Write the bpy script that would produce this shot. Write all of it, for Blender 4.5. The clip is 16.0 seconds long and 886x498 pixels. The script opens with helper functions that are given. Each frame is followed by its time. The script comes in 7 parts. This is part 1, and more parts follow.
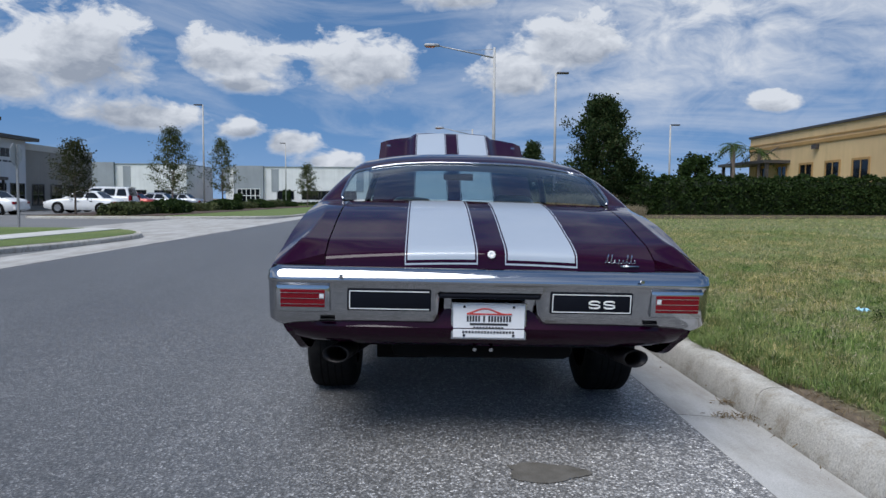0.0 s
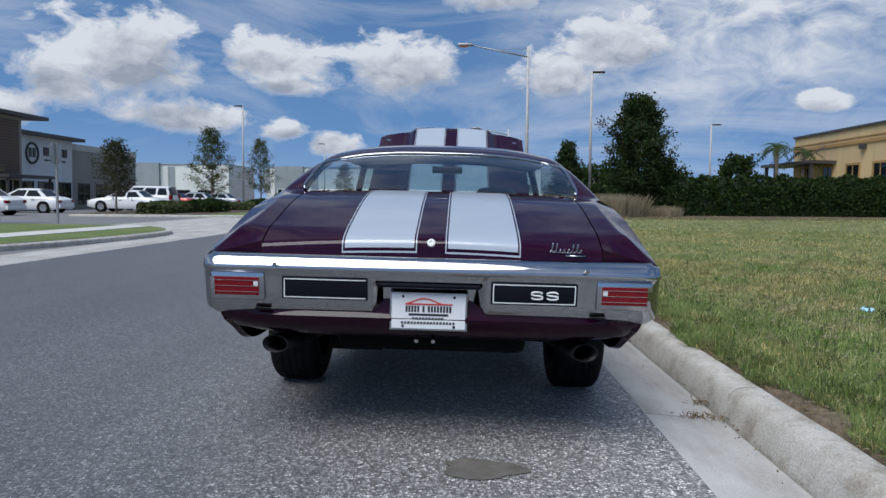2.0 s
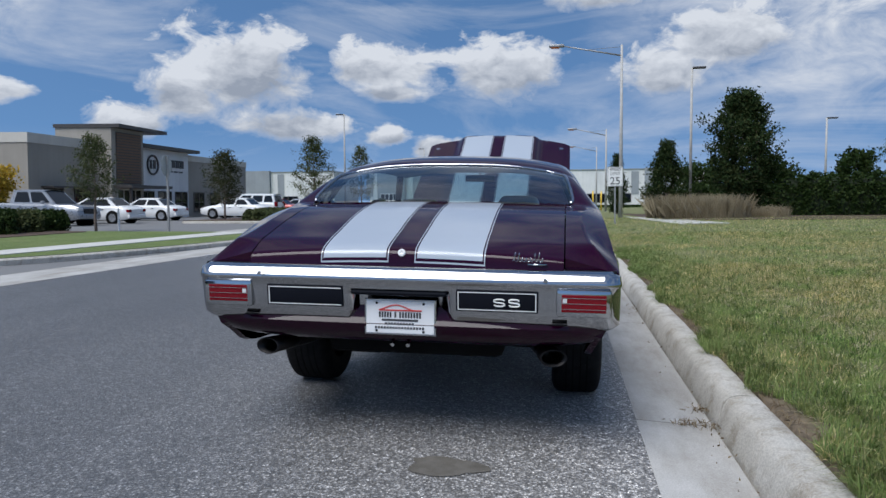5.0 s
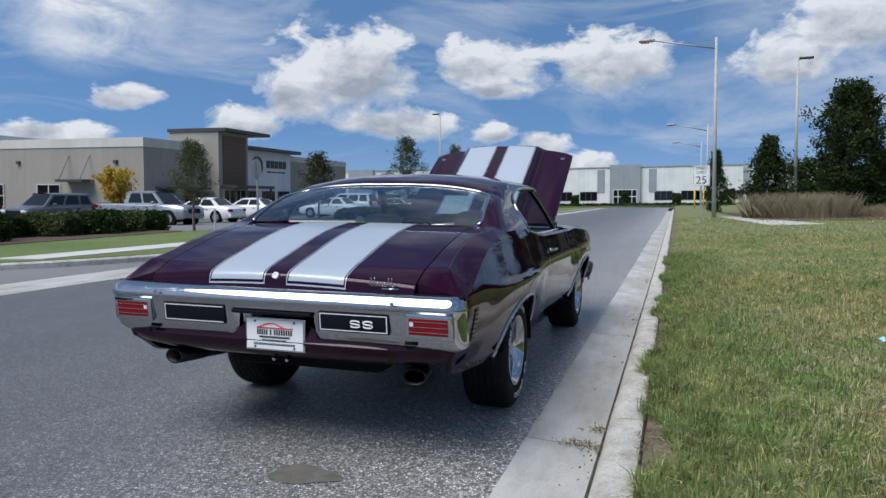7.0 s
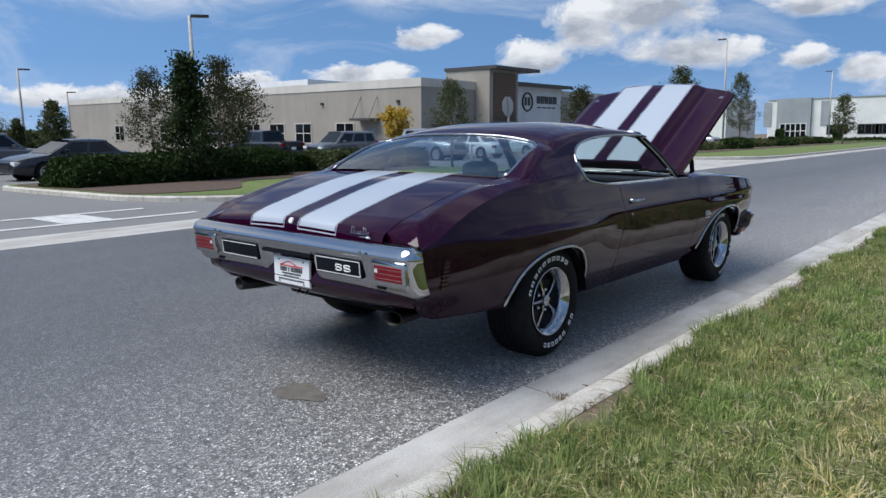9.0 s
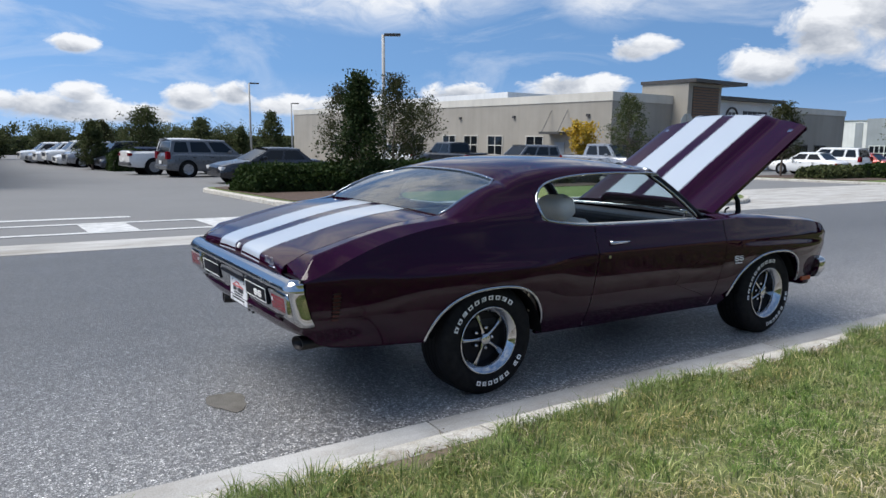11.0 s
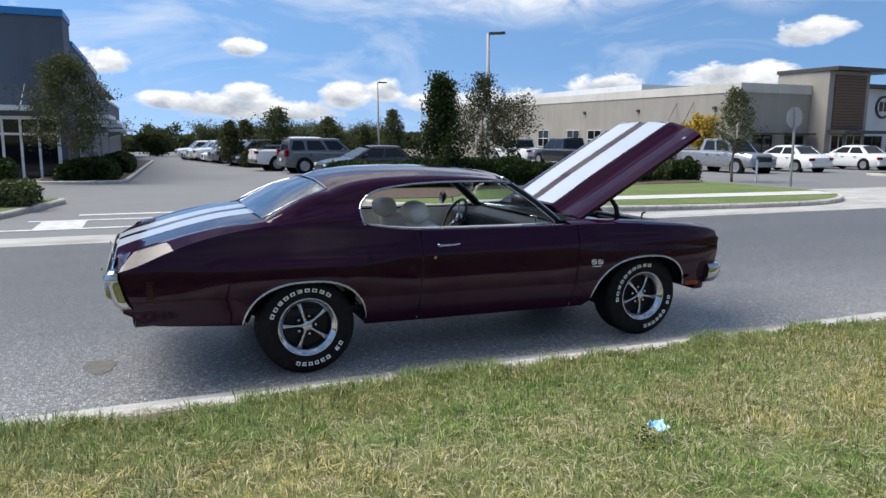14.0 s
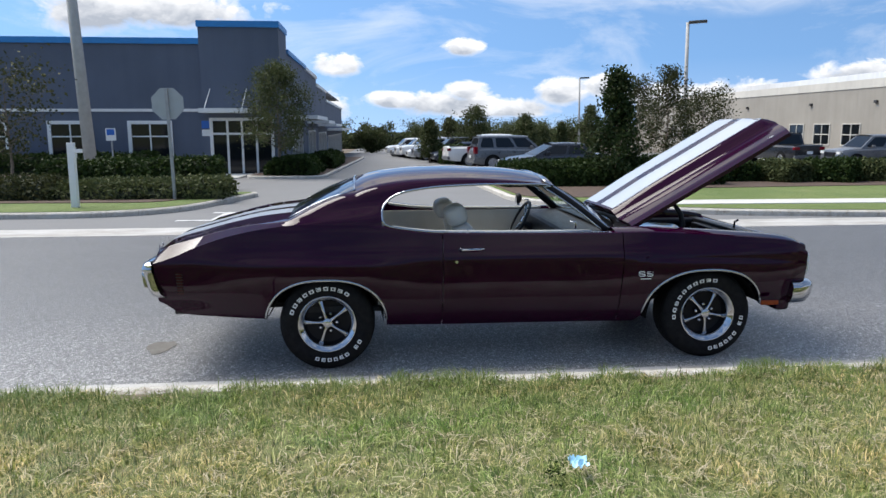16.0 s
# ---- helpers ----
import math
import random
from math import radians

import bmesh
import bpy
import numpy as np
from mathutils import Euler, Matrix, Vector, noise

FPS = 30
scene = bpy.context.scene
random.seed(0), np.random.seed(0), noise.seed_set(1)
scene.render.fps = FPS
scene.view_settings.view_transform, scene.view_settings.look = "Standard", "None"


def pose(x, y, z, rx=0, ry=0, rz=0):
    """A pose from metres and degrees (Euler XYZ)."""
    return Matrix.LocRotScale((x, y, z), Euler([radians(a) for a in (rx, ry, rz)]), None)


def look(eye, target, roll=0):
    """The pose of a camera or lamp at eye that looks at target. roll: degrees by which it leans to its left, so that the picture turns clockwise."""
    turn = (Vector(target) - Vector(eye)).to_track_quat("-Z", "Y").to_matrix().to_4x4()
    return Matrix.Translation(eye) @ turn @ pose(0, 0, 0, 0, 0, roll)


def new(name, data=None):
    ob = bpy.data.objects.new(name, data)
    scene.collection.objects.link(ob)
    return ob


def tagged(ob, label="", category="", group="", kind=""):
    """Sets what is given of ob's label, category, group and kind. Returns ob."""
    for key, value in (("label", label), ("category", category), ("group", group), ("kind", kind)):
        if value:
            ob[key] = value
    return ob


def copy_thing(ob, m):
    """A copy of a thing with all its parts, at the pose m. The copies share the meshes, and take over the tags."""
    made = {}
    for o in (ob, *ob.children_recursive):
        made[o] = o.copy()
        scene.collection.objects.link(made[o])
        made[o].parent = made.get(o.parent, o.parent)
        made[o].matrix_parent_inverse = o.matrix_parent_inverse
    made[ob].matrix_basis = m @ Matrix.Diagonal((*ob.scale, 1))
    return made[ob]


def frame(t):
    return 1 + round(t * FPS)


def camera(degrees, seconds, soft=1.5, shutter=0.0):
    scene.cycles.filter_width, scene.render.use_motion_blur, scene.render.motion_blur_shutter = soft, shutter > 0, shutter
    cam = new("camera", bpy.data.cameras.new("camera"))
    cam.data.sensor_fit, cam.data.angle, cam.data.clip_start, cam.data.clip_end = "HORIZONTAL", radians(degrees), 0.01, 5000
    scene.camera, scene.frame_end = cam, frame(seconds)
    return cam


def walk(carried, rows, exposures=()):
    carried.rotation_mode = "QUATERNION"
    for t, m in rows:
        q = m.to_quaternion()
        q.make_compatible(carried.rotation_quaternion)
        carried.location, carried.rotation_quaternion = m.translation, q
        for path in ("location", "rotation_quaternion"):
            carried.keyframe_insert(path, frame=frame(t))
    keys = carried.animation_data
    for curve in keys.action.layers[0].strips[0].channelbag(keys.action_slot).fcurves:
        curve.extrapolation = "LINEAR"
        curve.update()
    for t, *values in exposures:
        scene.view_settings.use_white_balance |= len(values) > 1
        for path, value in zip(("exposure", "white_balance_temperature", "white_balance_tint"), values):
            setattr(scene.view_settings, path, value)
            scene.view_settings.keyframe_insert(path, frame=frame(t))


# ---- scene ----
cam = camera(63.3, 16.0)
PATH = [
    (0, (-0.297, -2.968, 1.087), (-0.233, -0.974, 0.95), 1.3),
    (0.5, (-0.162, -2.967, 1.081), (-0.115, -0.972, 0.944), 1.3),
    (1, (-0.054, -2.945, 1.079), (-0.021, -0.95, 0.939), 1.4),
    (1.5, (0.072, -2.916, 1.085), (0.079, -0.921, 0.947), 1.3),
    (2, (0.114, -2.881, 1.038), (0.068, -0.886, 0.901), 1.5),
    (2.5, (0.103, -2.872, 0.966), (-0.005, -0.879, 0.826), 1.6),
    (3, (0.065, -2.886, 0.919), (-0.109, -0.899, 0.779), 1.6),
    (3.5, (0.067, -2.897, 0.936), (-0.164, -0.915, 0.797), 1.5),
    (4, (0.2, -2.943, 0.989), (-0.084, -0.969, 0.851), 1.3),
    (4.5, (0.434, -3.0, 1.043), (0.127, -1.028, 0.907), 0.9),
    (7, (1.757, -2.925, 1.233), (1.145, -1.026, 1.088), 0.4),
    (7.5, (2.068, -2.826, 1.266), (1.318, -0.978, 1.119), 0.4),
    (8, (2.419, -2.746, 1.273), (1.496, -0.978, 1.123), 0.1),
    (8.5, (2.768, -2.621, 1.295), (1.645, -0.987, 1.035), -0.1),
    (11, (4.156, -1.327, 1.502), (2.511, -0.23, 1.201), 1.1),
    (11.5, (4.474, -1.23, 1.509), (2.734, -0.292, 1.204), 1.1),
    (12, (4.795, -1.007, 1.566), (3.033, -0.112, 1.259), 0.8),
    (12.5, (5.044, -0.773, 1.59), (3.267, 0.091, 1.279), 0.7),
    (13, (5.268, -0.486, 1.635), (3.472, 0.335, 1.318), 0.6),
    (13.5, (5.518, -0.132, 1.652), (3.704, 0.646, 1.333), 0.5),
    (14, (5.671, 0.236, 1.668), (3.844, 0.981, 1.346), 0.5),
    (14.5, (5.803, 0.584, 1.686), (3.959, 1.288, 1.36), 0.4),
    (15, (5.869, 0.889, 1.692), (3.981, 1.462, 1.364), 0.4),
    (15.5, (5.856, 1.176, 1.69), (3.914, 1.514, 1.354), 0.2),
    (16, (5.871, 1.549, 1.709), (3.908, 1.732, 1.375), -0.1),
]
walk(cam, [(t, look(e, g, r)) for t, e, g, r in PATH],
     [(0.0, -0.2, 6000, 10), (4.5, -0.2, 6000, 10), (8.5, 0.04, 6180, 10), (11.0, 0.22, 6350, 10), (13.5, 0.33, 6420, 10), (16.0, 0.48, 6480, 10)])

# world: blue sky with broken cumulus, hazy high sun from the south
SUN_EL, SUN_AZ = radians(57), radians(210)     # azimuth clockwise from +y
scene.view_settings.exposure = 0.0
world = bpy.data.worlds.new("sky")
scene.world = world
world.use_nodes = True
wt = world.node_tree
wt.nodes.clear()


def wnode(kind, **props):
    n = wt.nodes.new(kind)
    for key, value in props.items():
        if key == "operation":
            n.operation = value
        elif key == "sky_type":
            n.sky_type = value
    return n


def wmath(op, a, b=None, c=None, clamp=False):
    n = wnode("ShaderNodeMath", operation=op)
    n.use_clamp = clamp
    for i, v in enumerate((a, b, c)):
        if v is None:
            continue
        if isinstance(v, (int, float)):
            n.inputs[i].default_value = v
        else:
            wt.links.new(v, n.inputs[i])
    return n.outputs[0]


sky = wnode("ShaderNodeTexSky", sky_type="NISHITA")
sky.sun_disc = False
sky.sun_elevation, sky.sun_rotation = SUN_EL, SUN_AZ
sky.altitude, sky.air_density, sky.dust_density, sky.ozone_density = 10, 1.0, 0.3, 2.5
coord = wnode("ShaderNodeTexCoord")
lifted = wt.nodes.new("ShaderNodeVectorMath")
lifted.operation = "MULTIPLY_ADD"
lifted.inputs[1].default_value, lifted.inputs[2].default_value = (1, 1, 0.8), (0, 0, 0.3)
wt.links.new(coord.outputs["Generated"], lifted.inputs[0])
wt.links.new(lifted.outputs[0], sky.inputs["Vector"])
split = wnode("ShaderNodeSeparateXYZ")
wt.links.new(coord.outputs["Generated"], split.inputs[0])
azim = wmath("MULTIPLY", wmath("ARCTAN2", wmath("MULTIPLY", split.outputs[0], -1), split.outputs[1]), 57.2958)
elev = wmath("MULTIPLY", wmath("ARCSINE", split.outputs[2]), 57.2958)
flat = wnode("ShaderNodeCombineXYZ")
wt.links.new(wmath("MULTIPLY", azim, 0.6), flat.inputs[0])
wt.links.new(elev, flat.inputs[1])


def wnoise(scale, detail, rough, vec=None, dist=0.0):
    n = wt.nodes.new("ShaderNodeTexNoise")
    n.inputs["Scale"].default_value, n.inputs["Detail"].default_value = scale, detail
    n.inputs["Roughness"].default_value, n.inputs["Distortion"].default_value = rough, dist
    wt.links.new(vec or flat.outputs[0], n.inputs["Vector"])
    return n.outputs["Fac"]


# cumulus heaps: azimuth to the left, elevation, half width, half height in degrees
HEAPS = [(25.3, 9.1, 6.0, 3.4), (29.4, 7.1, 3.2, 2.0), (14.2, 9.9, 5.0, 2.0), (4.9, 9.7, 4.9, 2.6), (-7.0, 9.3, 3.8, 2.1),
         (-11.4, 11.4, 4.6, 2.8), (-2.1, 15.2, 4.0, 1.2), (21.0, 5.4, 5.2, 1.3), (13.8, 8.2, 3.0, 0.9), (10.0, 3.9, 2.7, 1.1),
         (14.0, 4.8, 2.0, 0.9), (7.0, 2.6, 3.2, 0.9), (-26.1, 7.3, 2.2, 0.8), (41.0, 7.1, 2.3, 0.7), (46.1, 4.2, 4.0, 0.8),
         (33.1, 5.1, 3.3, 1.6), (84.0, 1.5, 4.5, 1.2), (83.0, 2.6, 1.7, 0.9), (75.5, 2.4, 2.2, 1.1), (72.5, 2.9, 1.5, 0.9), (69.0, 2.1, 2.4, 0.9), (88.7, 1.9, 1.8, 0.7), (79.0, 1.2, 4.0, 0.9), (55.4, 3.2, 3.0, 1.0),
         (46.6, 3.3, 3.6, 1.1), (42.2, 6.6, 2.0, 0.8), (83.1, 5.8, 1.5, 0.7), (104.0, 8.1, 6.0, 1.6), (110.0, 7.6, 3.5, 1.6),
         (92.7, 4.5, 2.6, 0.8), (95.0, 1.2, 4.0, 1.1), (64.0, 2.2, 5.0, 1.0)]
near = lean_sum = lean_weight = None
for a0, e0, ra, re in HEAPS:
    da = wmath("DIVIDE", wmath("SUBTRACT", azim, a0), ra)
    de = wmath("DIVIDE", wmath("SUBTRACT", elev, e0), re)
    d = wmath("SQRT", wmath("MULTIPLY_ADD", da, da, wmath("MULTIPLY", de, de)))
    both = wmath("MULTIPLY_ADD", de, -0.22, d)      # tops reach higher, bases stay flatter
    near = both if near is None else wmath("SMOOTH_MIN", near, both, 0.4)
    weight = wmath("MAXIMUM", wmath("SUBTRACT", 1.5, d), 0.0)
    lean_weight = weight if lean_weight is None else wmath("ADD", lean_weight, weight)
    lean = wmath("MULTIPLY", de, weight)
    lean_sum = lean if lean_sum is None else wmath("ADD", lean_sum, lean)
height = wmath("DIVIDE", lean_sum, wmath("MAXIMUM", lean_weight, 0.05))     # -1 at a heap's base, 1 at its top
warp = wt.nodes.new("ShaderNodeTexNoise")
warp.inputs["Scale"].default_value, warp.inputs["Detail"].default_value = 0.5, 3
wt.links.new(flat.outputs[0], warp.inputs["Vector"])


def billow(dx, dy):
    """Rounded cauliflower lumps in several sizes."""
    off = wt.nodes.new("ShaderNodeVectorMath")
    off.operation = "MULTIPLY_ADD"
    off.inputs[1].default_value, off.inputs[2].default_value = (1.6, 1.6, 0), (dx, dy, 0)
    wt.links.new(warp.outputs["Color"], off.inputs[0])
    at = wt.nodes.new("ShaderNodeVectorMath")
    wt.links.new(off.outputs[0], at.inputs[0])
    wt.links.new(flat.outputs[0], at.inputs[1])
    v = wt.nodes.new("ShaderNodeTexVoronoi")
    v.voronoi_dimensions, v.feature, v.normalize = "2D", "F1", True
    v.inputs["Scale"].default_value, v.inputs["Detail"].default_value = 0.36, 4.0
    v.inputs["Roughness"].default_value, v.inputs["Lacunarity"].default_value = 0.55, 2.1
    wt.links.new(at.outputs[0], v.inputs["Vector"])
    return wmath("SUBTRACT", 1.0, v.outputs["Distance"])


puff, puff_up = billow(0, 0), billow(0.25, 0.7)
frayed = wnoise(0.55, 8, 0.62, None, 0.4)
heap = wmath("ADD", wmath("MULTIPLY", wmath("SUBTRACT", 1.0, near), 1.25), wmath("MULTIPLY_ADD", puff, 1.15, -0.78))
heap = wmath("ADD", heap, wmath("MULTIPLY_ADD", frayed, 1.9, -0.95))
crisp = wmath("MULTIPLY_ADD", height, 1.1, 1.9)       # hard edges above, soft ones below
cover = wmath("MULTIPLY", heap, wmath("MAXIMUM", crisp, 1.0), clamp=True)
# thin high veil, and broken cloud over the rest of the sky
stretch = wnode("ShaderNodeMapping")
wt.links.new(coord.outputs["Generated"], stretch.inputs["Vector"])
stretch.inputs["Scale"].default_value = (2.0, 3.2, 9.0)
stretch.inputs["Rotation"].default_value = (0.25, 0.1, 0.5)
veil = wnoise(1.3, 8, 0.62, stretch.outputs[0], 0.8)
veil = wmath("MULTIPLY", wmath("MULTIPLY_ADD", veil, 3.2, -1.5, clamp=True), 0.55)
broken = wnoise(2.4, 7, 0.6, coord.outputs["Generated"])
high = wmath("MULTIPLY_ADD", elev, 0.1, -1.45, clamp=True)
broken = wmath("MULTIPLY", wmath("MULTIPLY_ADD", broken, 5.0, -2.45, clamp=True), wmath("MULTIPLY", high, 0.8))
haze = wmath("MULTIPLY", wmath("SUBTRACT", 1.0, wmath("MULTIPLY", elev, 0.2), clamp=True), 0.16)
# thin streaked sheets: azimuth to the left, elevation, half width, half height, density
SHEETS = [(-22.0, 14.0, 22.0, 10.0, 1.3), (44.0, 14.5, 7.0, 6.5, 1.7), (62.0, 13.5, 15.0, 6.0, 2.2), (90.0, 27.0, 40.0, 9.5, 2.6)]
streak = wmath("MULTIPLY_ADD", wnoise(0.42, 7, 0.62, None, 0.6), 2.6, -0.75, clamp=True)
thin = None
for a0, e0, ra, re, dense in SHEETS:
    sheet_a = wmath("DIVIDE", wmath("SUBTRACT", azim, a0), ra)
    sheet_e = wmath("DIVIDE", wmath("SUBTRACT", elev, e0), re)
    part_of = wmath("SUBTRACT", 1.0, wmath("SQRT", wmath("MULTIPLY_ADD", sheet_a, sheet_a, wmath("MULTIPLY", sheet_e, sheet_e))), clamp=True)
    part_of = wmath("MULTIPLY", part_of, dense)
    thin = part_of if thin is None else wmath("MAXIMUM", thin, part_of)
thin = wmath("MULTIPLY", thin, streak, clamp=True)
mask = wmath("MAXIMUM", wmath("MAXIMUM", cover, wmath("ADD", veil, thin, clamp=True)), wmath("MAXIMUM", broken, haze))
shade = wmath("MULTIPLY_ADD", wmath("SUBTRACT", puff, puff_up), 1.0, 0.5)
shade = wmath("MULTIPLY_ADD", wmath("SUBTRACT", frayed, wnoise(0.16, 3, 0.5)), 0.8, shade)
shade = wmath("MULTIPLY_ADD", height, 0.42, shade)
shade = wmath("MULTIPLY_ADD", wmath("SUBTRACT", 1.0, near), -0.12, shade, clamp=True)
shade = wmath("MULTIPLY_ADD", wmath("SUBTRACT", shade, 0.75), cover, 0.75)      # veils have no shaded base
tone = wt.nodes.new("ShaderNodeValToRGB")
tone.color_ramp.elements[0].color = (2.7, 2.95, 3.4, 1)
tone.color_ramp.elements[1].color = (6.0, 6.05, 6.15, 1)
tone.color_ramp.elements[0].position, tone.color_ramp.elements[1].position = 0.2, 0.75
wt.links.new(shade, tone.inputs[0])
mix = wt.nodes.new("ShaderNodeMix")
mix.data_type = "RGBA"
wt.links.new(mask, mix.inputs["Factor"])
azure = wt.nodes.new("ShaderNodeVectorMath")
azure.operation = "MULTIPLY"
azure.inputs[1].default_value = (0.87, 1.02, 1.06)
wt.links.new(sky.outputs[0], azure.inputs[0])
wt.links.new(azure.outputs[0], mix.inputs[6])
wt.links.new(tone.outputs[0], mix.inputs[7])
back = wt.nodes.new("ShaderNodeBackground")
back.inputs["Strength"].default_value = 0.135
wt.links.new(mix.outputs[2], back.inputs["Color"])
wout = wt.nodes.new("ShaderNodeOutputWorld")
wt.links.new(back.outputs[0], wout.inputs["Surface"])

sun = new("sun", bpy.data.lights.new("sun", "SUN"))
sun.data.energy, sun.data.angle, sun.data.color = 4.3, radians(42.0), (1.0, 0.955, 0.885)
to_sun = Vector((math.sin(SUN_AZ) * math.cos(SUN_EL), math.cos(SUN_AZ) * math.cos(SUN_EL), math.sin(SUN_EL)))
sun.matrix_world = look(to_sun * 50, (0, 0, 0))

# ---- materials ----


class Mat:
    """A node material with short calls for its textures."""

    def __init__(self, name, color, rough=0.6, metal=0.0, coat=0.0, spec=0.5):
        self.m = bpy.data.materials.new(name)
        self.m.use_nodes = True
        self.t = self.m.node_tree
        self.b = self.t.nodes["Principled BSDF"]
        self.b.inputs["Base Color"].default_value = (*color, 1)
        self.b.inputs["Roughness"].default_value = rough
        self.b.inputs["Metallic"].default_value = metal
        self.b.inputs["Coat Weight"].default_value = coat
        self.b.inputs["Coat Roughness"].default_value = 0.03
        self.b.inputs["Specular IOR Level"].default_value = spec
        self.co = self.t.nodes.new("ShaderNodeTexCoord")

    def link(self, a, b):
        self.t.links.new(a, b)

    def noise(self, scale, detail=4, rough=0.6, stretch=None, space="Object"):
        n = self.t.nodes.new("ShaderNodeTexNoise")
        n.inputs["Scale"].default_value, n.inputs["Detail"].default_value = scale, detail
        n.inputs["Roughness"].default_value = rough
        src = self.co.outputs[space]
        if stretch:
            mp = self.t.nodes.new("ShaderNodeMapping")
            mp.inputs["Scale"].default_value = stretch
            self.link(src, mp.inputs["Vector"])
            src = mp.outputs[0]
        self.link(src, n.inputs["Vector"])
        return n.outputs["Fac"]

    def voronoi(self, scale, feature="F1", out="Distance"):
        n = self.t.nodes.new("ShaderNodeTexVoronoi")
        n.feature = feature
        n.inputs["Scale"].default_value = scale
        self.link(self.co.outputs["Object"], n.inputs["Vector"])
        return n.outputs[out]

    def ramp(self, fac, *stops):
        r = self.t.nodes.new("ShaderNodeValToRGB")
        el = r.color_ramp.elements
        while len(el) < len(stops):
            el.new(0.5)
        for e, (p, c) in zip(el, stops):
            e.position = p
            e.color = (*c, 1) if isinstance(c, tuple) else (c, c, c, 1)
        self.link(fac, r.inputs[0])
        return r.outputs[0]

    def mix(self, fac, a, b, blend="MIX"):
        n = self.t.nodes.new("ShaderNodeMix")
        n.data_type, n.blend_type = "RGBA", blend
        for sock, v in ((n.inputs["Factor"], fac), (n.inputs[6], a), (n.inputs[7], b)):
            if isinstance(v, (int, float)):
                sock.default_value = v
            elif isinstance(v, tuple):
                sock.default_value = (*v, 1)
            else:
                self.link(v, sock)
        return n.outputs[2]

    def along(self, axis):
        n = self.t.nodes.new("ShaderNodeSeparateXYZ")
        self.link(self.co.outputs["Object"], n.inputs[0])
        return n.outputs[axis]

    def random(self):
        return self.t.nodes.new("ShaderNodeObjectInfo").outputs["Random"]

    def island(self):
        return self.t.nodes.new("ShaderNodeNewGeometry").outputs["Random Per Island"]

    def color(self, sock):
        self.link(sock, self.b.inputs["Base Color"])
        return self

    def rough(self, sock):
        self.link(sock, self.b.inputs["Roughness"])
        return self

    def bump(self, height, strength=0.3, distance=0.01):
        n = self.t.nodes.new("ShaderNodeBump")
        n.inputs["Strength"].default_value, n.inputs["Distance"].default_value = strength, distance
        self.link(height, n.inputs["Height"])
        self.link(n.outputs[0], self.b.inputs["Normal"])
        return self


def plain(name, color, rough=0.6, metal=0.0, coat=0.0, vary=0.12, scale=3.0, bump=0.0, bscale=60.0):
    k = Mat(name, color, rough, metal, coat)
    lo, hi = tuple(c * (1 - vary) for c in color), tuple(min(1, c * (1 + vary)) for c in color)
    k.color(k.ramp(k.noise(scale, 5), (0.3, lo), (0.7, hi)))
    k.rough(k.ramp(k.noise(scale * 4, 3), (0.3, max(0.0, rough - 0.06)), (0.7, min(1.0, rough + 0.06))))
    if bump:
        k.bump(k.noise(bscale, 4), bump, 0.004)
    return k.m


def leaf_mat(name, a, b, c):
    k = Mat(name, a, 0.6, spec=0.12)
    col = k.ramp(k.island(), (0.0, a), (0.55, b), (1.0, c))
    k.color(col)
    k.b.inputs["Subsurface Weight"].default_value = 0.0
    trans = k.t.nodes.new("ShaderNodeBsdfTranslucent")
    k.link(col, trans.inputs["Color"])
    add = k.t.nodes.new("ShaderNodeMixShader")
    add.inputs[0].default_value = 0.25
    k.link(k.b.outputs[0], add.inputs[1])
    k.link(trans.outputs[0], add.inputs[2])
    k.link(add.outputs[0], k.t.nodes["Material Output"].inputs["Surface"])
    return k.m


# asphalt: worn grey with light exposed stones, tyre-polished lanes, a few stains
k = Mat("asphalt", (0.1, 0.1, 0.1), 0.5, spec=0.9)
k.b.inputs["Diffuse Roughness"].default_value = 1.0
stones = k.ramp(k.voronoi(105.0, out="Color"), (0.0, 0.05), (0.42, 0.14), (0.72, 0.33), (1.0, 0.8))
edges = k.ramp(k.voronoi(105.0), (0.2, 1.1), (0.7, 0.4))
coarse = k.ramp(k.noise(24, 4, 0.75), (0.33, 0.5), (0.68, 1.55))
tint = k.ramp(k.noise(0.35, 5), (0.3, (0.83, 0.822, 0.83)), (0.7, (1.1, 1.09, 1.075)))
lanes = k.ramp(k.noise(0.6, 3, stretch=(1.6, 0.05, 1.0)), (0.35, 0.84), (0.65, 1.14))
asp = k.mix(1.0, k.mix(1.0, stones, edges, "MULTIPLY"), k.mix(1.0, tint, lanes, "MULTIPLY"), "MULTIPLY")
asp = k.mix(1.0, asp, coarse, "MULTIPLY")
# paler, dusty strip where cars park, darker running lanes
spread_x = k.t.nodes.new("ShaderNodeMapRange")
spread_x.inputs["From Min"].default_value, spread_x.inputs["From Max"].default_value = -6.4, 1.1
k.link(k.along(0), spread_x.inputs["Value"])
asp = k.mix(1.0, asp, k.ramp(spread_x.outputs[0], (0.0, 0.47), (0.5, 0.44), (0.74, 0.68), (0.86, (1.1, 1.08, 1.06)), (0.93, (1.3, 1.27, 1.23)), (1.0, (1.5, 1.46, 1.4))), "MULTIPLY")
k.color(k.mix(0.14, asp, (0.25, 0.245, 0.24)))
k.bump(k.voronoi(105.0), 0.7, 0.006)
ASPHALT = k.m
k = Mat("oil_stain", (0.045, 0.043, 0.04), 0.75)
k.color(k.ramp(k.noise(9, 5), (0.3, (0.075, 0.068, 0.056)), (0.7, (0.14, 0.13, 0.115))))
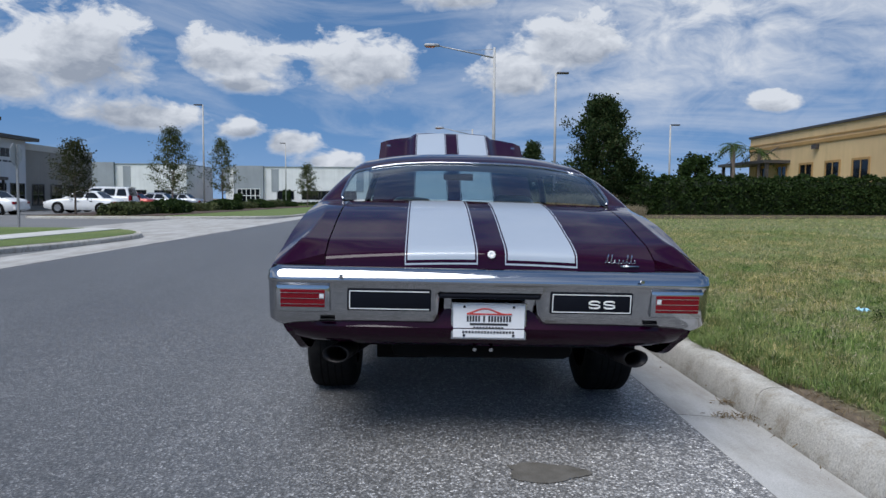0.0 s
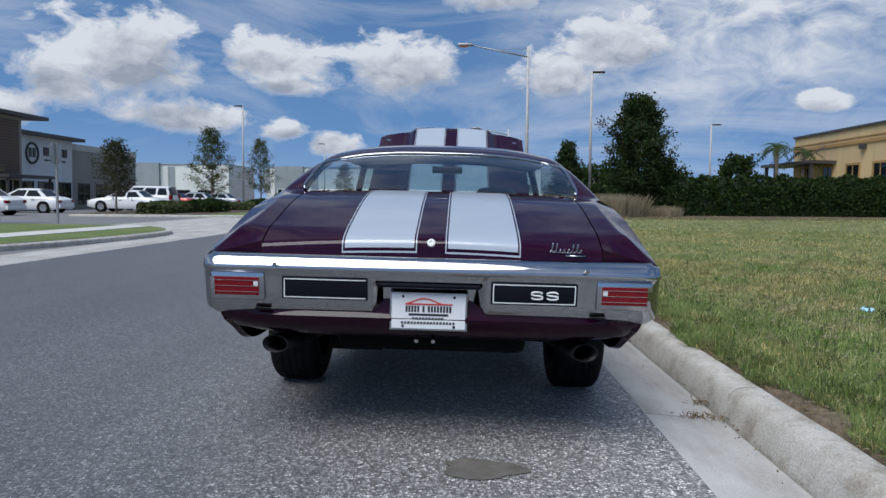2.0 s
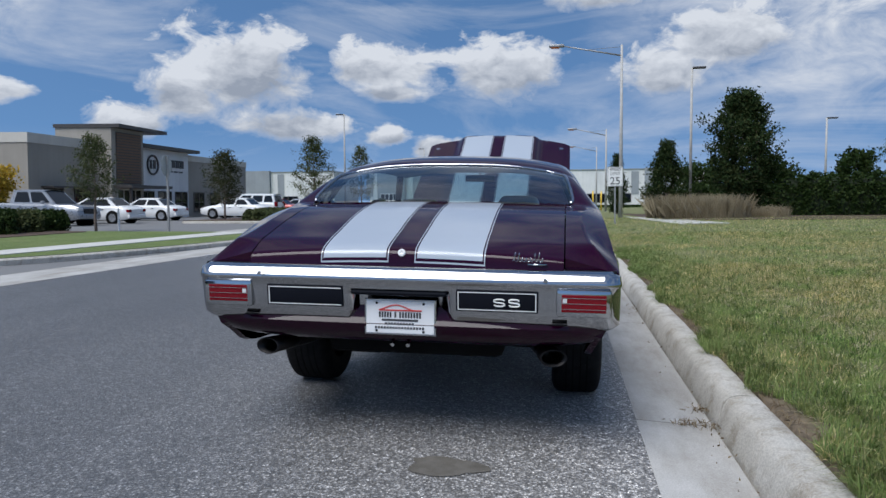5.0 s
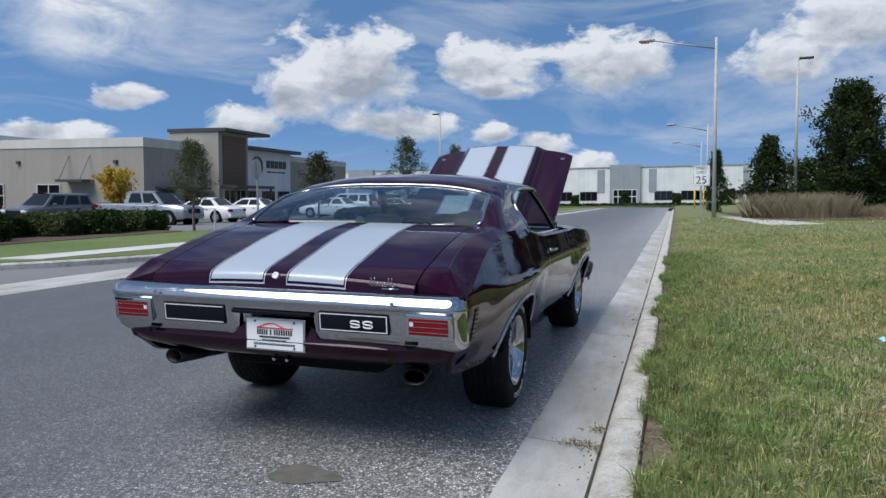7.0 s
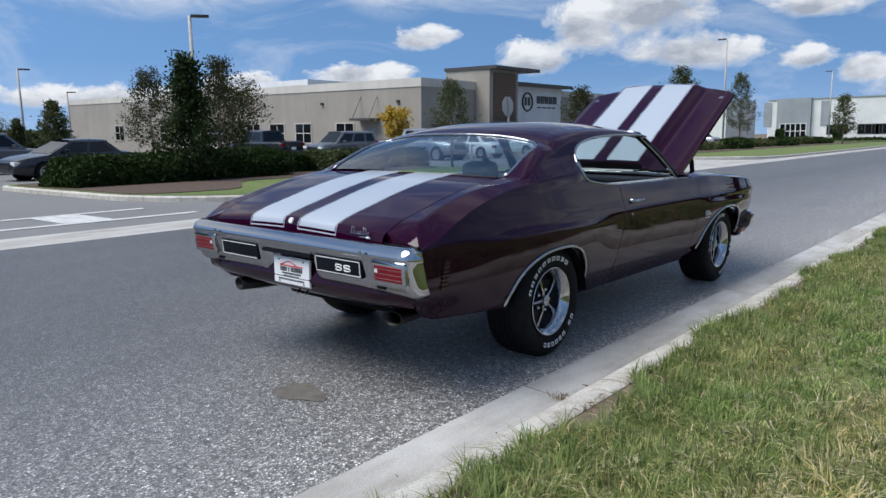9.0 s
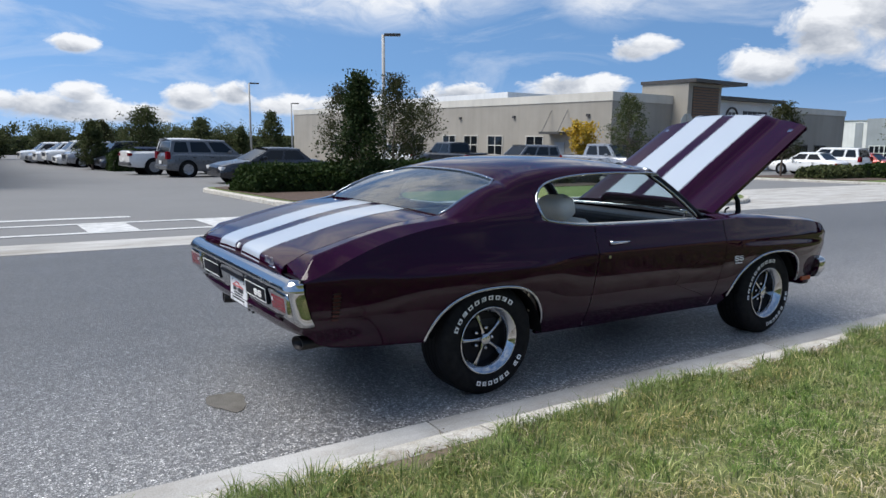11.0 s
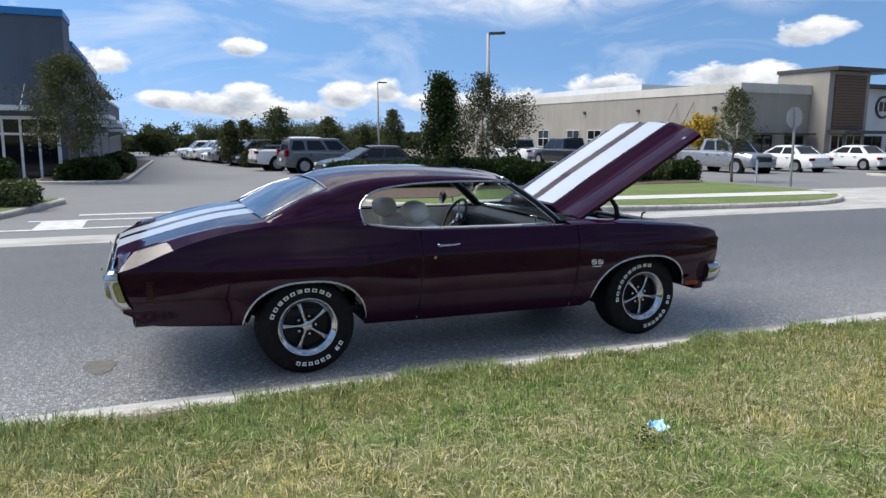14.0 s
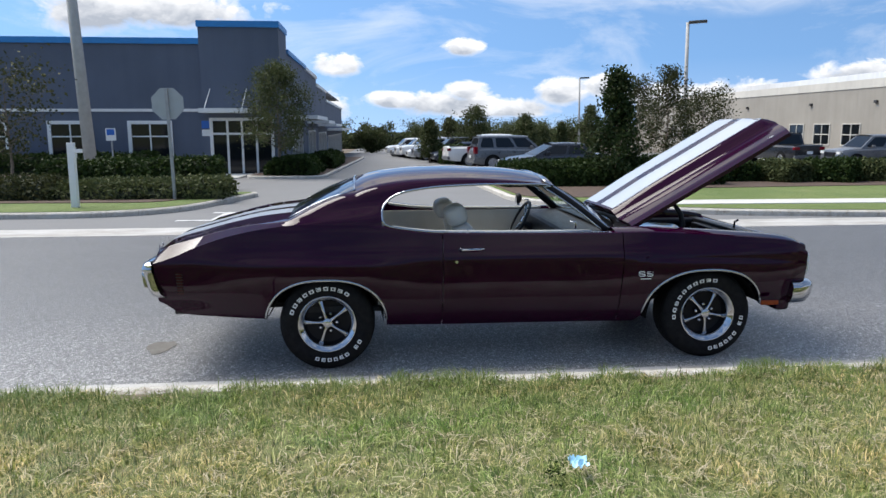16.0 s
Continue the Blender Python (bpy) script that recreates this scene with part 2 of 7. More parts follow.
k.bump(k.voronoi(95.0), 0.25, 0.003)
STAIN = k.m
k = Mat("lot_asphalt", (0.12, 0.12, 0.12), 0.88)
k.color(k.mix(k.noise(60, 3), k.ramp(k.noise(0.25, 5), (0.3, 0.105), (0.7, 0.15)), (0.19, 0.19, 0.19)))
k.bump(k.noise(80, 3), 0.3, 0.004)
LOT = k.m

k = Mat("concrete", (0.42, 0.41, 0.39), 0.85)
base = k.ramp(k.noise(1.1, 6, 0.65), (0.25, (0.34, 0.33, 0.31)), (0.75, (0.52, 0.51, 0.49)))
grit = k.ramp(k.noise(160, 3), (0.35, 0.82), (0.65, 1.08))
dirt = k.ramp(k.noise(2.6, 6, 0.7, (1.0, 0.25, 1.0)), (0.42, (1, 1, 1)), (0.72, (0.62, 0.58, 0.52)))
k.color(k.mix(1.0, k.mix(1.0, base, grit, "MULTIPLY"), dirt, "MULTIPLY"))
k.bump(k.noise(120, 4), 0.25, 0.003)
CONCRETE = k.m
k = Mat("kerb_concrete", (0.42, 0.41, 0.39), 0.88)
base = k.ramp(k.noise(2.0, 6, 0.65), (0.25, (0.42, 0.395, 0.345)), (0.75, (0.64, 0.615, 0.565)))
grit = k.ramp(k.noise(110, 4, 0.7), (0.3, 0.62), (0.62, 1.1))
grime = k.ramp(k.noise(7.0, 7, 0.75), (0.47, (1, 1, 1)), (0.72, (0.56, 0.5, 0.42)))
k.color(k.mix(1.0, k.mix(1.0, base, grit, "MULTIPLY"), grime, "MULTIPLY"))
k.bump(k.noise(60, 6, 0.75), 0.8, 0.01)
KERB = k.m
WALK = plain("pavement_concrete", (0.5, 0.49, 0.46), 0.85, vary=0.12, scale=1.2, bump=0.2)
PAINT_LINE = plain("road_paint", (0.5, 0.5, 0.49), 0.7, vary=0.25, scale=6, bump=0.1)

# lawn soil with thatch
k = Mat("lawn_soil", (0.12, 0.12, 0.05), 0.95)
mot = k.ramp(k.noise(1.3, 6, 0.65), (0.3, (0.12, 0.145, 0.047)), (0.52, (0.155, 0.165, 0.063)), (0.72, (0.215, 0.195, 0.098)))
mot2 = k.ramp(k.noise(30, 4, 0.7), (0.3, 0.85), (0.7, 1.12))
strip = k.t.nodes.new("ShaderNodeMapRange")
strip.inputs["From Min"].default_value, strip.inputs["From Max"].default_value = 1.95, 1.7
k.link(k.along(0), strip.inputs["Value"])
bare = k.ramp(k.noise(24, 5, 0.7), (0.3, (0.07, 0.052, 0.034)), (0.7, (0.21, 0.165, 0.115)))
k.color(k.mix(strip.outputs[0], k.mix(1.0, mot, mot2, "MULTIPLY"), bare))
k.bump(k.noise(45, 5, 0.7), 0.5, 0.02)
SOIL = k.m
k = Mat("far_lawn", (0.1, 0.13, 0.035), 0.95)
mot = k.ramp(k.noise(0.5, 6, 0.65), (0.3, (0.1, 0.15, 0.035)), (0.6, (0.15, 0.195, 0.055)), (0.8, (0.22, 0.22, 0.09)))
k.color(k.mix(1.0, mot, k.ramp(k.noise(40, 4, 0.7), (0.3, 0.6), (0.7, 1.2)), "MULTIPLY"))
k.bump(k.noise(30, 5, 0.7), 0.8, 0.04)
LAWN = k.m
k = Mat("grass_blade", (0.1, 0.14, 0.03), 0.6)
gcol = k.ramp(k.island(), (0.0, (0.03, 0.05, 0.012)), (0.3, (0.115, 0.165, 0.042)), (0.62, (0.25, 0.28, 0.095)), (0.83, (0.46, 0.42, 0.22)), (1.0, (0.72, 0.64, 0.44)))
patch = k.ramp(k.noise(1.1, 6, 0.65), (0.38, (0.68, 0.98, 0.5)), (0.5, (1.05, 1.03, 0.85)), (0.62, (1.42, 1.24, 1.0)))
gcol = k.mix(1.0, gcol, patch, "MULTIPLY")
k.color(gcol)
gtr = k.t.nodes.new("ShaderNodeBsdfTranslucent")
k.link(gcol, gtr.inputs["Color"])
gmx = k.t.nodes.new("ShaderNodeMixShader")
gmx.inputs[0].default_value = 0.35
upward, bent = k.t.nodes.new("ShaderNodeNewGeometry"), k.t.nodes.new("ShaderNodeVectorMath")
bent.operation = "MULTIPLY_ADD"
bent.inputs[1].default_value, bent.inputs[2].default_value = (0.2, 0.2, 0.2), (0, 0, 0.9)
k.link(upward.outputs["Normal"], bent.inputs[0])
soft = k.t.nodes.new("ShaderNodeVectorMath")
soft.operation = "NORMALIZE"
k.link(bent.outputs[0], soft.inputs[0])
k.link(soft.outputs[0], k.b.inputs["Normal"])
k.link(k.b.outputs[0], gmx.inputs[1])
k.link(gtr.outputs[0], gmx.inputs[2])
k.link(gmx.outputs[0], k.t.nodes["Material Output"].inputs["Surface"])
GRASS = k.m
THATCH = leaf_mat("dry_thatch", (0.42, 0.36, 0.23), (0.52, 0.45, 0.3), (0.62, 0.55, 0.4))
GRASS_LUSH = leaf_mat("lush_grass", (0.11, 0.17, 0.045), (0.17, 0.225, 0.07), (0.25, 0.28, 0.11))
DRY_LEAF = leaf_mat("dry_leaves", (0.14, 0.1, 0.06), (0.2, 0.15, 0.09), (0.28, 0.22, 0.13))
MULCH = plain("mulch", (0.075, 0.048, 0.034), 0.95, vary=0.4, scale=9, bump=0.9, bscale=40)

# paint: very dark cherry with fine flake under clear coat
k = Mat("cherry_paint", (0.04, 0.004, 0.014), 0.4, 0.0, 1.0, 0.0)
flake = k.ramp(k.voronoi(900.0, out="Color"), (0.0, (0.0098, 0.0001, 0.0058)), (1.0, (0.0225, 0.0002, 0.0138)))
k.color(k.mix(1.0, flake, k.ramp(k.noise(1.2, 3), (0.3, 0.9), (0.7, 1.1)), "MULTIPLY"))
k.b.inputs["Coat IOR"].default_value = 1.33
k.bump(k.noise(2.2, 3), 0.02, 0.004)
CHERRY = k.m
STRIPE = plain("stripe_white", (0.36, 0.4, 0.455), 0.35, 0.0, 0.5, vary=0.025, scale=1.5)
k = Mat("chrome", (0.41, 0.42, 0.44), 0.05, 1.0)
k.rough(k.ramp(k.noise(14, 4), (0.35, 0.05), (0.75, 0.14)))
k.bump(k.noise(3, 3), 0.015, 0.004)
CHROME = k.m
CHROME_DULL = plain("bright_metal", (0.48, 0.49, 0.5), 0.22, 1.0, vary=0.08)
BLACK = plain("black_satin", (0.012, 0.012, 0.014), 0.35, vary=0.2)
PANEL = plain("bumper_panel_black", (0.006, 0.007, 0.011), 0.5, vary=0.1, scale=20)
UNDER = plain("underbody_black", (0.006, 0.006, 0.006), 0.8, vary=0.4, scale=8, bump=0.3)
k = Mat("tyre_rubber", (0.018, 0.018, 0.019), 0.7)
k.color(k.ramp(k.noise(25, 5), (0.3, (0.006, 0.006, 0.007)), (0.75, (0.016, 0.0155, 0.015))))
k.bump(k.noise(150, 3), 0.2, 0.002)
RUBBER = k.m
for dull in (BLACK, PANEL, UNDER, RUBBER):
    dull.node_tree.nodes["Principled BSDF"].inputs["Specular IOR Level"].default_value = 0.1
WHITE_LETTER = plain("raised_white", (0.72, 0.72, 0.7), 0.6, vary=0.08, scale=20)
VINYL = plain("pearl_vinyl", (0.62, 0.6, 0.54), 0.42, vary=0.07, scale=6, bump=0.12, bscale=120)
DASH = plain("black_vinyl", (0.016, 0.016, 0.018), 0.5, vary=0.25, scale=9, bump=0.2, bscale=150)
CARPET = plain("black_carpet", (0.02, 0.02, 0.02), 0.95, vary=0.3, scale=30)
HEADLINER = plain("headliner", (0.34, 0.33, 0.3), 0.8, vary=0.05)
PLATE = plain("plate_white", (0.74, 0.74, 0.74), 0.35, vary=0.03)
INK = plain("ink_black", (0.03, 0.03, 0.035), 0.5)
RED_INK = plain("ink_red", (0.55, 0.05, 0.04), 0.5)
EXHAUST = plain("sooty_steel", (0.025, 0.023, 0.023), 0.45, 0.8, vary=0.3, scale=12)


def lens(name, color, rough=0.12):
    k = Mat(name, color, rough, 0.0, 0.12, 0.3)
    k.color(k.ramp(k.voronoi(160), (0.1, tuple(c * 0.8 for c in color)), (0.7, tuple(min(1, c * 1.25) for c in color))))
    k.bump(k.voronoi(160), 0.25, 0.003)
    return k.m


RED_LENS = lens("red_lens", (0.15, 0.002, 0.007))
MARKER_LENS = lens("marker_lens", (0.03, 0.0008, 0.003))
CLEAR_LENS = lens("clear_lens", (0.6, 0.6, 0.6))
SIDE_AMBER = lens("side_amber_lens", (0.2, 0.03, 0.008))
AMBER_LENS = lens("amber_lens", (0.5, 0.12, 0.02))


def glass(name, tint, gloss=0.05, power=3.0):
    m = bpy.data.materials.new(name)
    m.use_nodes = True
    t = m.node_tree
    t.nodes.remove(t.nodes["Principled BSDF"])
    tr, gl = t.nodes.new("ShaderNodeBsdfTransparent"), t.nodes.new("ShaderNodeBsdfGlossy")
    tr.inputs["Color"].default_value = (*tint, 1)
    gl.inputs["Roughness"].default_value = 0.015
    gl.inputs["Color"].default_value = (0.95, 0.97, 1, 1)
    lw = t.nodes.new("ShaderNodeLayerWeight")
    pw, fr = t.nodes.new("ShaderNodeMath"), t.nodes.new("ShaderNodeMath")
    pw.operation, fr.operation = "POWER", "MULTIPLY_ADD"
    pw.inputs[1].default_value = power
    fr.inputs[1].default_value, fr.inputs[2].default_value = 0.85 - gloss, gloss
    t.links.new(lw.outputs["Facing"], pw.inputs[0])
    t.links.new(pw.outputs[0], fr.inputs[0])
    mx = t.nodes.new("ShaderNodeMixShader")
    t.links.new(fr.outputs[0], mx.inputs[0])
    t.links.new(tr.outputs[0], mx.inputs[1])
    t.links.new(gl.outputs[0], mx.inputs[2])
    t.links.new(mx.outputs[0], t.nodes["Material Output"].inputs["Surface"])
    return m


GLASS = glass("car_glass", (0.72, 0.84, 0.82))
REAR_GLASS = glass("rear_glass", (0.42, 0.54, 0.6), 0.05, 3.2)
k = Mat("window_dark_glass", (0.008, 0.01, 0.013), 0.05, 0.0, 0.0, 0.35)
k.bump(k.noise(0.8, 2), 0.02, 0.02)
DARK_GLASS = k.m


def stucco(name, color, vary=0.1):
    k = Mat(name, color, 0.88)
    lo, hi = tuple(c * (1 - vary) for c in color), tuple(min(1, c * (1 + vary)) for c in color)
    big = k.ramp(k.noise(0.3, 5), (0.3, lo), (0.7, hi))
    streak = k.ramp(k.noise(1.2, 5, 0.6, (1.5, 1.5, 0.08)), (0.4, 1.0), (0.8, 0.88))
    k.color(k.mix(1.0, big, streak, "MULTIPLY"))
    k.bump(k.noise(25, 4), 0.15, 0.01)
    return k.m


TAUPE = stucco("stucco_taupe", (0.3, 0.275, 0.235))
CREAM = stucco("stucco_cream", (0.55, 0.52, 0.46))
WHITE_WALL = stucco("painted_white_wall", (0.66, 0.66, 0.65))
GREY_WALL = stucco("painted_grey_wall", (0.27, 0.29, 0.31))
SLATE = stucco("stucco_slate_blue", (0.1, 0.118, 0.16))
BLUE_TRIM = plain("blue_metal_coping", (0.02, 0.2, 0.5), 0.45, vary=0.06)
BEIGE = stucco("stucco_beige", (0.66, 0.47, 0.24))
TAN_BAND = stucco("stucco_tan_band", (0.4, 0.24, 0.085))
WOOD = plain("brown_slats", (0.15, 0.085, 0.05), 0.6, vary=0.25, scale=8)
DARK_METAL = plain("dark_bronze_metal", (0.05, 0.045, 0.042), 0.5, vary=0.15)
WHITE_TRIM = plain("white_trim", (0.72, 0.72, 0.7), 0.5, vary=0.05)
GALV = plain("galvanised_steel", (0.33, 0.33, 0.33), 0.5, 0.6, vary=0.14, scale=6)
POLE_CONC = plain("pole_concrete", (0.4, 0.39, 0.37), 0.8, vary=0.12, scale=4, bump=0.1)
SIGN_BACK = plain("sign_back_alu", (0.36, 0.38, 0.38), 0.5, 0.4, vary=0.08)
SIGN_WHITE = plain("sign_white", (0.72, 0.72, 0.7), 0.5, vary=0.05)
SIGN_BLUE = plain("sign_blue", (0.02, 0.12, 0.45), 0.5, vary=0.05)
YELLOW_POST = plain("safety_yellow", (0.7, 0.45, 0.03), 0.5, vary=0.1)
BARK = plain("bark", (0.16, 0.125, 0.1), 0.9, vary=0.3, scale=14, bump=0.8, bscale=30)
LEAF_OAK = leaf_mat("oak_leaves", (0.05, 0.066, 0.024), (0.072, 0.088, 0.034), (0.105, 0.115, 0.05))
LEAF_DARK = leaf_mat("magnolia_leaves", (0.014, 0.03, 0.008), (0.026, 0.045, 0.014), (0.055, 0.065, 0.022))
LEAF_HEDGE = leaf_mat("hedge_leaves", (0.013, 0.028, 0.006), (0.024, 0.045, 0.01), (0.045, 0.066, 0.017))
LEAF_YELLOW = leaf_mat("yellow_leaves", (0.4, 0.25, 0.02), (0.5, 0.34, 0.04), (0.35, 0.27, 0.06))
LEAF_OLIVE = leaf_mat("olive_leaves", (0.032, 0.04, 0.014), (0.048, 0.054, 0.021), (0.07, 0.07, 0.03))
PALM_LEAF = leaf_mat("palm_fronds", (0.03, 0.06, 0.012), (0.05, 0.085, 0.02), (0.08, 0.1, 0.03))
STRAW = leaf_mat("ornamental_straw", (0.2, 0.165, 0.1), (0.28, 0.235, 0.15), (0.36, 0.31, 0.21))
# near-black green: the shade between the leaves, put into the colour
SHADE_CORE = plain("shrub_shade_core", (0.012, 0.02, 0.006), 0.95, vary=0.3)
LITTER = plain("pale_blue_plastic", (0.4, 0.66, 0.8), 0.35, vary=0.12, scale=18)


def car_paint(name, color, metal=0.2):
    return plain(name, color, 0.3, metal, 0.6, vary=0.03)


CAR_WHITE = car_paint("car_white", (0.72, 0.72, 0.71), 0.0)
CAR_GREY = car_paint("car_grey", (0.11, 0.115, 0.125))
CAR_SILVER = car_paint("car_silver", (0.3, 0.31, 0.33), 0.5)
CAR_BLACK = car_paint("car_black", (0.012, 0.013, 0.018))
CAR_RED = car_paint("car_red", (0.35, 0.04, 0.025))
CAR_BLUE = car_paint("car_navy", (0.025, 0.032, 0.06))

# ---- mesh helpers ----
UP_LEAN = -1.0      # true plumb leans by this against the sloping road, degrees


def finish(name, bm, mats, smooth=False, recalc=True):
    if recalc:
        bmesh.ops.recalc_face_normals(bm, faces=bm.faces)
    me = bpy.data.meshes.new(name)
    bm.to_mesh(me)
    bm.free()
    for m in mats if isinstance(mats, (list, tuple)) else [mats]:
        me.materials.append(m)
    if smooth:
        me.shade_smooth() if smooth is True else None
        if smooth is not True:
            me.shade_smooth()
            me.set_sharp_from_angle(angle=radians(smooth))
    return me


def part(name, bm, material, parent, label="", smooth=False, recalc=True):
    ob = new(name, finish(name, bm, material, smooth, recalc))
    ob.parent = parent
    if label:
        tagged(ob, label)
    return ob


def thing(name, label, category, m=None, group="", kind=""):
    ob = new(name)
    ob.empty_display_size = 0.1
    if m is not None:
        ob.matrix_world = m
    return tagged(ob, label, category, group, kind)


def raw(name, verts, faces, material, parent=None, smooth=False):
    me = bpy.data.meshes.new(name)
    me.from_pydata(verts, [], faces)
    for m in material if isinstance(material, (list, tuple)) else [material]:
        me.materials.append(m)
    if smooth:
        me.shade_smooth()
    ob = new(name, me)
    ob.parent = parent
    return ob


def box(bm, x0, x1, y0, y1, z0, z1, bevel=0.0):
    v = [bm.verts.new((x, y, z)) for z in (z0, z1) for y in (y0, y1) for x in (x0, x1)]
    fs = [bm.faces.new([v[i] for i in f]) for f in ((0, 2, 3, 1), (4, 5, 7, 6), (0, 1, 5, 4), (2, 6, 7, 3), (0, 4, 6, 2), (1, 3, 7, 5))]
    if bevel:
        es = list({e for f in fs for e in f.edges})
        bmesh.ops.bevel(bm, geom=es, offset=bevel, segments=2, profile=0.5, affect="EDGES")
    return bm


def boxes(*rows, bevel=0.0):
    bm = bmesh.new()
    for r in rows:
        box(bm, *r, bevel=bevel)
    return bm


def tube(bm, pts, radii, n=10, cap=True):
    """A round rod along points, with a radius at each."""
    pts = [Vector(p) for p in pts]
    radii = [radii] * len(pts) if isinstance(radii, (int, float)) else radii
    rings = []
    side = None
    for i, p in enumerate(pts):
        d = (pts[min(i + 1, len(pts) - 1)] - pts[max(i - 1, 0)]).normalized()
        if side is None:
            side = d.orthogonal().normalized()
        side = (side - d * side.dot(d)).normalized()
        up = d.cross(side)
        rings.append([bm.verts.new(p + (side * math.cos(a) + up * math.sin(a)) * radii[i]) for a in [2 * math.pi * j / n for j in range(n)]])
    for a, b in zip(rings, rings[1:]):
        for j in range(n):
            bm.faces.new((a[j], a[(j + 1) % n], b[(j + 1) % n], b[j]))
    if cap:
        bm.faces.new(rings[0][::-1])
        bm.faces.new(rings[-1])
    return bm


def rod(pts, radii, n=10):
    return tube(bmesh.new(), pts, radii, n)


def sheet(bm, rows, flip=False, close=False):
    """Faces over rows of points."""
    vs = [[bm.verts.new(p) for p in row] for row in rows]
    for a, b in zip(vs, vs[1:]):
        for j in range(len(a) - 1 + close):
            k = (j + 1) % len(a)
            bm.faces.new((a[j], b[j], b[k], a[k]) if flip else (a[j], a[k], b[k], b[j]))
    return vs


def lathe(bm, profile, n=48, axis="x", centre=(0, 0, 0)):
    """Turn (offset along axis, radius) points round the axis."""
    c = Vector(centre)
    rows = []
    for k in range(n):
        a = 2 * math.pi * k / n
        row = []
        for o, r in profile:
            p = (o, r * math.cos(a), r * math.sin(a)) if axis == "x" else (r * math.cos(a), r * math.sin(a), o)
            row.append(c + Vector(p))
        rows.append(row)
    rows.append(rows[0])
    vs = [[bm.verts.new(p) for p in row] for row in rows[:-1]]
    vs.append(vs[0])
    for a, b in zip(vs, vs[1:]):
        for j in range(len(a) - 1):
            bm.faces.new((a[j], b[j], b[j + 1], a[j + 1]))
    return bm


def slab(bm, outline, z_top, thick):
    """A flat prism; z_top is a number or a function of x and y."""
    zt = z_top if callable(z_top) else (lambda x, y: z_top)
    top = [bm.verts.new((x, y, zt(x, y))) for x, y in outline]
    low = [bm.verts.new((x, y, zt(x, y) - thick)) for x, y in outline]
    bm.faces.new(top)
    n = len(outline)
    for i in range(n):
        bm.faces.new((low[i], low[(i + 1) % n], top[(i + 1) % n], top[i]))
    return bm


def rounded(outline, radius, steps=6):
    """An outline with its corners rounded; radius is one number or one for each corner."""
    out, n = [], len(outline)
    for i in range(n):
        r = radius[i] if isinstance(radius, (list, tuple)) else radius
        p, a, b = (Vector(outline[j % n]).to_2d() for j in (i, i - 1, i + 1))
        da, db = (a - p), (b - p)
        r = min(r, da.length * 0.49, db.length * 0.49)
        s, e = p + da.normalized() * r, p + db.normalized() * r
        for k in range(steps + 1):
            t = k / steps
            q = s * (1 - t) ** 2 + p * 2 * t * (1 - t) + e * t * t
            out.append((q.x, q.y))
    return out


def inset_line(outline, d):
    """The outline moved inwards by d (anticlockwise outlines)."""
    out, n = [], len(outline)
    for i in range(n):
        a, p, b = (Vector(outline[j % n]) for j in (i - 1, i, i + 1))
        t = ((p - a).normalized() + (b - p).normalized())
        t = t.normalized() if t.length > 1e-6 else (b - a).normalized()
        out.append((p.x - t.y * d, p.y + t.x * d))
    return out


def level(x, y=0.0):
    """Height of the lots and drives beside the road."""
    if x < -6.4:
        return -0.07 + 0.018 * (x + 6.4)
    if x > 1.65:
        return 0.15 + 0.06 * min(x - 1.65, 1.9) + 0.019 * max(0.0, x - 3.55)
    return 0.0 if x > -2.6 else 0.0184 * (x + 2.6)


# ---- ground, road, kerbs ----
def ground_sheet():
    xs = sorted(set([-1800, -600, -200, -120, -80, -50, -30, -20, -12, -9, -7.6, -7.3, 1.58, 1.66] + [1.66 + 0.16 * i for i in range(1, 34)] + [7.5, 8.5, 10, 13, 17, 22, 30, 45, 70, 120, 300, 800, 1800]))
    ys = sorted(set([-1800, -500, -150, -60, -30, -16, -9] + [-5 + 0.25 * i for i in range(57)] + [10, 12, 15, 19, 25, 32, 40, 55, 80, 120, 200, 400, 900, 1800]))
    rows = []
    for y in ys:
        row = []
        for x in xs:
            z = level(x)
            if -7.5 < x < 1.6:
                z = -0.3
            elif x < -7.5:
                z -= 0.03
            elif x > 1.6:
                z += (0.02 * noise.noise((x * 0.9, y * 0.9, 0)) + 0.012 * noise.noise((x * 3, y * 3, 5))) * min(1, (x - 1.6) * 2) if x < 30 else 0
            row.append((x, y, z))
        rows.append(row)
    bm = bmesh.new()
    sheet(bm, rows)
    ob = new("ground", finish("ground", bm, SOIL, True))
    return tagged(ob, "mown verge and open ground, patchy green and straw", "ground", kind="structure")


ground_sheet()


def road_sheet():
    bm = bmesh.new()
    xs = [-6.42, -5.5, -4.5, -3.5, -2.6, -1.5, 0, 1.06]
    ys = [-80, -40, -20, -10, -5, 0, 5, 10, 20, 40, 70, 100]
    sheet(bm, [[(x, y, level(x)) for x in xs] for y in ys])
    road = new("road", finish("road", bm, ASPHALT, True))
    tagged(road, "worn grey asphalt road with exposed stones", "road", kind="structure")
    bm = bmesh.new()
    sheet(bm, [[(x, y, level(x) + 0.012) for x in (-90, -40, -6.3, 1, 40, 90)] for y in (91, 100)])
    tagged(new("road_cross", finish("road_cross", bm, LOT)), "grey asphalt cross road at the far end", "road", kind="structure")


road_sheet()


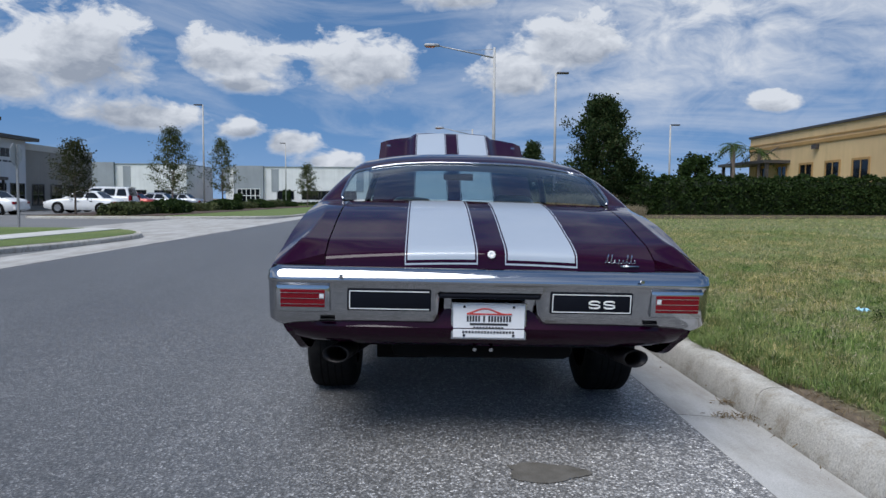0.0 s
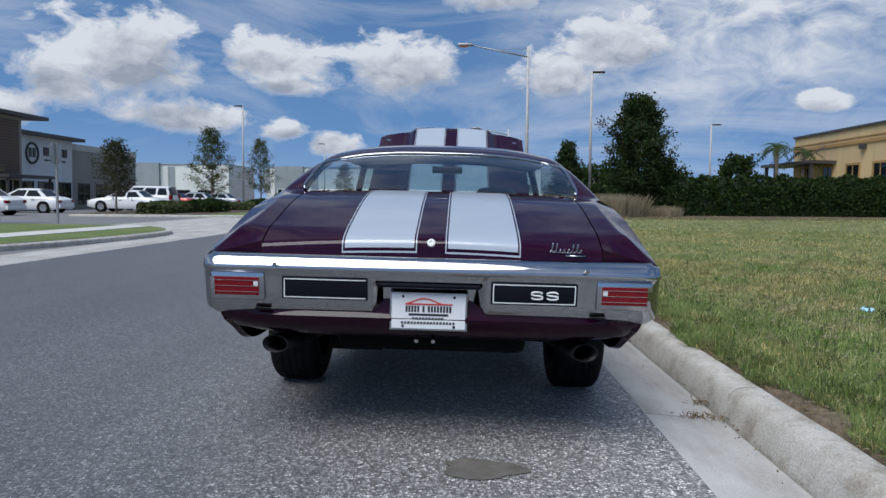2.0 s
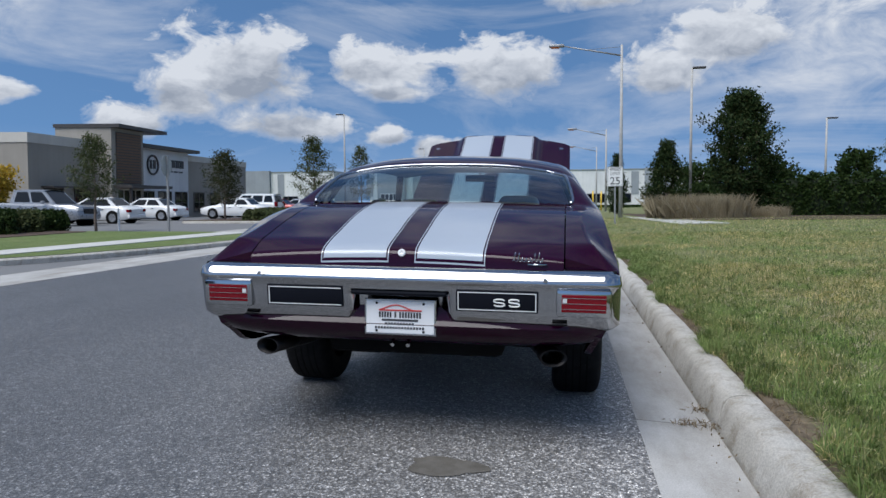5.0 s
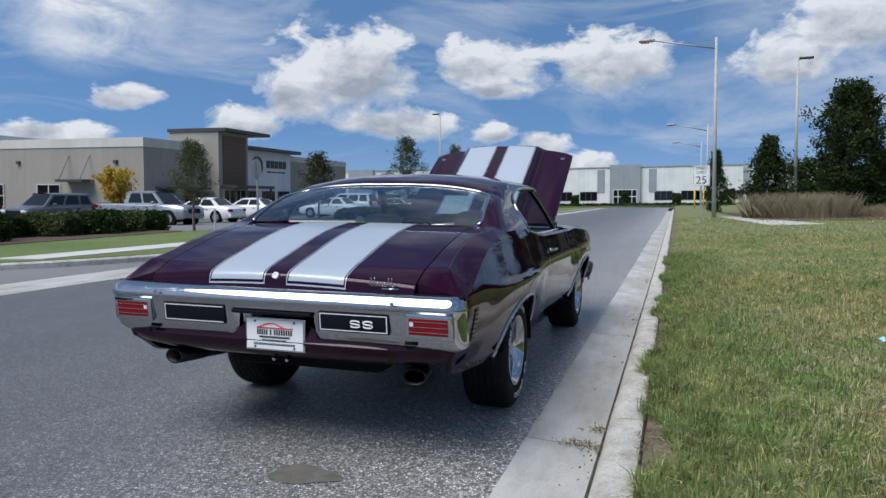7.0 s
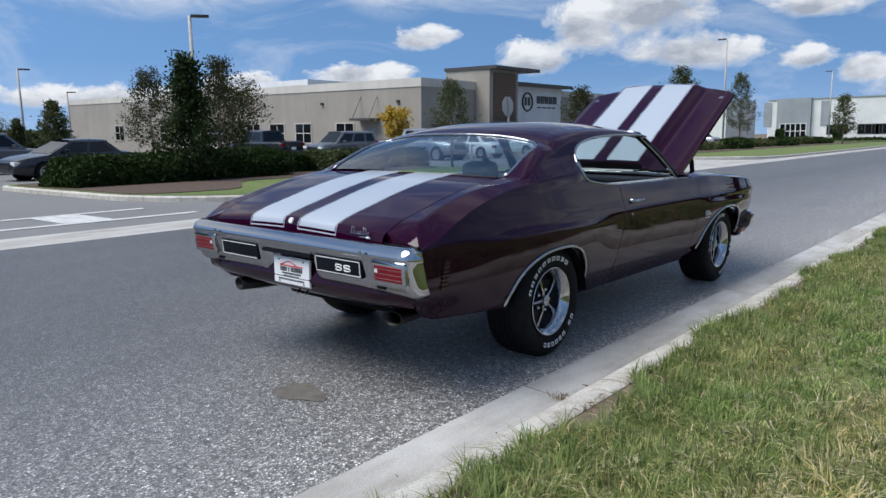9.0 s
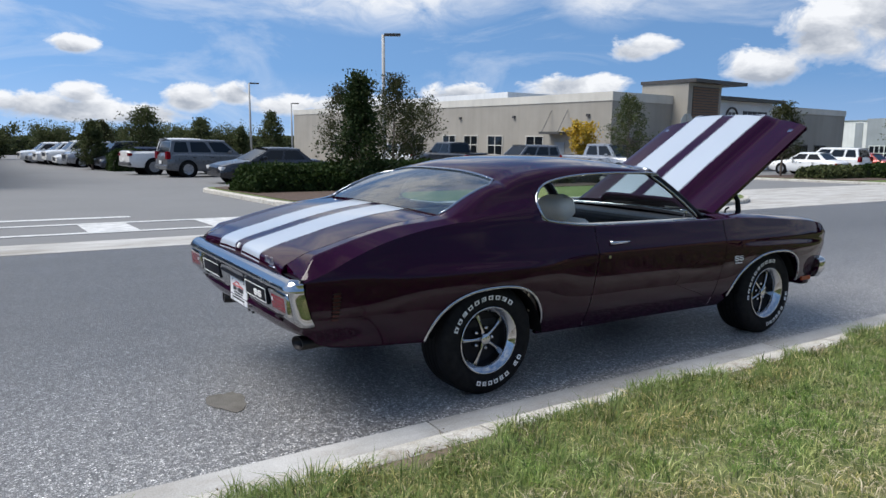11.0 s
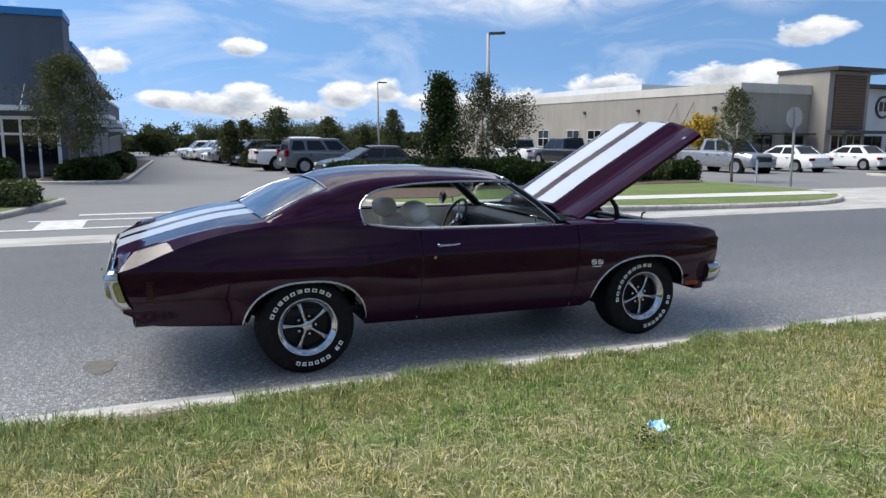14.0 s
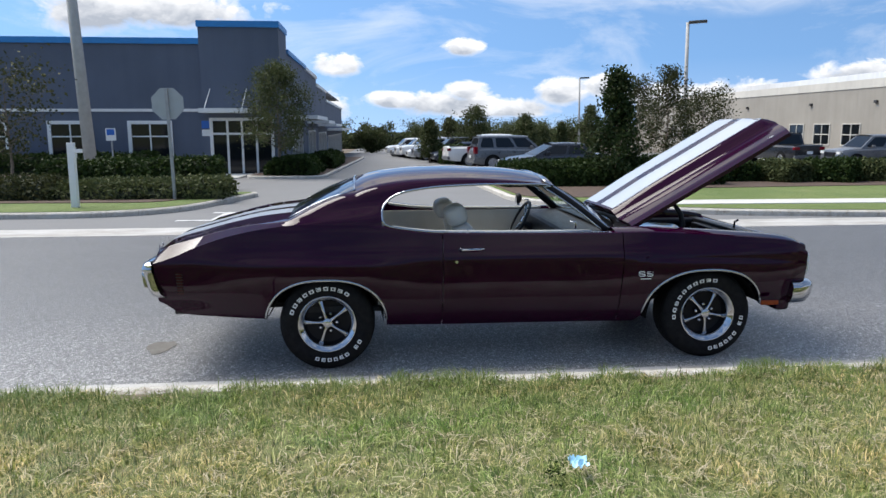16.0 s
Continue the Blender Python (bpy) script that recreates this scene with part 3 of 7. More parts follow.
def stain():
    bm = bmesh.new()
    rim = []
    for i in range(40):
        a = 2 * math.pi * i / 40
        r = 1 + 0.35 * noise.noise((math.cos(a) * 1.3, math.sin(a) * 1.3, 3.0)) + 0.1 * noise.noise((math.cos(a) * 5, math.sin(a) * 5, 1.0))
        rim.append((0.2 + 0.17 * r * math.cos(a) + 0.05 * math.cos(2 * a), -0.155 + 0.10 * r * math.sin(a), 0.004))
    bm.faces.new([bm.verts.new(p) for p in rim])
    ob = new("oil_stain", finish("oil_stain", bm, STAIN))
    tagged(ob, "dull brown oil stain on the asphalt behind the car", "stain", kind="structure")


stain()


def gutter_run(name, profile_gutter, profile_kerb, y0, y1, step, label):
    """Cast concrete gutter and kerb, in bays with open joints."""
    top = thing(name, label, "kerb", kind="structure")
    y = y0
    shared = {}
    n = 0
    while y < y1 - 0.1:
        if not shared:
            g, kb = bmesh.new(), bmesh.new()
            rows_g, rows_k = [], []
            for j in range(13):
                t = 0.006 + (step - 0.012) * j / 12
                w = 0.006 * noise.noise((t * 1.7, 2.0, 0.0))
                rows_g.append([(px, t, pz) for px, pz in profile_gutter])
                rows_k.append([(px + w + 0.008 * noise.noise((t * 4, px * 9, pz * 9)), t, pz + 0.006 * noise.noise((t * 5, px * 7, 1))) for px, pz in profile_kerb])
            for bmx, rows in ((g, rows_g), (kb, rows_k)):
                vs = sheet(bmx, rows)
                bmx.faces.new(vs[0])
                bmx.faces.new(vs[-1][::-1])
            shared["g"] = finish("gutter_bay", g, CONCRETE, 40)
            shared["k"] = finish("kerb_bay", kb, KERB, 40)
        for key, nm in (("g", "gutter_bay"), ("k", "kerb_bay")):
            ob = new(nm, shared[key])
            ob.parent = top
            ob.location = (0, y, 0)
        y += step
        n += 1
    return top


RIGHT_GUTTER = [(1.06, -0.12), (1.06, 0.002), (1.25, -0.008), (1.43, -0.012), (1.44, -0.12)]
RIGHT_KERB = [(1.435, -0.12), (1.445, -0.012), (1.455, 0.03), (1.475, 0.105), (1.50, 0.138), (1.54, 0.15), (1.62, 0.152), (1.64, 0.14), (1.65, -0.1)]
gutter_run("kerb_right", RIGHT_GUTTER, RIGHT_KERB, -17.64, 70, 3.05, "pale concrete kerb and gutter, worn and dirty at the foot")


def flat_piece(name, outline, material, label, category, lift=0.0, thick=0.1, kind="structure"):
    bm = bmesh.new()
    slab(bm, outline, lambda x, y: level(x) + lift, thick)
    bmesh.ops.triangulate(bm, faces=[f for f in bm.faces if len(f.verts) > 4])
    return tagged(new(name, finish(name, bm, material)), label, category, kind=kind)


# gutter strip carried across the drive mouths, drives and lots
flat_piece("gutter_crossing", [(-6.42, -40), (-6.42, 16.7), (-7.6, 16.7), (-7.27, -40)], CONCRETE, "concrete valley gutter across the drive", "gutter", 0.004)
flat_piece("gutter_crossing_far", [(-6.42, 16.72), (-6.42, 90), (-7.6, 90), (-7.6, 16.72)], CONCRETE, "concrete valley gutter across the second drive", "gutter", 0.004)
flat_piece("apron", [(-7.272, 15.5), (-7.272, 33.5), (-12.5, 33.5), (-12.5, 15.5)], CONCRETE, "pale concrete drive apron", "drive", 0.002)
flat_piece("parking_lot", [(-7.274, -40), (-7.274, 100), (-30, 100), (-30, -40)], LOT, "grey asphalt parking lot", "car park", -0.002)
flat_piece("parking_lot_back", [(-30.01, -2.0), (-30.01, 35), (-140, 35), (-140, -2.0)], LOT, "grey asphalt car park running back", "car park", -0.002)


def painted(x0, x1, y0, y1, name="road_marking"):
    bm = bmesh.new()
    slab(bm, [(x0, y0), (x1, y0), (x1, y1), (x0, y1)], lambda x, y: level(x) + 0.007, 0.004)
    tagged(new(name, finish(name, bm, PAINT_LINE)), "worn white painted line on the asphalt", "road marking", kind="structure")


painted(-8.75, -8.55, -2.4, 4.6, "crossing_line")
painted(-10.3, -10.1, -2.0, 4.4, "crossing_line")
for i in range(3):
    painted(-10.08, -8.77, -1.75 + 2.05 * i, -0.95 + 2.05 * i, "crossing_block")
painted(-11.5, -11.2, -1.2, 1.4, "stop_line")


def island(name, outline, radius, label, lawn=LAWN, lift=0.12):
    """A kerbed bed: concrete rim with planting ground inside."""
    top = thing(name, label, "verge", kind="structure")
    line = rounded(outline, radius)
    bm = bmesh.new()
    inner = inset_line(line, 0.16)
    z = lambda x: level(x) + lift
    rows = []
    loops = ((line, -0.15, 0.0), (line, lift - 0.03, 0.0), (inset_line(line, 0.03), lift, 0.0), (inner, lift, 0.0), (inner, lift - 0.08, 0.0))
    for ln, dz, _ in loops:
        rows.append([(x, y, level(x) + dz) for x, y in ln])
    sheet(bm, rows, close=True)
    part("kerb_rim", bm, KERB, top, smooth=30)
    bm = bmesh.new()
    f = bm.faces.new([bm.verts.new((x, y, z(x) + 0.01)) for x, y in inset_line(line, 0.15)])
    bmesh.ops.triangulate(bm, faces=[f])
    bmesh.ops.subdivide_edges(bm, edges=bm.edges, cuts=2)
    part("bed", bm, lawn, top)
    return top


island("lawn_island", [(-20.0, 5.0), (-11.4, 5.0), (-8.6, 7.8), (-7.5, 12.5), (-7.5, 16.6), (-9.6, 19.4), (-20.0, 20.4)], [1.0, 2.4, 2.4, 2.4, 1.6, 2.2, 2.0], "kerbed lawn with planted bed between the drives")
island("lawn_island_south", [(-16.5, -30), (-9.4, -30), (-9.4, -2.9), (-15.2, -1.7)], [0.5, 0.5, 2.2, 0.5], "kerbed lawn with mailbox beside the drive")
island("lawn_island_far", [(-20.5, 33.5), (-12.0, 33.5), (-7.47, 35.5), (-7.47, 88), (-20.5, 88)], [1.5, 2.0, 2.4, 1.5, 1.0], "kerbed lawn with shrubs beyond the second drive")
flat_piece("footpath", [(-10.6, 7.4), (-9.55, 7.6), (-9.1, 18.4), (-10.2, 18.9)], WALK, "pale concrete footpath across the lawn", "footpath", 0.145, 0.06)
flat_piece("mulch_bed", rounded([(-19.6, 5.3), (-12.0, 5.3), (-11.6, 7.6), (-14.6, 9.6), (-15.4, 19.6), (-19.6, 19.9)], 0.8), MULCH, "brown mulch bed", "mulch", 0.146, 0.05)
flat_piece("mulch_bed_far", [(-20.2, 34), (-13.5, 34), (-12.5, 87), (-20.2, 87)], MULCH, "brown mulch bed", "mulch", 0.146, 0.05)
flat_piece("mulch_bed_south", rounded([(-14.9, -9.5), (-11.9, -9.5), (-11.6, -3.6), (-14.9, -2.3)], 0.6), MULCH, "brown mulch bed", "mulch", 0.146, 0.05)
island("planting_south", [(-28.6, -30), (-25.4, -30), (-25.4, -7.2), (-28.6, -7.2)], 0.6, "kerbed planting along the building", MULCH)
island("planting_side", [(-60, -2.5), (-24.8, -4.0), (-24.2, -0.6), (-60, 0.6)], [0.4, 1.2, 1.4, 0.4], "kerbed planting beside the building", MULCH)
flat_piece("entrance_path", [(-28.9, -7.0), (-24.9, -7.0), (-24.9, -4.2), (-28.9, -4.2)], WALK, "concrete path to the entrance", "footpath", 0.05, 0.08)
flat_piece("footpath_right", [(3.95, 37.5), (4.9, 37.5), (7.0, 26.2), (5.0, 24.9)], WALK, "pale concrete footpath through the grass", "footpath", 0.02, 0.1)
flat_piece("lawn_far", [(-90, 100), (60, 100), (60, 158), (-90, 158)], LAWN, "green lawn before the far warehouses", "lawn", 0.05, 0.1)
flat_piece("mulch_right", [(5.2, 31), (12.5, 31), (48, 37.5), (48, 42), (4.6, 47)], MULCH, "brown mulch under the hedge and shrubs", "mulch", 0.02, 0.05)

# ---- the parked coupe: y forward, x to its right, ground at z 0 ----
def curve(xs, ys):
    """Smooth interpolation through points (monotone where the points are)."""
    xs, ys = np.array(xs, float), np.array(ys, float)
    h, d = np.diff(xs), np.diff(ys) / np.diff(xs)
    m = np.zeros_like(ys)
    m[0], m[-1] = d[0], d[-1]
    for i in range(1, len(xs) - 1):
        if d[i - 1] * d[i] > 0:
            w1, w2 = 2 * h[i] + h[i - 1], h[i] + 2 * h[i - 1]
            m[i] = (w1 + w2) / (w1 / d[i - 1] + w2 / d[i])

    def at(x):
        x = min(max(x, xs[0]), xs[-1])
        i = min(int(np.searchsorted(xs, x, side="right")) - 1, len(xs) - 2)
        t, hh = (x - xs[i]) / h[i], h[i]
        return float((1 + 2 * t) * (1 - t) ** 2 * ys[i] + t * (1 - t) ** 2 * hh * m[i] + t * t * (3 - 2 * t) * ys[i + 1] + t * t * (t - 1) * hh * m[i + 1])
    return at


def ease(a, b, x):
    t = min(1.0, max(0.0, (x - a) / (b - a)))
    return t * t * (3 - 2 * t)


WIDE = curve([0.0, 0.1, 0.35, 0.75, 1.2, 1.75, 2.4, 3.0, 3.6, 4.1, 4.45, 4.65, 4.73], [0.912, 0.92, 0.932, 0.943, 0.957, 0.95, 0.948, 0.955, 0.968, 0.968, 0.955, 0.935, 0.915])
TAPER = curve([0.26, 0.35, 0.45, 0.6, 0.72, 0.79, 0.805, 0.88, 0.95, 1.0, 1.05, 1.12], [0.165, 0.112, 0.07, 0.032, 0.011, 0.0, 0.003, 0.029, 0.05, 0.064, 0.082, 0.115])
SHOULDER = curve([0.0, 0.05, 0.1, 0.17, 0.27, 0.53, 0.83, 1.0, 1.3, 1.58, 1.68, 1.8, 2.0, 3.2, 3.45, 3.8, 4.13, 4.5, 4.66, 4.72],
                 [0.79, 0.802, 0.818, 0.843, 0.884, 0.966, 1.021, 1.037, 1.034, 1.022, 1.004, 0.986, 0.968, 0.956, 0.962, 0.948, 0.925, 0.893, 0.86, 0.79])
CREASE = curve([0.05, 0.4, 0.9, 1.6, 2.2, 3.0, 3.5, 4.1, 4.7], [0.79, 0.815, 0.815, 0.80, 0.79, 0.785, 0.785, 0.775, 0.745])
SILL = curve([0.0, 0.09, 0.14, 0.4, 0.75, 1.62, 2.2, 3.45, 4.38, 4.6, 4.72], [0.53, 0.47, 0.425, 0.395, 0.375, 0.3, 0.288, 0.284, 0.40, 0.43, 0.57])
SAIL = curve([0.98, 1.05, 1.1, 1.16, 1.22, 1.28, 1.33, 1.365], [0.9, 0.868, 0.832, 0.786, 0.75, 0.715, 0.672, 0.6])
WIN_TOP = curve([1.585, 1.62, 1.76, 2.09, 2.4, 2.7, 2.84], [1.13, 1.19, 1.255, 1.292, 1.3, 1.297, 1.285])
ROOF = curve([1.30, 1.395, 1.48, 1.6, 1.85, 2.15, 2.5, 2.72, 2.86], [1.262, 1.307, 1.338, 1.363, 1.389, 1.397, 1.384, 1.363, 1.336])
DECK = curve([-0.034, -0.03, -0.02, 0.01, 0.08, 0.2, 0.45, 0.7, 0.93], [0.795, 0.836, 0.868, 0.887, 0.909, 0.94, 1.004, 1.053, 1.08])
REAR_ARCH, FRONT_ARCH = (1.185, 0.425, 0.66), (3.945, 0.455, 0.682)


def side_x(y, z):
    """Half width of the body side, with the muscle over each wheel below the crease."""
    x = WIDE(y) - TAPER(z)
    c = CREASE(y)
    for yc, reach, amp in ((1.12, 0.62, 0.026), (4.05, 0.72, 0.024)):
        b = math.exp(-((y - yc) / reach) ** 4)
        x += amp * b * (ease(c + 0.004, c - 0.05, z) - 0.75 * ease(c - 0.07, c - 0.3, z))
    x -= 0.035 * ease(0.6, 0.43, z) * ease(0.85, 0.15, y)
    return x


def shoulder_x(y):
    """Where the side ends above: turned over below the windows, carried on behind them."""
    hi = SHOULDER(y)
    return side_x(y, hi + 0.006) - 0.01 * ease(1.5, 1.62, y)


def low_edge(y):
    z = SILL(y) if y > 0.012 else 0.785
    for yc, half, top in (REAR_ARCH, FRONT_ARCH):
        u = abs(y - yc) / half
        if u < 1:
            z = max(z, SILL(yc) + (top - SILL(yc)) * (1 - u ** 2.5) ** 0.5)
    return z


def stations(a, b, step):
    """Positions along the body, crowded at the arch ends."""
    ys = set(np.round(np.linspace(a, b, max(2, int((b - a) / step) + 1)), 4))
    for yc, half, _ in (REAR_ARCH, FRONT_ARCH):
        for k in range(41):
            q = yc - half * math.cos(math.pi * k / 40)
            if a < q < b:
                ys.add(round(q, 4))
    if a < 0.1 < b:
        ys |= {0.011, 0.013}
    return sorted(ys)


def side_panel(a, b, s):
    bm = bmesh.new()
    rows = []
    for y in stations(a, b, 0.06):
        lo, hi = low_edge(y), SHOULDER(y)
        zs = [lo + (hi - lo) * j / 30 for j in range(31)]
        row = [(s * (side_x(y, zs[0]) - 0.03), y, zs[0] + 0.004)] + [(s * side_x(y, z), y, z) for z in zs]
        row.append((s * shoulder_x(y), y, hi + 0.006))
        rows.append(row)
    sheet(bm, rows, flip=s > 0)
    return bm


car = thing("parked_coupe", "dark cherry muscle coupe, white stripes, bonnet raised, parked at kerb", "car")
for s in (1, -1):
    part("quarter_panel", side_panel(0.0, 2.008, s), CHERRY, car, "glossy dark cherry rear quarter", smooth=35)
    door = part("door", side_panel(2.014, 3.305, s), CHERRY, car, "closed dark cherry door", smooth=35)
    part("front_wing", side_panel(3.311, 4.72, s), CHERRY, car, "dark cherry front wing", smooth=35)
    bm = bmesh.new()
    y0 = 2.13
    x = side_x(y0, 0.865)
    tube(bm, [(s * (x + 0.004), y0, 0.862), (s * (x + 0.026), y0 + 0.012, 0.864), (s * (x + 0.03), y0 + 0.12, 0.865), (s * (x + 0.006), y0 + 0.17, 0.864)], [0.009, 0.01, 0.008, 0.006], 8)
    lathe(bm, [(s * (x - 0.002), 0.001), (s * (x + 0.014), 0.014), (s * (x + 0.005), 0.018), (s * (x - 0.01), 0.018)], 14, centre=(0, y0 + 0.012, 0.862))
    part("handle", bm, CHROME, door, "chrome door handle", smooth=40)
    bm = bmesh.new()
    lathe(bm, [(s * (side_x(2.1, 0.775) + 0.006), 0.001), (s * (side_x(2.1, 0.775) + 0.005), 0.011), (s * (side_x(2.1, 0.775) - 0.01), 0.014)], 14, centre=(0, 2.105, 0.775))
    part("key_lock", bm, CHROME, door, "round chrome lock", smooth=40)
    # arch trims
    for yc, half, top in (REAR_ARCH, FRONT_ARCH):
        pts = []
        for k in range(49):
            y = yc - half * math.cos(math.pi * k / 48)
            z = low_edge(min(max(y, yc - half + 0.0005), yc + half - 0.0005))
            pts.append((s * (side_x(y, z) + 0.003), y, z + 0.006))
        bm = bmesh.new()
        tube(bm, pts, 0.0105, 6)
        part("arch_trim", bm, CHROME, car, "thin chrome wheel arch trim", smooth=True)
    # wheel house liners
    for yc, half, top in (REAR_ARCH, FRONT_ARCH):
        bm = bmesh.new()
        rows = []
        for k in range(21):
            a = math.pi * k / 20
            rows.append([(s * xx, yc - (half - 0.02) * math.cos(a), max(0.30 + (top - 0.27) * math.sin(a), SILL(min(max(yc - half * math.cos(a), 0.3), 4.5)) + 0.03)) for xx in (0.3, 0.7, 0.9)])
        sheet(bm, rows)
        bm.faces.new([bm.verts.new(r[0]) for r in rows])
        part("wheel_house", bm, UNDER, car, smooth=40)

# top surfaces behind the glass
def deck_z(x, y):
    return DECK(y) - 0.012 * (x / 0.7) ** 2 - 0.03 * ease(0.12, 0.0, y) * (abs(x) / 0.9) ** 2


def deck_sheet(x0, x1, y0, y1, lift=0.0, nx=12, ny=26, edge=True):
    bm = bmesh.new()
    rows = []
    for j in range(ny + 1):
        t = j / ny
        y = y0 + (y1 - y0) * t ** 2.4
        rows.append([(x0 + (x1 - x0) * i / nx, y, deck_z(x0 + (x1 - x0) * i / nx, y) + lift) for i in range(nx + 1)])
    if edge:
        rows.insert(0, [(x, y + 0.012, z - 0.03) for x, y, z in rows[0]])
        rows.append([(x, y, z - 0.02) for x, y, z in rows[-1]])
        rows = [[(r[0][0], r[0][1], r[0][2] - 0.02)] + r + [(r[-1][0], r[-1][1], r[-1][2] - 0.02)] for r in rows]
    sheet(bm, rows)
    return bm


lid = part("boot_lid", deck_sheet(-0.685, 0.685, -0.034, 0.92, 0.0, 22, 40), CHERRY, car, "dark cherry boot lid with two white stripes", smooth=35)
for a, b in ((0.068, 0.348), (-0.348, -0.068)):
    part("stripe", deck_sheet(a, b, -0.029, 0.925, 0.0016, 10, 40, False), STRIPE, lid, "broad white stripe", smooth=True)
for a, b in ((0.057, 0.0615), (0.3545, 0.359), (-0.0615, -0.057), (-0.359, -0.3545)):
    part("pinstripe", deck_sheet(a, b, -0.0315, 0.925, 0.0018, 2, 40, False), STRIPE, lid, smooth=True)
for a, b in ((0.057, 0.359), (-0.359, -0.057)):
    part("pinstripe", deck_sheet(a, b, -0.0318, -0.0311, 0.0018, 10, 2, False), STRIPE, lid, smooth=True)
bm = bmesh.new()
lathe(bm, [(0.0, 0.001), (0.006, 0.009), (0.004, 0.016), (-0.006, 0.017)], 18, axis="z")
lock = part("boot_lock", bm, WHITE_LETTER, lid, "round white boot lock cover", smooth=30)
lock.matrix_basis = pose(0, -0.026, 0.864, 66)
# script badge: plain raised strokes over a bar
bm = bmesh.new()
pts = []
for k, tall in enumerate((1.0, 1.0, 0.42, 0.45, 0.4, 1.0, 1.0, 0.42)):
    for q in range(12):
        a = 2 * math.pi * q / 12
        x = 0.472 + 0.0165 * (k + q / 12) + 0.005 * math.sin(a) + 0.006 * tall * (1 - math.cos(a)) / 2
        pts.append((x, -0.036, 0.839 + 0.036 * tall * (1 - math.cos(a)) / 2 - 0.006 * (x - 0.47)))
tube(bm, pts, 0.0018, 5)
box(bm, 0.538, 0.616, -0.038, -0.03, 0.824, 0.830)
badge = part("script_badge", bm, CHROME, lid, "small chrome script badge", smooth=True)

part("lid_seal", boxes((-0.9, 0.9, -0.014, 0.03, 0.79, 0.806)), BLACK, car, "black gap below the boot lid")
# rear glass and its bright frame
def rear_glass_pt(u, t):
    """u across -1..1, t from base to top."""
    gx = 0.735 - 0.06 * t - 0.06 * ease(0.75, 1.0, t) ** 2 - 0.02 * (1 - ease(0.0, 0.1, t))
    y = 0.935 + 0.46 * t - 0.03 * (1 - abs(u) ** 2) * (1 - t) - 0.02 * (1 - u * u) * t
    z = 1.087 + 0.217 * t + 0.02 * math.sin(math.pi * t) - (0.014 + 0.032 * t) * abs(u) ** 3
    return (gx * u, y, z)


def roof_z(x, y):
    return ROOF(y) - 0.05 * (abs(x) / 0.62) ** 3.0


def inner_edge(y):
    """Where the shell meets the lid gap, the rear glass or the roof's crown."""
    if y < 0.935:
        k = ease(0.8, 0.935, y)
        return 0.691 + 0.03 * k, deck_z(0.69, min(y, 0.93)) + 0.004 * k
    if y < 1.395:
        x, _, z = rear_glass_pt(1, (y - 0.935) / 0.46)
        return x + 0.006, z + 0.002
    x = 0.621 - 0.018 * ease(1.395, 1.7, y)
    return x, roof_z(x, y)


RIDGE = curve([-0.05, 0.0, 0.12, 0.45, 1.3], [0.89, 0.885, 0.8, 0.765, 0.75])     # top edge of the quarter beside the lid


def shell_row(y):
    """One section from the inner edge over the rounded corner down to shoulder or window."""
    gx, gz = inner_edge(y)
    over_window = y > 1.587
    zl = WIN_TOP(y) if over_window else SHOULDER(y) + 0.006
    xo = shoulder_x(y)
    pull = 0.03 * ease(2.6, 2.86, y)
    zw = gz - min(0.065, 0.6 * (gz - zl))
    wx, cx, cz = SAIL(max(zw, 0.985)), max(gx + 0.012, SAIL(gz - 0.014)), gz - 0.008
    pts = []
    for i in range(9):
        t = i / 8
        pts.append((gx * (1 - t) ** 2 + 2 * cx * t * (1 - t) + wx * t * t, gz * (1 - t) ** 2 + 2 * cz * t * (1 - t) + zw * t * t))
    for i in range(1, 13):
        t = i / 12
        z = zw + (zl - zw) * t
        x = SAIL(max(z, 0.985))
        if not over_window:
            x += (side_x(y, z) - 0.01 * ease(1.5, 1.62, y) - x) * ease(0.3, 1.0, t)
        pts.append((x, z))
    k = ease(0.5, 1.22, y)
    if k < 1:
        n = len(pts) - 1
        xr, zr = RIDGE(y), min(gz + 0.003, 0.8 + 1.07 * max(y, 0.0))
        low = []
        for i in range(n + 1):
            q = i / n
            a, b, q = ((gx, gz), (xr, zr), q / 0.4) if q < 0.4 else ((xr, zr), (xo, zl), (q - 0.4) / 0.6)
            low.append((a[0] + (b[0] - a[0]) * q, a[1] + (b[1] - a[1]) * q))
        pts = [(a[0] + (b[0] - a[0]) * k, a[1] + (b[1] - a[1]) * k) for a, b in zip(low, pts)]
    return [(x - pull * min(1, i / 8), z) for i, (x, z) in enumerate(pts)]


def half_roof(y, s):
    """Centre line to window top, for the headliner."""
    gx, _ = inner_edge(y)
    return [(s * gx * q, y, roof_z(gx * q, y)) for q in (0, 0.2, 0.42, 0.62, 0.8, 0.92)] + [(s * x, y, z) for x, z in shell_row(y)]


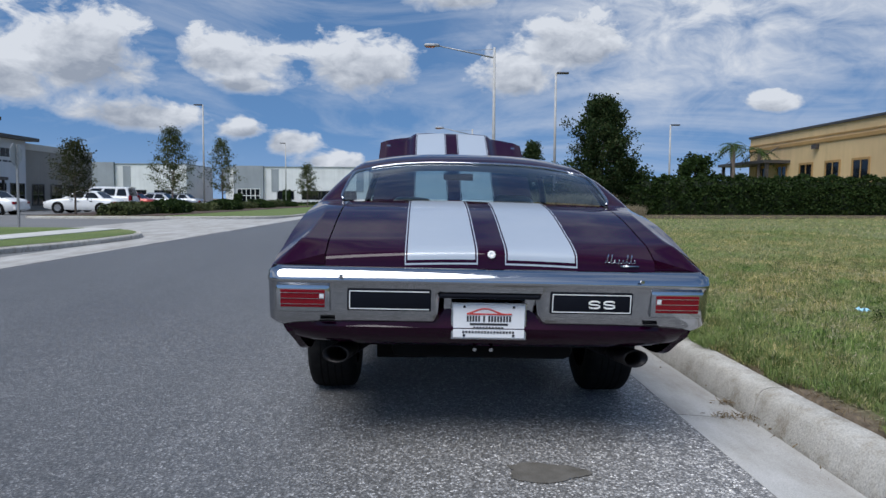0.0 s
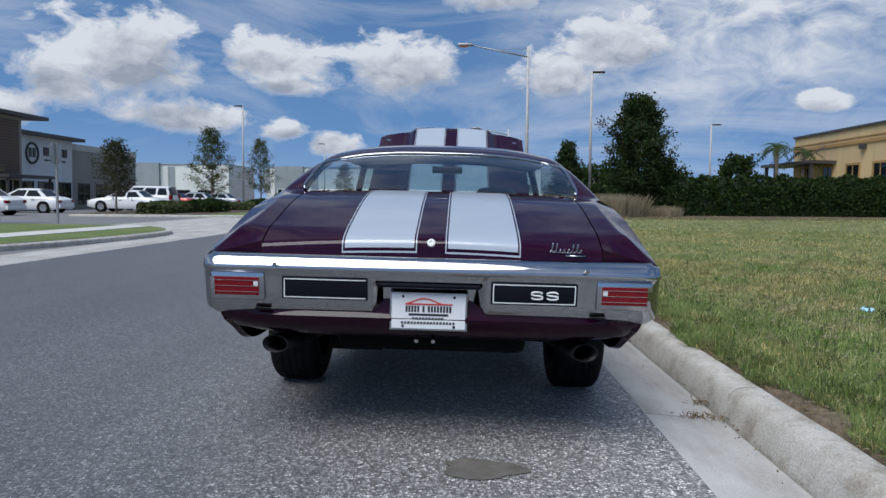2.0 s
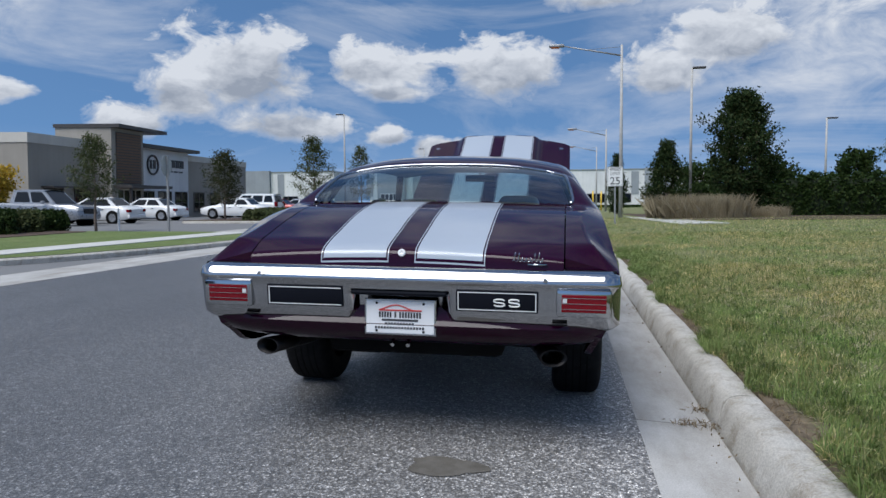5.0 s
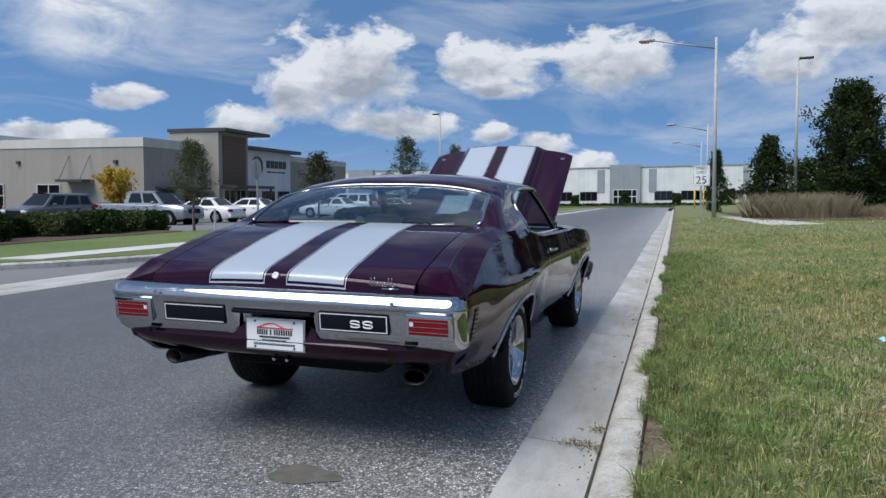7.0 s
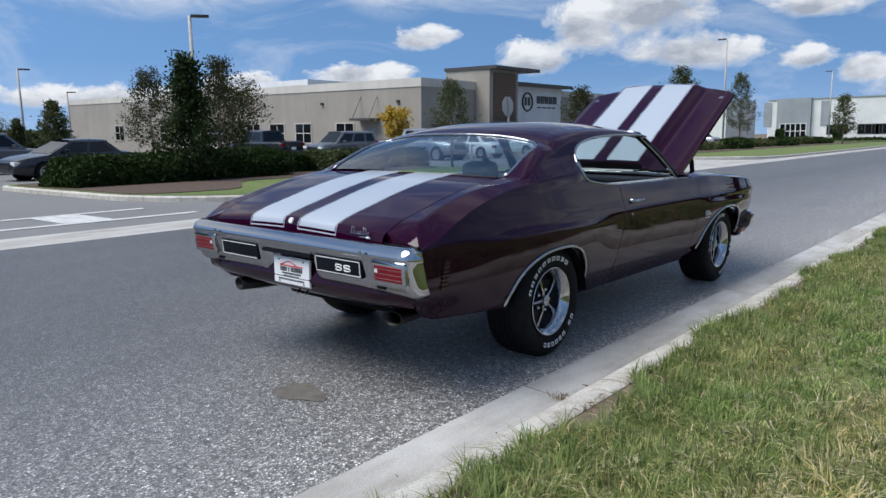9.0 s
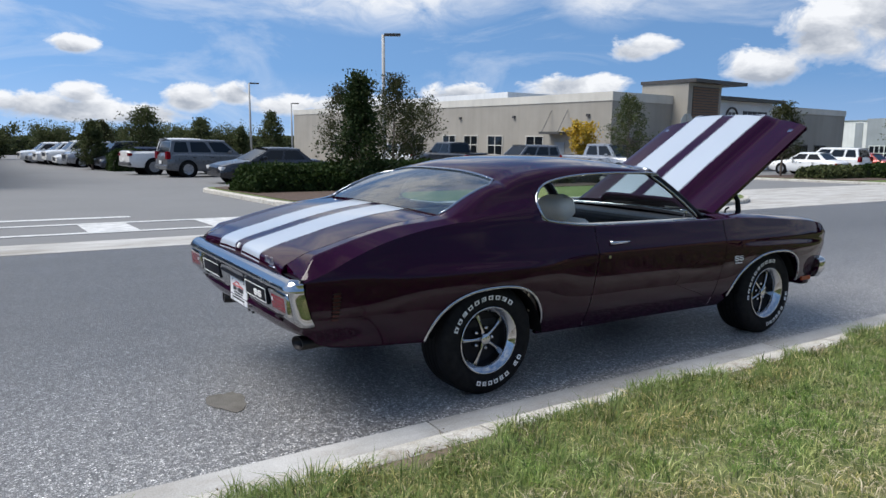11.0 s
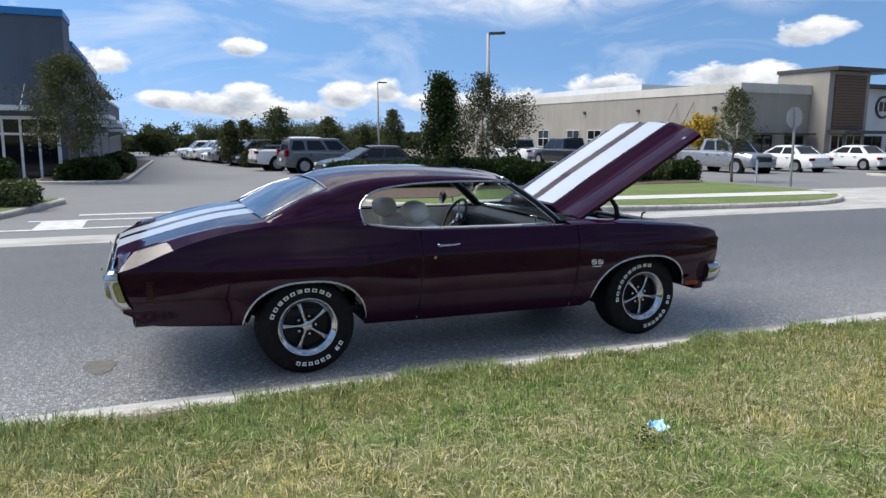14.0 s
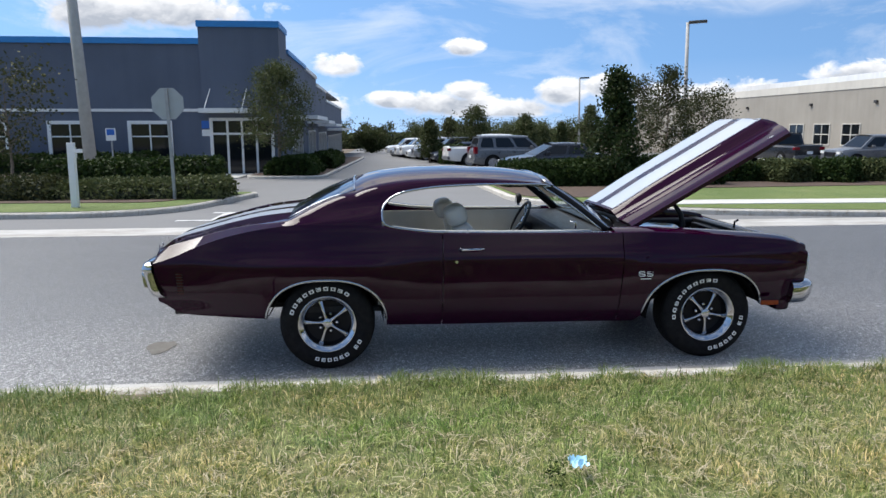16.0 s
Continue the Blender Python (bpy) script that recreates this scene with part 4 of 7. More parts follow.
for s in (1, -1):
    bm = bmesh.new()
    ys = list(np.linspace(0.0, 1.39, 56)) + list(np.linspace(1.396, 1.585, 11)) + list(np.linspace(1.589, 2.86, 36))
    rows = []
    for y in ys:
        row = [(s * x, y, z) for x, z in shell_row(y)]
        drop = 0.03 * (1 - ease(0.85, 0.95, y)) + 0.008
        rows.append(([(row[0][0], y, row[0][2] - drop)] if y < 1.393 else [row[0]]) + row)
    rows.insert(0, [(x, y + 0.004, min(z - 0.002, 0.785)) for x, y, z in rows[0]])
    sheet(bm, rows, flip=s < 0)
    rows = []
    for n, y in enumerate(v for v in ys if v > 1.393):
        gx, _ = inner_edge(y)
        row = []
        for q in (0, 0.2, 0.42, 0.62, 0.8, 0.92, 1.0):
            yy = y - (0.022 * (1 - q * q) if n == 0 else 0.0)
            row.append((s * gx * q, yy, roof_z(gx * q, yy)))
        rows.append(row)
    sheet(bm, rows, flip=s < 0)
    bmesh.ops.remove_doubles(bm, verts=list(bm.verts), dist=0.0006)
    bmesh.ops.dissolve_degenerate(bm, edges=list(bm.edges), dist=0.0002)
    part("roof_and_sail", bm, CHERRY, car, "dark cherry roof, sail panel and quarter top", smooth=50)
    bm = bmesh.new()
    rows = [[(x * 0.985, y, z - 0.022) for x, y, z in half_roof(y, s)[:16]] for y in np.linspace(1.5, 2.84, 20)]
    sheet(bm, rows, flip=s > 0)
    part("headliner", bm, HEADLINER, car, smooth=True)


bm = bmesh.new()
sheet(bm, [[rear_glass_pt(-1 + 2 * i / 20, j / 12) for i in range(21)] for j in range(13)])
rear_glass = part("rear_window", bm, REAR_GLASS, car, "sloping rear window glass", smooth=True)
rear_glass.visible_shadow = False
loop = [rear_glass_pt(1, j / 14) for j in range(0, 14)] + [rear_glass_pt(1 - 2 * i / 24, 1.0) for i in range(25)] + [rear_glass_pt(-1, 1 - j / 14) for j in range(1, 15)]
bm = bmesh.new()
tube(bm, [(x, y, z + 0.004) for x, y, z in loop], 0.0085, 6)
part("window_trim", bm, CHROME, rear_glass, "chrome rear window trim", smooth=True)
# filler strip between lid and glass
bm = bmesh.new()
sheet(bm, [[(x, y, deck_z(x, y) - 0.004) for x in np.linspace(-0.76, 0.76, 15)] for y in (0.9, 0.94, 0.97)])
part("rear_cowl", bm, CHERRY, car, smooth=True)


# windscreen with pillars
def screen_pt(u, t):
    half = 0.765 - 0.135 * t
    y = 3.44 - 0.63 * t - 0.19 * abs(u) ** 2.2 * (1 - t) - 0.02 * u * u * t
    z = 0.965 + 0.372 * t + 0.018 * math.sin(math.pi * t) - 0.03 * u * u * t
    return (half * u, y, z)


bm = bmesh.new()
sheet(bm, [[screen_pt(-1 + 2 * i / 20, j / 10) for i in range(21)] for j in range(11)])
screen = part("windscreen", bm, GLASS, car, "raked windscreen", smooth=True)
screen.visible_shadow = False
loop = [screen_pt(-1 + 2 * i / 24, 0.0) for i in range(25)] + [screen_pt(1, j / 14) for j in range(1, 15)] + [screen_pt(1 - 2 * i / 24, 1.0) for i in range(1, 25)] + [screen_pt(-1, 1 - j / 14) for j in range(1, 15)]
bm = bmesh.new()
tube(bm, [(x, y + 0.004, z + 0.006) for x, y, z in loop], 0.011, 6)
part("window_trim", bm, CHROME, screen, "chrome windscreen trim", smooth=True)
for s in (1, -1):
    bm = bmesh.new()
    pts = [(s * (screen_pt(1, t)[0] + 0.016), screen_pt(1, t)[1] - 0.022, screen_pt(1, t)[2] - 0.008) for t in np.linspace(0, 1, 9)]
    tube(bm, pts, 0.026, 8)
    part("a_pillar", bm, BLACK, car, smooth=True)

    # bright line round the side opening
    bm = bmesh.new()
    line = [(s * (side_x(y, SHOULDER(y)) - 0.018), y, SHOULDER(y) + 0.01) for y in np.linspace(2.05, 1.64, 9)] + [(s * (side_x(1.605, SHOULDER(1.605)) - 0.02), 1.603, SHOULDER(1.603) + 0.022), (s * SAIL(1.075), 1.59, 1.075), (s * (SAIL(1.13) + 0.002), 1.588, 1.13)]
    line += [(s * (SAIL(max(WIN_TOP(y), 0.985)) - 0.03 * ease(2.6, 2.86, y) + 0.004), y, WIN_TOP(y)) for y in np.linspace(1.605, 2.84, 30)]
    line += [(s * (screen_pt(1, t)[0] + 0.03), screen_pt(1, t)[1] - 0.045, screen_pt(1, t)[2] - 0.014) for t in np.linspace(0.93, 0.02, 12)]
    tube(bm, line, 0.0085, 6)
    part("window_trim", bm, CHROME, car, "thin chrome window surround", smooth=True)
    bm = bmesh.new()
    rows = [[(s * (side_x(y, SHOULDER(y)) - 0.012), y, SHOULDER(y) + 0.006), (s * 0.835, y, SHOULDER(y) + 0.008), (s * 0.828, y, SHOULDER(y) - 0.01), (s * 0.82, y, SHOULDER(y) - 0.06)] for y in np.linspace(1.6, 3.3, 40)]
    sheet(bm, rows, flip=s < 0)
    part("window_ledge", bm, CHERRY, car, smooth=40)
    bm = bmesh.new()
    tube(bm, [(s * (side_x(y, SHOULDER(y)) - 0.02), y, SHOULDER(y) + 0.009) for y in np.linspace(1.76, 3.2, 24)], 0.005, 5)
    part("belt_trim", bm, CHROME_DULL, car, "thin bright belt strip", smooth=True)
    bm = bmesh.new()
    tube(bm, [(s * 0.812, y, SHOULDER(y) + 0.006) for y in np.linspace(1.66, 3.1, 24)], 0.012, 6)
    part("door_cap", bm, VINYL, car, "pale padded top of the door card", smooth=True)
    # the driver's side carries a round mirror, the other only its quarterlight latch
    if s < 0:
        bm = bmesh.new()
        lathe(bm, [(-0.02, 0.001), (-0.018, 0.04), (0.0, 0.052), (0.02, 0.045), (0.035, 0.02), (0.038, 0.001)], 20, axis="z")
        mirror = part("door_mirror", bm, BLACK, car, "round black door mirror", smooth=40)
        mirror.matrix_basis = pose(-0.885, 2.9, 1.04, -90)
        part("mirror_glass", lathe(bmesh.new(), [(-0.022, 0.001), (-0.022, 0.042)], 20, axis="z"), CHROME, mirror)
        part("mirror_stalk", rod([(-0.86, 2.9, 0.957), (-0.88, 2.9, 1.0)], [0.016, 0.01], 8), CHROME, car, smooth=True)
    part("quarterlight_latch", rod([(s * 0.825, 2.98, 0.985), (s * 0.83, 2.985, 1.03), (s * 0.815, 2.94, 1.035)], [0.012, 0.009, 0.007], 8), CHROME, car, "small chrome quarterlight latch", smooth=True)
    part("quarterlight_bar", rod([(s * 0.83, 2.86, 0.965), (s * 0.83, 3.1, 0.97)], 0.006, 6), CHROME, car)

    # wing top, from the side's upper edge to the bonnet gap, and the dark inner wing
    bm = bmesh.new()
    rows = []
    for y in np.linspace(3.26, 4.7, 30):
        z0 = SHOULDER(y)
        xo = side_x(y, z0) - 0.012
        rows.append([(s * (xo + (0.735 - xo) * t), y, z0 + 0.006 + 0.02 * math.sin(math.pi * min(1, t * 0.75))) for t in np.linspace(0, 1, 8)] + [(s * 0.73, y, z0 - 0.03), (s * 0.73, y, 0.62)])
    sheet(bm, rows, flip=s < 0)
    part("wing_top", bm, CHERRY, car, smooth=40)
    part("inner_wing", boxes((min(s * 0.60, s * 0.715), max(s * 0.60, s * 0.715), 3.5, 4.6, 0.5, 0.86), bevel=0.03), BLACK, car)

# cowl, bulkhead, engine bay
bm = bmesh.new()
sheet(bm, [[(x, y, 0.958 + 0.02 * (1 - (x / 0.8) ** 2) - 0.004 * (y > 3.45)) for x in np.linspace(-0.8, 0.8, 15)] for y in (3.22, 3.35, 3.46, 3.54)])
cowl = part("cowl", bm, BLACK, car, "black cowl below the windscreen", smooth=True)
for s in (-0.42, 0.3):
    part("wiper", rod([(s, 3.46, 0.985), (s + 0.2, 3.4, 1.0), (s + 0.45, 3.33, 1.015)], [0.007, 0.006, 0.004], 6), BLACK, cowl)
part("bulkhead", boxes((-0.74, 0.74, 3.5, 3.53, 0.45, 0.955)), BLACK, car)
part("engine_floor", boxes((-0.72, 0.72, 3.5, 4.62, 0.42, 0.46)), UNDER, car)
part("radiator_support", boxes((-0.72, 0.72, 4.52, 4.6, 0.5, 0.865), (-0.5, 0.5, 4.45, 4.52, 0.55, 0.84), bevel=0.008), BLACK, car)
part("engine", boxes((-0.28, 0.28, 3.62, 4.3, 0.5, 0.72), (-0.42, -0.2, 3.66, 4.2, 0.66, 0.8), (0.2, 0.42, 3.66, 4.2, 0.66, 0.8), (-0.12, 0.12, 3.65, 4.28, 0.7, 0.8), bevel=0.025), BLACK, car, smooth=30)
bm = bmesh.new()
lathe(bm, [(0.80, 0.001), (0.80, 0.18), (0.875, 0.185), (0.885, 0.17), (0.888, 0.001)], 28, axis="z", centre=(0, 3.92, 0))
part("air_cleaner", bm, CHROME, car, "round chrome air cleaner", smooth=30)
part("battery", boxes((0.42, 0.62, 4.28, 4.48, 0.62, 0.84), bevel=0.01), BLACK, car)
part("radiator_hose", rod([(0.1, 4.3, 0.78), (0.2, 4.38, 0.83), (0.32, 4.45, 0.81)], 0.025, 8), BLACK, car, smooth=True)
part("hood_latch", rod([(0.02, 4.6, 0.86), (0.03, 4.6, 0.91), (0.05, 4.62, 0.925)], 0.009, 6), BLACK, car)
for s in (1, -1):
    pts = [(s * 0.66, 3.74, 0.83), (s * 0.66, 3.83, 0.9), (s * 0.66, 3.86, 0.98), (s * 0.66, 3.84, 1.06), (s * 0.655, 3.78, 1.14)]
    part("hood_hinge", rod(pts, [0.02, 0.022, 0.022, 0.02, 0.016], 8), BLACK, car, "black spring hinge", smooth=True)
    part("hinge_spring", rod([(s * 0.66, 3.6, 0.88), (s * 0.66, 3.82, 0.93)], 0.028, 8), UNDER, car, smooth=True)

# raised bonnet with the long bulge
HOOD = pose(0, 3.44, 0.985, 30.2)


def hood_n(x, u):
    bulge = 0.075 * (1 - ease(0.355, 0.46, abs(x))) * (1 - ease(1.38, 1.5, u)) * (0.82 + 0.18 * ease(0, 0.5, u))
    crown = 0.022 * (1 - (x / 0.73) ** 2)
    lip = -0.02 * ease(1.42, 1.52, u) - 0.012 * ease(0.66, 0.725, abs(x))
    return 0.01 + crown + bulge + lip


def hood_end(x):
    return 1.515 - 0.155 * (abs(x) / 0.728) ** 1.7


def hood_sheet(x0, x1, nx, lift, rim=False, u0=0.0, u1=1.0):
    bm = bmesh.new()
    rows = []
    for j in range(31):
        t = u0 + (u1 - u0) * j / 30
        row = []
        for i in range(nx + 1):
            x = x0 + (x1 - x0) * i / nx
            u = hood_end(x) * t
            row.append((x, u, hood_n(x, u) + lift))
        rows.append(row)
    if rim:
        rows.insert(0, [(x, y, z - 0.028) for x, y, z in rows[0]])
        rows.append([(x, y - 0.002, z - 0.028) for x, y, z in rows[-1]])
        rows = [[(r[0][0], r[0][1], r[0][2] - 0.028)] + r + [(r[-1][0], r[-1][1], r[-1][2] - 0.028)] for r in rows]
    sheet(bm, rows)
    return bm


hood = part("bonnet", hood_sheet(-0.728, 0.728, 56, 0, True), CHERRY, car, "raised bonnet with a long bulge and white stripes", smooth=40)
hood.matrix_basis = HOOD
for a, b in ((0.068, 0.348), (-0.348, -0.068)):
    ob = part("stripe", hood_sheet(a, b, 10, 0.0016, u1=0.985), STRIPE, hood, "broad white stripe", smooth=True)
for a, b in ((0.057, 0.0615), (0.3545, 0.359), (-0.0615, -0.057), (-0.359, -0.3545)):
    part("pinstripe", hood_sheet(a, b, 2, 0.0018, u1=0.985), STRIPE, hood, smooth=True)
bm = bmesh.new()
box(bm, -0.70, 0.70, 0.05, 1.3, -0.018, -0.012)
for a, b, c, d in ((-0.68, -0.6, 0.06, 1.29), (0.6, 0.68, 0.06, 1.29), (-0.6, 0.6, 0.06, 0.16), (-0.6, 0.6, 1.18, 1.29), (-0.05, 0.05, 0.16, 1.18)):
    box(bm, a, b, c, d, -0.04, -0.018)
part("bonnet_frame", bm, BLACK, hood, "black inner bonnet frame")
for s in (1, -1):
    part("hood_pin_plate", boxes((min(s * 0.56, s * 0.66), max(s * 0.56, s * 0.66), 1.24, 1.28, 0.012, 0.016)), CHROME_DULL, hood)

# nose: header panel, grille, front bumper
part("header_panel", boxes((-0.9, 0.9, 4.62, 4.72, 0.6, 0.86), bevel=0.03), CHERRY, car, smooth=40)
grille = part("grille", boxes((-0.55, 0.55, 4.722, 4.74, 0.63, 0.8)), BLACK, car, "black grille")
for s in (1, -1):
    for xc in (0.64, 0.82):
        bm = bmesh.new()
        rows = []
        box(bm, s * xc - 0.075, s * xc + 0.075, 4.715, 4.745, 0.63, 0.79, bevel=0.03)
        part("headlamp", bm, CLEAR_LENS, car, "round clear headlamp", smooth=40)
    part("corner_lamp", boxes((min(s * 0.936, s * 0.95), max(s * 0.936, s * 0.95), 4.365, 4.5, 0.41, 0.445), bevel=0.004), SIDE_AMBER, car, "amber side lamp in the front wing")
    part("front_valance", boxes((min(0, s * 0.88), max(0, s * 0.88), 4.52, 4.64, 0.34, 0.56), bevel=0.04), CHERRY, car, smooth=40)


def bar(profile, path, name, mat, label, fill=0.0, slant=0.0, dent=0.0):
    """Sweep (outward, z) profile along a plan path of (x, y, nx, ny); the side faces may be filled out flat, the middle sunk."""
    bm = bmesh.new()
    rows = []
    last = len(path) - 1
    zt = profile[len(profile) // 3][1]
    for k, (x, y, nx, ny) in enumerate(path):
        row = []
        for i, (o, z) in enumerate(profile):
            if 4 <= i < len(profile) - 3:
                o += max(0.0, fill - o) * nx * nx
            if z < 0.705 and o > 0:
                o -= dent * (1 - ease(0.182, 0.222, abs(x + 0.004)))
            row.append((x + nx * o, y + ny * o + slant * max(0.0, zt - z) * (1.0 if k in (0, last) else 0.45), z))
        rows.append(row)
    vs = sheet(bm, rows, close=False)
    bm.faces.new(vs[0])
    bm.faces.new(vs[-1])
    return part(name, bm, mat, car, label, smooth=50)


def u_path(half, front, back, radius, sign, bow=0.03, n=14, flare=0.0):
    """Plan of a wrap-round bumper: side, corner, across, corner, side."""
    pts = []
    for k in range(5):
        pts.append((half + flare * (1 - k / 5), back + (front + sign * radius * -1 - back) * k / 5, 1.0, 0.0))
    for k in range(n + 1):
        a = math.pi / 2 * k / n
        pts.append((half - radius + radius * math.cos(a), front - sign * radius + sign * radius * math.sin(a), math.cos(a), sign * math.sin(a)))
    for k in range(1, 80):
        t = k / 80
        x = (half - radius) * (1 - 2 * t)
        pts.append((x, front + sign * bow * (1 - (2 * t - 1) ** 2), 0.0, sign))
    rest = [(-x, y, -nx, ny) for x, y, nx, ny in pts[:5 + n + 1]]
    return pts + rest[::-1]


REAR_PROFILE = [(-0.05, 0.799), (0.0, 0.806), (0.012, 0.805), (0.024, 0.797), (0.034, 0.786), (0.043, 0.773), (0.05, 0.76), (0.053, 0.75), (0.05, 0.743), (0.043, 0.738), (0.041, 0.71), (0.04, 0.7), (0.039, 0.68), (0.037, 0.62), (0.033, 0.582), (0.024, 0.56), (0.0, 0.548), (-0.05, 0.545)]
bumper = bar(REAR_PROFILE, u_path(0.852, -0.045, -0.012, 0.02, -1, 0.0), "rear_bumper", CHROME, "broad chrome rear bumper", 0.048, 0.16, 0.055)
for s in (1, -1):
    f = bmesh.new()
    box(f, min(s * 0.645, s * 0.862), max(s * 0.645, s * 0.862), -0.0935, -0.06, 0.618, 0.732, bevel=0.01)
    lamp = part("tail_lamp", f, CHROME, bumper, "chrome framed tail lamp", smooth=40)
    part("red_lens", boxes((min(s * 0.664, s * 0.843), max(s * 0.664, s * 0.843), -0.0945, -0.08, 0.637, 0.713), bevel=0.004), RED_LENS, lamp, "ribbed red lens")
    for zz in (0.651, 0.674, 0.697):
        part("lens_rib", boxes((min(s * 0.664, s * 0.843), max(s * 0.664, s * 0.843), -0.0965, -0.09, zz, zz + 0.0018)), CHROME_DULL, lamp)
    part("reverse_lens", boxes((min(s * 0.67, s * 0.687), max(s * 0.67, s * 0.687), -0.096, -0.09, 0.677, 0.695)), CLEAR_LENS, lamp)
    part("bumper_bolt", boxes((s * 0.6 - 0.008, s * 0.6 + 0.008, -0.118, -0.108, 0.762, 0.778), bevel=0.003), CHROME, bumper)
    part("bumper_slot", boxes((s * 0.66 - 0.03, s * 0.66 + 0.03, -0.084, -0.07, 0.578, 0.584)), BLACK, bumper)
    bm = bmesh.new()
    rows = []
    for z in np.linspace(0.575, 0.73, 8):
        rows.append([(s * (side_x(y, z) + d), y, z) for y, d in ((0.158, -0.004), (0.16, 0.004), (0.198, 0.004), (0.2, -0.004))])
    sheet(bm, rows, flip=s > 0)
    marker = part("side_marker", bm, MARKER_LENS, car, "slim red side marker lamp", smooth=40)
    for q in range(7):
        z = 0.59 + 0.0215 * q
        x = side_x(0.18, z)
        part("marker_rib", boxes((min(s * (x - 0.004), s * (x + 0.007)), max(s * (x - 0.004), s * (x + 0.007)), 0.155, 0.203, z, z + 0.005)), BLACK, marker)
for a, b in ((-0.578, -0.242), (0.238, 0.574)):
    pad = part("bumper_panel", boxes((a, b, -0.089, -0.065, 0.628, 0.717), bevel=0.004), PANEL, bumper, "black bumper insert", smooth=40)
    for c, d in ((0.707, 0.711), (0.634, 0.638)):
        part("panel_line", boxes((a + 0.008, b - 0.008, -0.0908, -0.088, c, d)), WHITE_LETTER, pad)
    for x in (a + 0.008, b - 0.012) if a > 0 else (a + 0.008,):
        part("panel_line", boxes((x, x + 0.004, -0.0908, -0.088, 0.634, 0.711)), WHITE_LETTER, pad)
# the shadow under the recess's upper edge, modelled as a black bar
part("recess_shadow", boxes((-0.21, 0.2, -0.087, -0.04, 0.684, 0.704), bevel=0.008), PANEL, bumper, "black bar standing for the shadow at the top of the plate recess")


def ess(bm, x, z, w, h, depth, y):
    """One bold double-curved stroke of the emblem."""
    q = ((1, 0.8), (0.8, 0.98), (0.5, 1), (0.2, 0.98), (0, 0.84), (0, 0.66), (0.2, 0.54), (0.8, 0.46), (1, 0.34), (1, 0.16), (0.8, 0.02), (0.5, 0), (0.2, 0.02), (0, 0.2))
    r = h * 0.105
    tube(bm, [(x + r + (w - 2 * r) * a, y - depth * 0.4, z + r + (h - 2 * r) * b) for a, b in q], r, 6)


bm = bmesh.new()
ess(bm, 0.392, 0.65, 0.05, 0.037, 0.006, -0.089)
ess(bm, 0.452, 0.65, 0.05, 0.037, 0.006, -0.089)
part("bumper_emblem", bm, WHITE_LETTER, bumper, "bright emblem on the bumper insert")
for s in (1, -1):
    bm = bmesh.new()
    ess(bm, 0.0, 0.0, 0.05, 0.042, 0.008, 0.0)
    ess(bm, 0.058, 0.0, 0.05, 0.042, 0.008, 0.0)
    box(bm, 0.015, 0.093, -0.004, 0.0, -0.018, -0.012)
    e = part("wing_emblem", bm, WHITE_LETTER, car, "small bright emblem on the front wing")
    e.matrix_basis = pose(s * (side_x(3.45, 0.66) + 0.001), 3.42 if s > 0 else 3.53, 0.645, 0, 0, 90 * s)

# licence plate, with plain bars for its print
plate = part("licence_plate", boxes((-0.158, 0.15, -0.108, -0.1, 0.508, 0.664), bevel=0.003), CHROME_DULL, bumper, "white dealer plate in a thin bright frame")
part("plate_face", boxes((-0.15, 0.142, -0.112, -0.106, 0.516, 0.656), bevel=0.002), PLATE, plate)
bm = bmesh.new()
pts = [(-0.095 + 0.185 * t, -0.113, 0.617 + 0.022 * math.sin(math.pi * min(1, t * 1.25)) ** 1.5) for t in np.linspace(0, 1, 14)]
tube(bm, pts, 0.0035, 5)
box(bm, -0.095, 0.09, -0.1145, -0.112, 0.613, 0.619)
part("plate_drawing", bm, RED_INK, plate)
for n, (a, b, c, d) in enumerate(((-0.095, -0.037, 0.584, 0.609), (-0.028, -0.016, 0.584, 0.609), (-0.007, 0.09, 0.584, 0.609), (-0.082, 0.074, 0.569, 0.578), (-0.068, 0.06, 0.553, 0.563), (-0.112, 0.104, 0.535, 0.545))):
    w = (b - a) / max(1, round((b - a) / 0.0125))
    bm = bmesh.new()
    if n == 3:
        box(bm, a, b, -0.1135, -0.112, c, d)
    else:
        x = a
        while x < b - 0.002:
            box(bm, x, x + w * 0.68, -0.1135, -0.112, c, d)
            x += w
    part("plate_print", bm, INK, plate)
for x in (-0.105, 0.097):
    for z in (0.526, 0.646):
        part("plate_screw", boxes((x - 0.005, x + 0.005, -0.1145, -0.111, z - 0.005, z + 0.005), bevel=0.002), BLACK, plate)

plate.location.y = 0.07


def lean_forward(ob):
    """The bumper's face leans forward towards its lower lip, with all that is set in it."""
    for v in ob.data.vertices:
        v.co.y += 0.1 * max(0.0, 0.745 - v.co.z) + 0.5 * max(0.0, 0.6 - v.co.z)
    for child in ob.children:
        if child != plate:
            lean_forward(child)


lean_forward(bumper)
bumper.location.y = 0.008
bumper.scale.x = 1.02
FRONT_PROFILE = [(0.0, 0.575), (0.05, 0.578), (0.075, 0.565), (0.085, 0.535), (0.075, 0.47), (0.045, 0.42), (0.0, 0.405)]
bar(FRONT_PROFILE, u_path(0.88, 4.74, 4.6, 0.09, 1, 0.05), "front_bumper", CHROME, "chrome front bumper")

